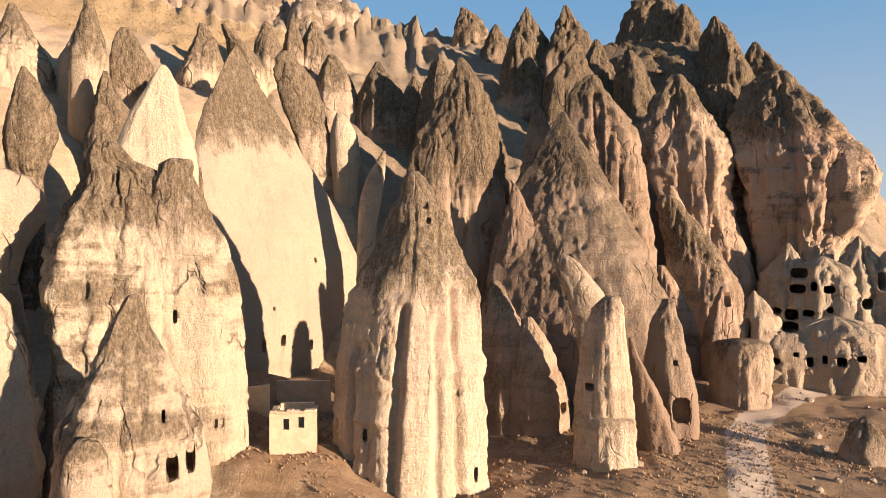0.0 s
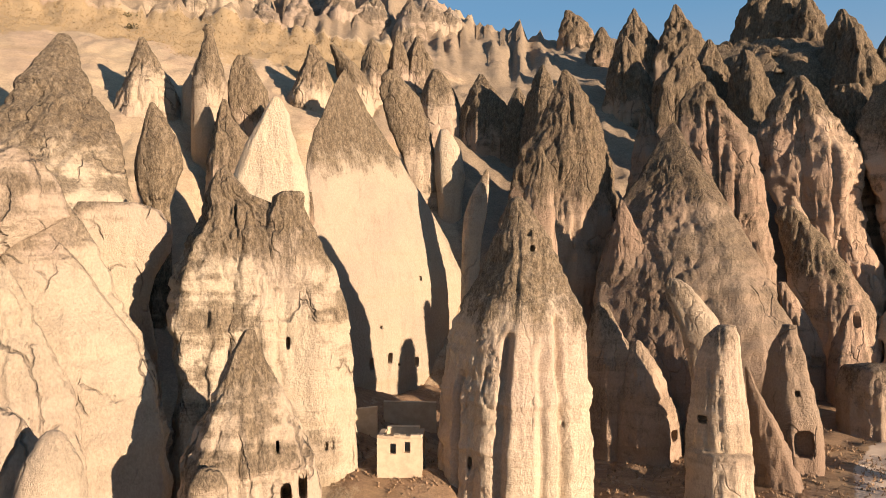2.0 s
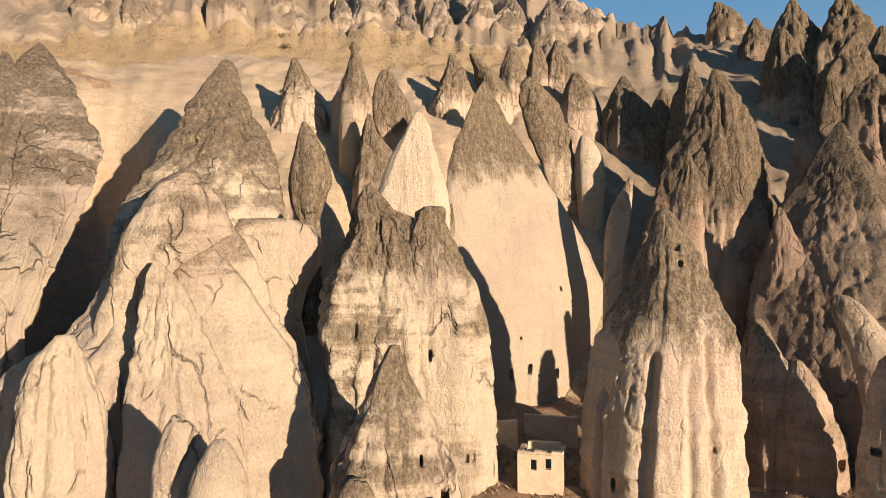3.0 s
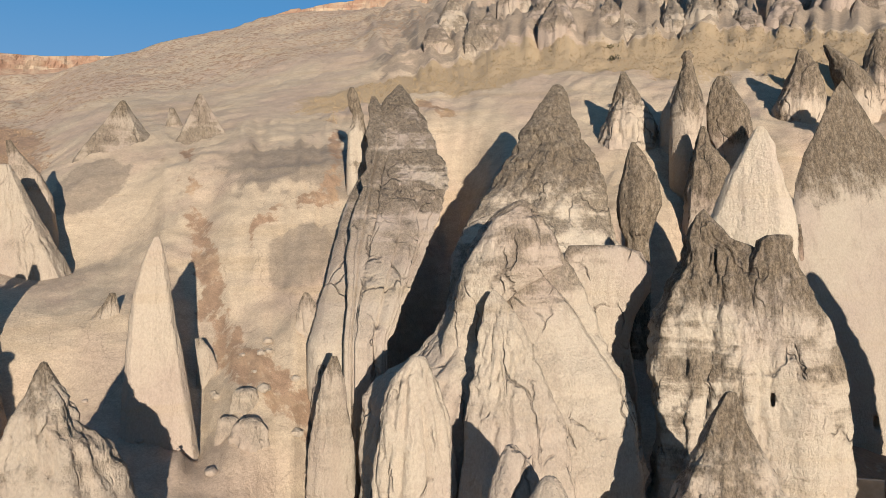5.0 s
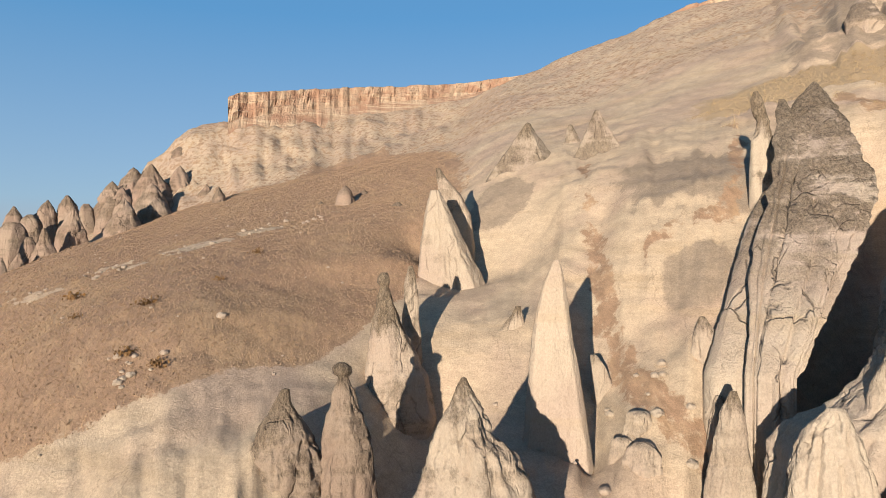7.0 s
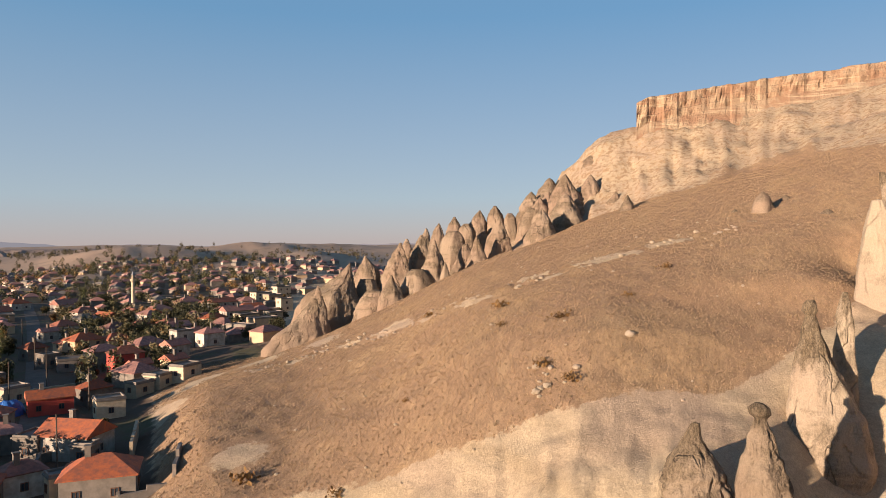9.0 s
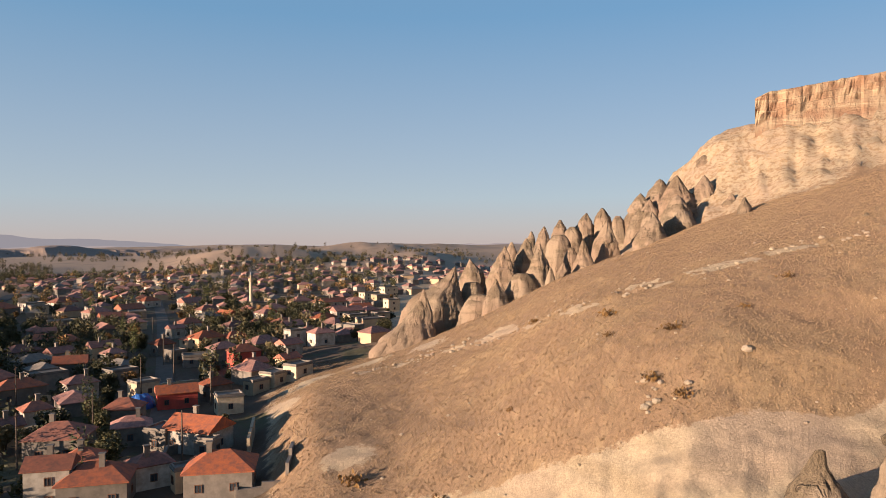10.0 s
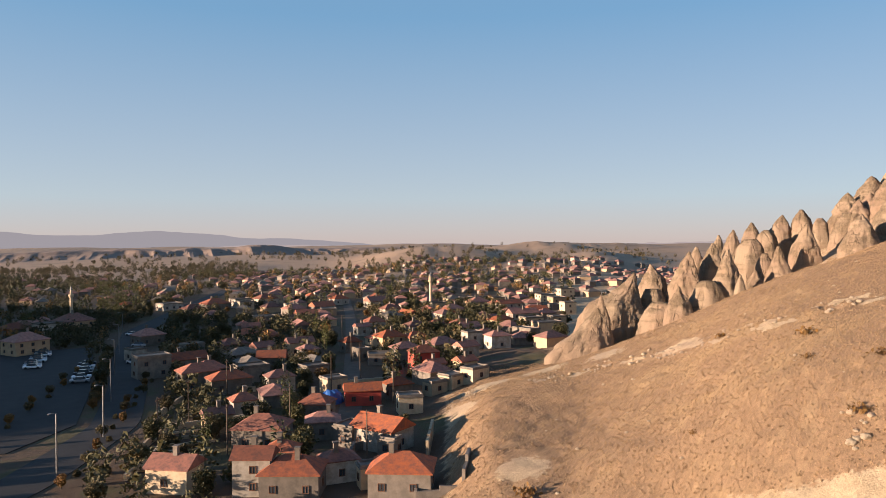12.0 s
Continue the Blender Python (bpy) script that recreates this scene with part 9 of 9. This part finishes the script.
rng = random.Random(5)
stone(-71.0, -5.0, 0.5, 0)
for k in range(12):
    stone(-65.5 + rng.gauss(0, 1.3), -12.1 + rng.gauss(0, 1.2), rng.uniform(0.15, 0.45), k, "pale stone in a heap on the dry slope")
for k in range(70):
    az, r = radians(rng.uniform(82, 124)), rng.uniform(60, 130)
    stone(-math.sin(az) * r, math.cos(az) * r, rng.uniform(0.1, 0.26), k)
for k in range(130):   # a pale rubble band along the broken ledge
    u = rng.random()
    n_ = int(u * (len(LEDGE) - 1))
    v = u * (len(LEDGE) - 1) - n_
    stone(LEDGE[n_][0] + v * (LEDGE[n_ + 1][0] - LEDGE[n_][0]) + rng.gauss(0, 1.6), LEDGE[n_][1] + v * (LEDGE[n_ + 1][1] - LEDGE[n_][1]) + rng.gauss(0, 1.6), rng.uniform(0.1, 0.42), k, "pale rubble along the contour of the slope")
for k in range(40):
    az, r = radians(rng.uniform(-32, 12)), rng.uniform(44, 84)
    stone(-math.sin(az) * r, math.cos(az) * r, rng.uniform(0.12, 0.5), k, "pale stone on the valley floor")
for k in range(60):
    az, r = radians(rng.uniform(44, 74)), rng.uniform(44, 62)
    stone(-math.sin(az) * r, math.cos(az) * r, rng.uniform(0.15, 0.55), k, "pale fallen stone in the gully")


def shrub(x, y, s, leaf, label):
    rng = random.Random(int(x * 7 + y))
    verts, faces = [], []
    for k in range(70):
        c = Vector((rng.gauss(0, 0.5), rng.gauss(0, 0.5), abs(rng.gauss(0.3, 0.25)))) * s
        q = Euler((rng.uniform(-1.5, 1.5), rng.uniform(-1.5, 1.5), rng.uniform(0, 6.28))).to_matrix()
        n = len(verts)
        e = rng.uniform(0.12, 0.26) * s
        verts += [c + q @ Vector(v) * e for v in ((-1, 0, 0), (0, -0.6, 0.2), (1, 0, 0), (0, 0.7, 0.3))]
        faces += [(n, n + 1, n + 2), (n, n + 2, n + 3)]
    ob = tagged(new("shrub", mesh_of("shrub", verts, faces, leaf)), label, "shrub", "shrubs")
    ob.location = (x, y, on_ground(x, y) - 0.05)


for x, y, s in ((-67.2, -12.7, 0.9), (-76.6, -12.5, 1.0), (-64.5, -9.8, 0.9), (-88, -22, 1.1), (-79.5, -20, 0.7), (-92, -2, 0.8), (-58, -30, 0.8), (-61, -42, 1.4), (-100, -36, 0.9), (-70, -28, 0.5), (-82, -6, 0.6)):
    shrub(x, y, s, LEAF_RUST, "dry brown thorny shrub on the slope")
shrub(-39.9, 30.1, 0.8, LEAF_OLIVE, "small olive green shrub among the rocks")
shrub(-36.2, 25.1, 0.8, LEAF_OLIVE, "small olive green shrub among the rocks")
shrub(-37.6, 22.9, 0.8, LEAF_OLIVE, "small olive green shrub among the rocks")
shrub(-10.7, 73.2, 0.8, LEAF_OLIVE, "small olive green shrub among the rocks")
shrub(-9.1, 65.4, 0.8, LEAF_OLIVE, "small olive green shrub among the rocks")
shrub(-18.9, 35.2, 0.8, LEAF_OLIVE, "small olive green shrub among the rocks")
shrub(-40.5, 11.5, 0.8, LEAF_OLIVE, "small olive green shrub among the rocks")
shrub(-38.7, 26.7, 0.8, LEAF_OLIVE, "small olive green shrub among the rocks")
shrub(-57.3, 91.8, 0.8, LEAF_OLIVE, "small olive green shrub among the rocks")
shrub(-59.7, 94.7, 0.8, LEAF_OLIVE, "small olive green shrub among the rocks")
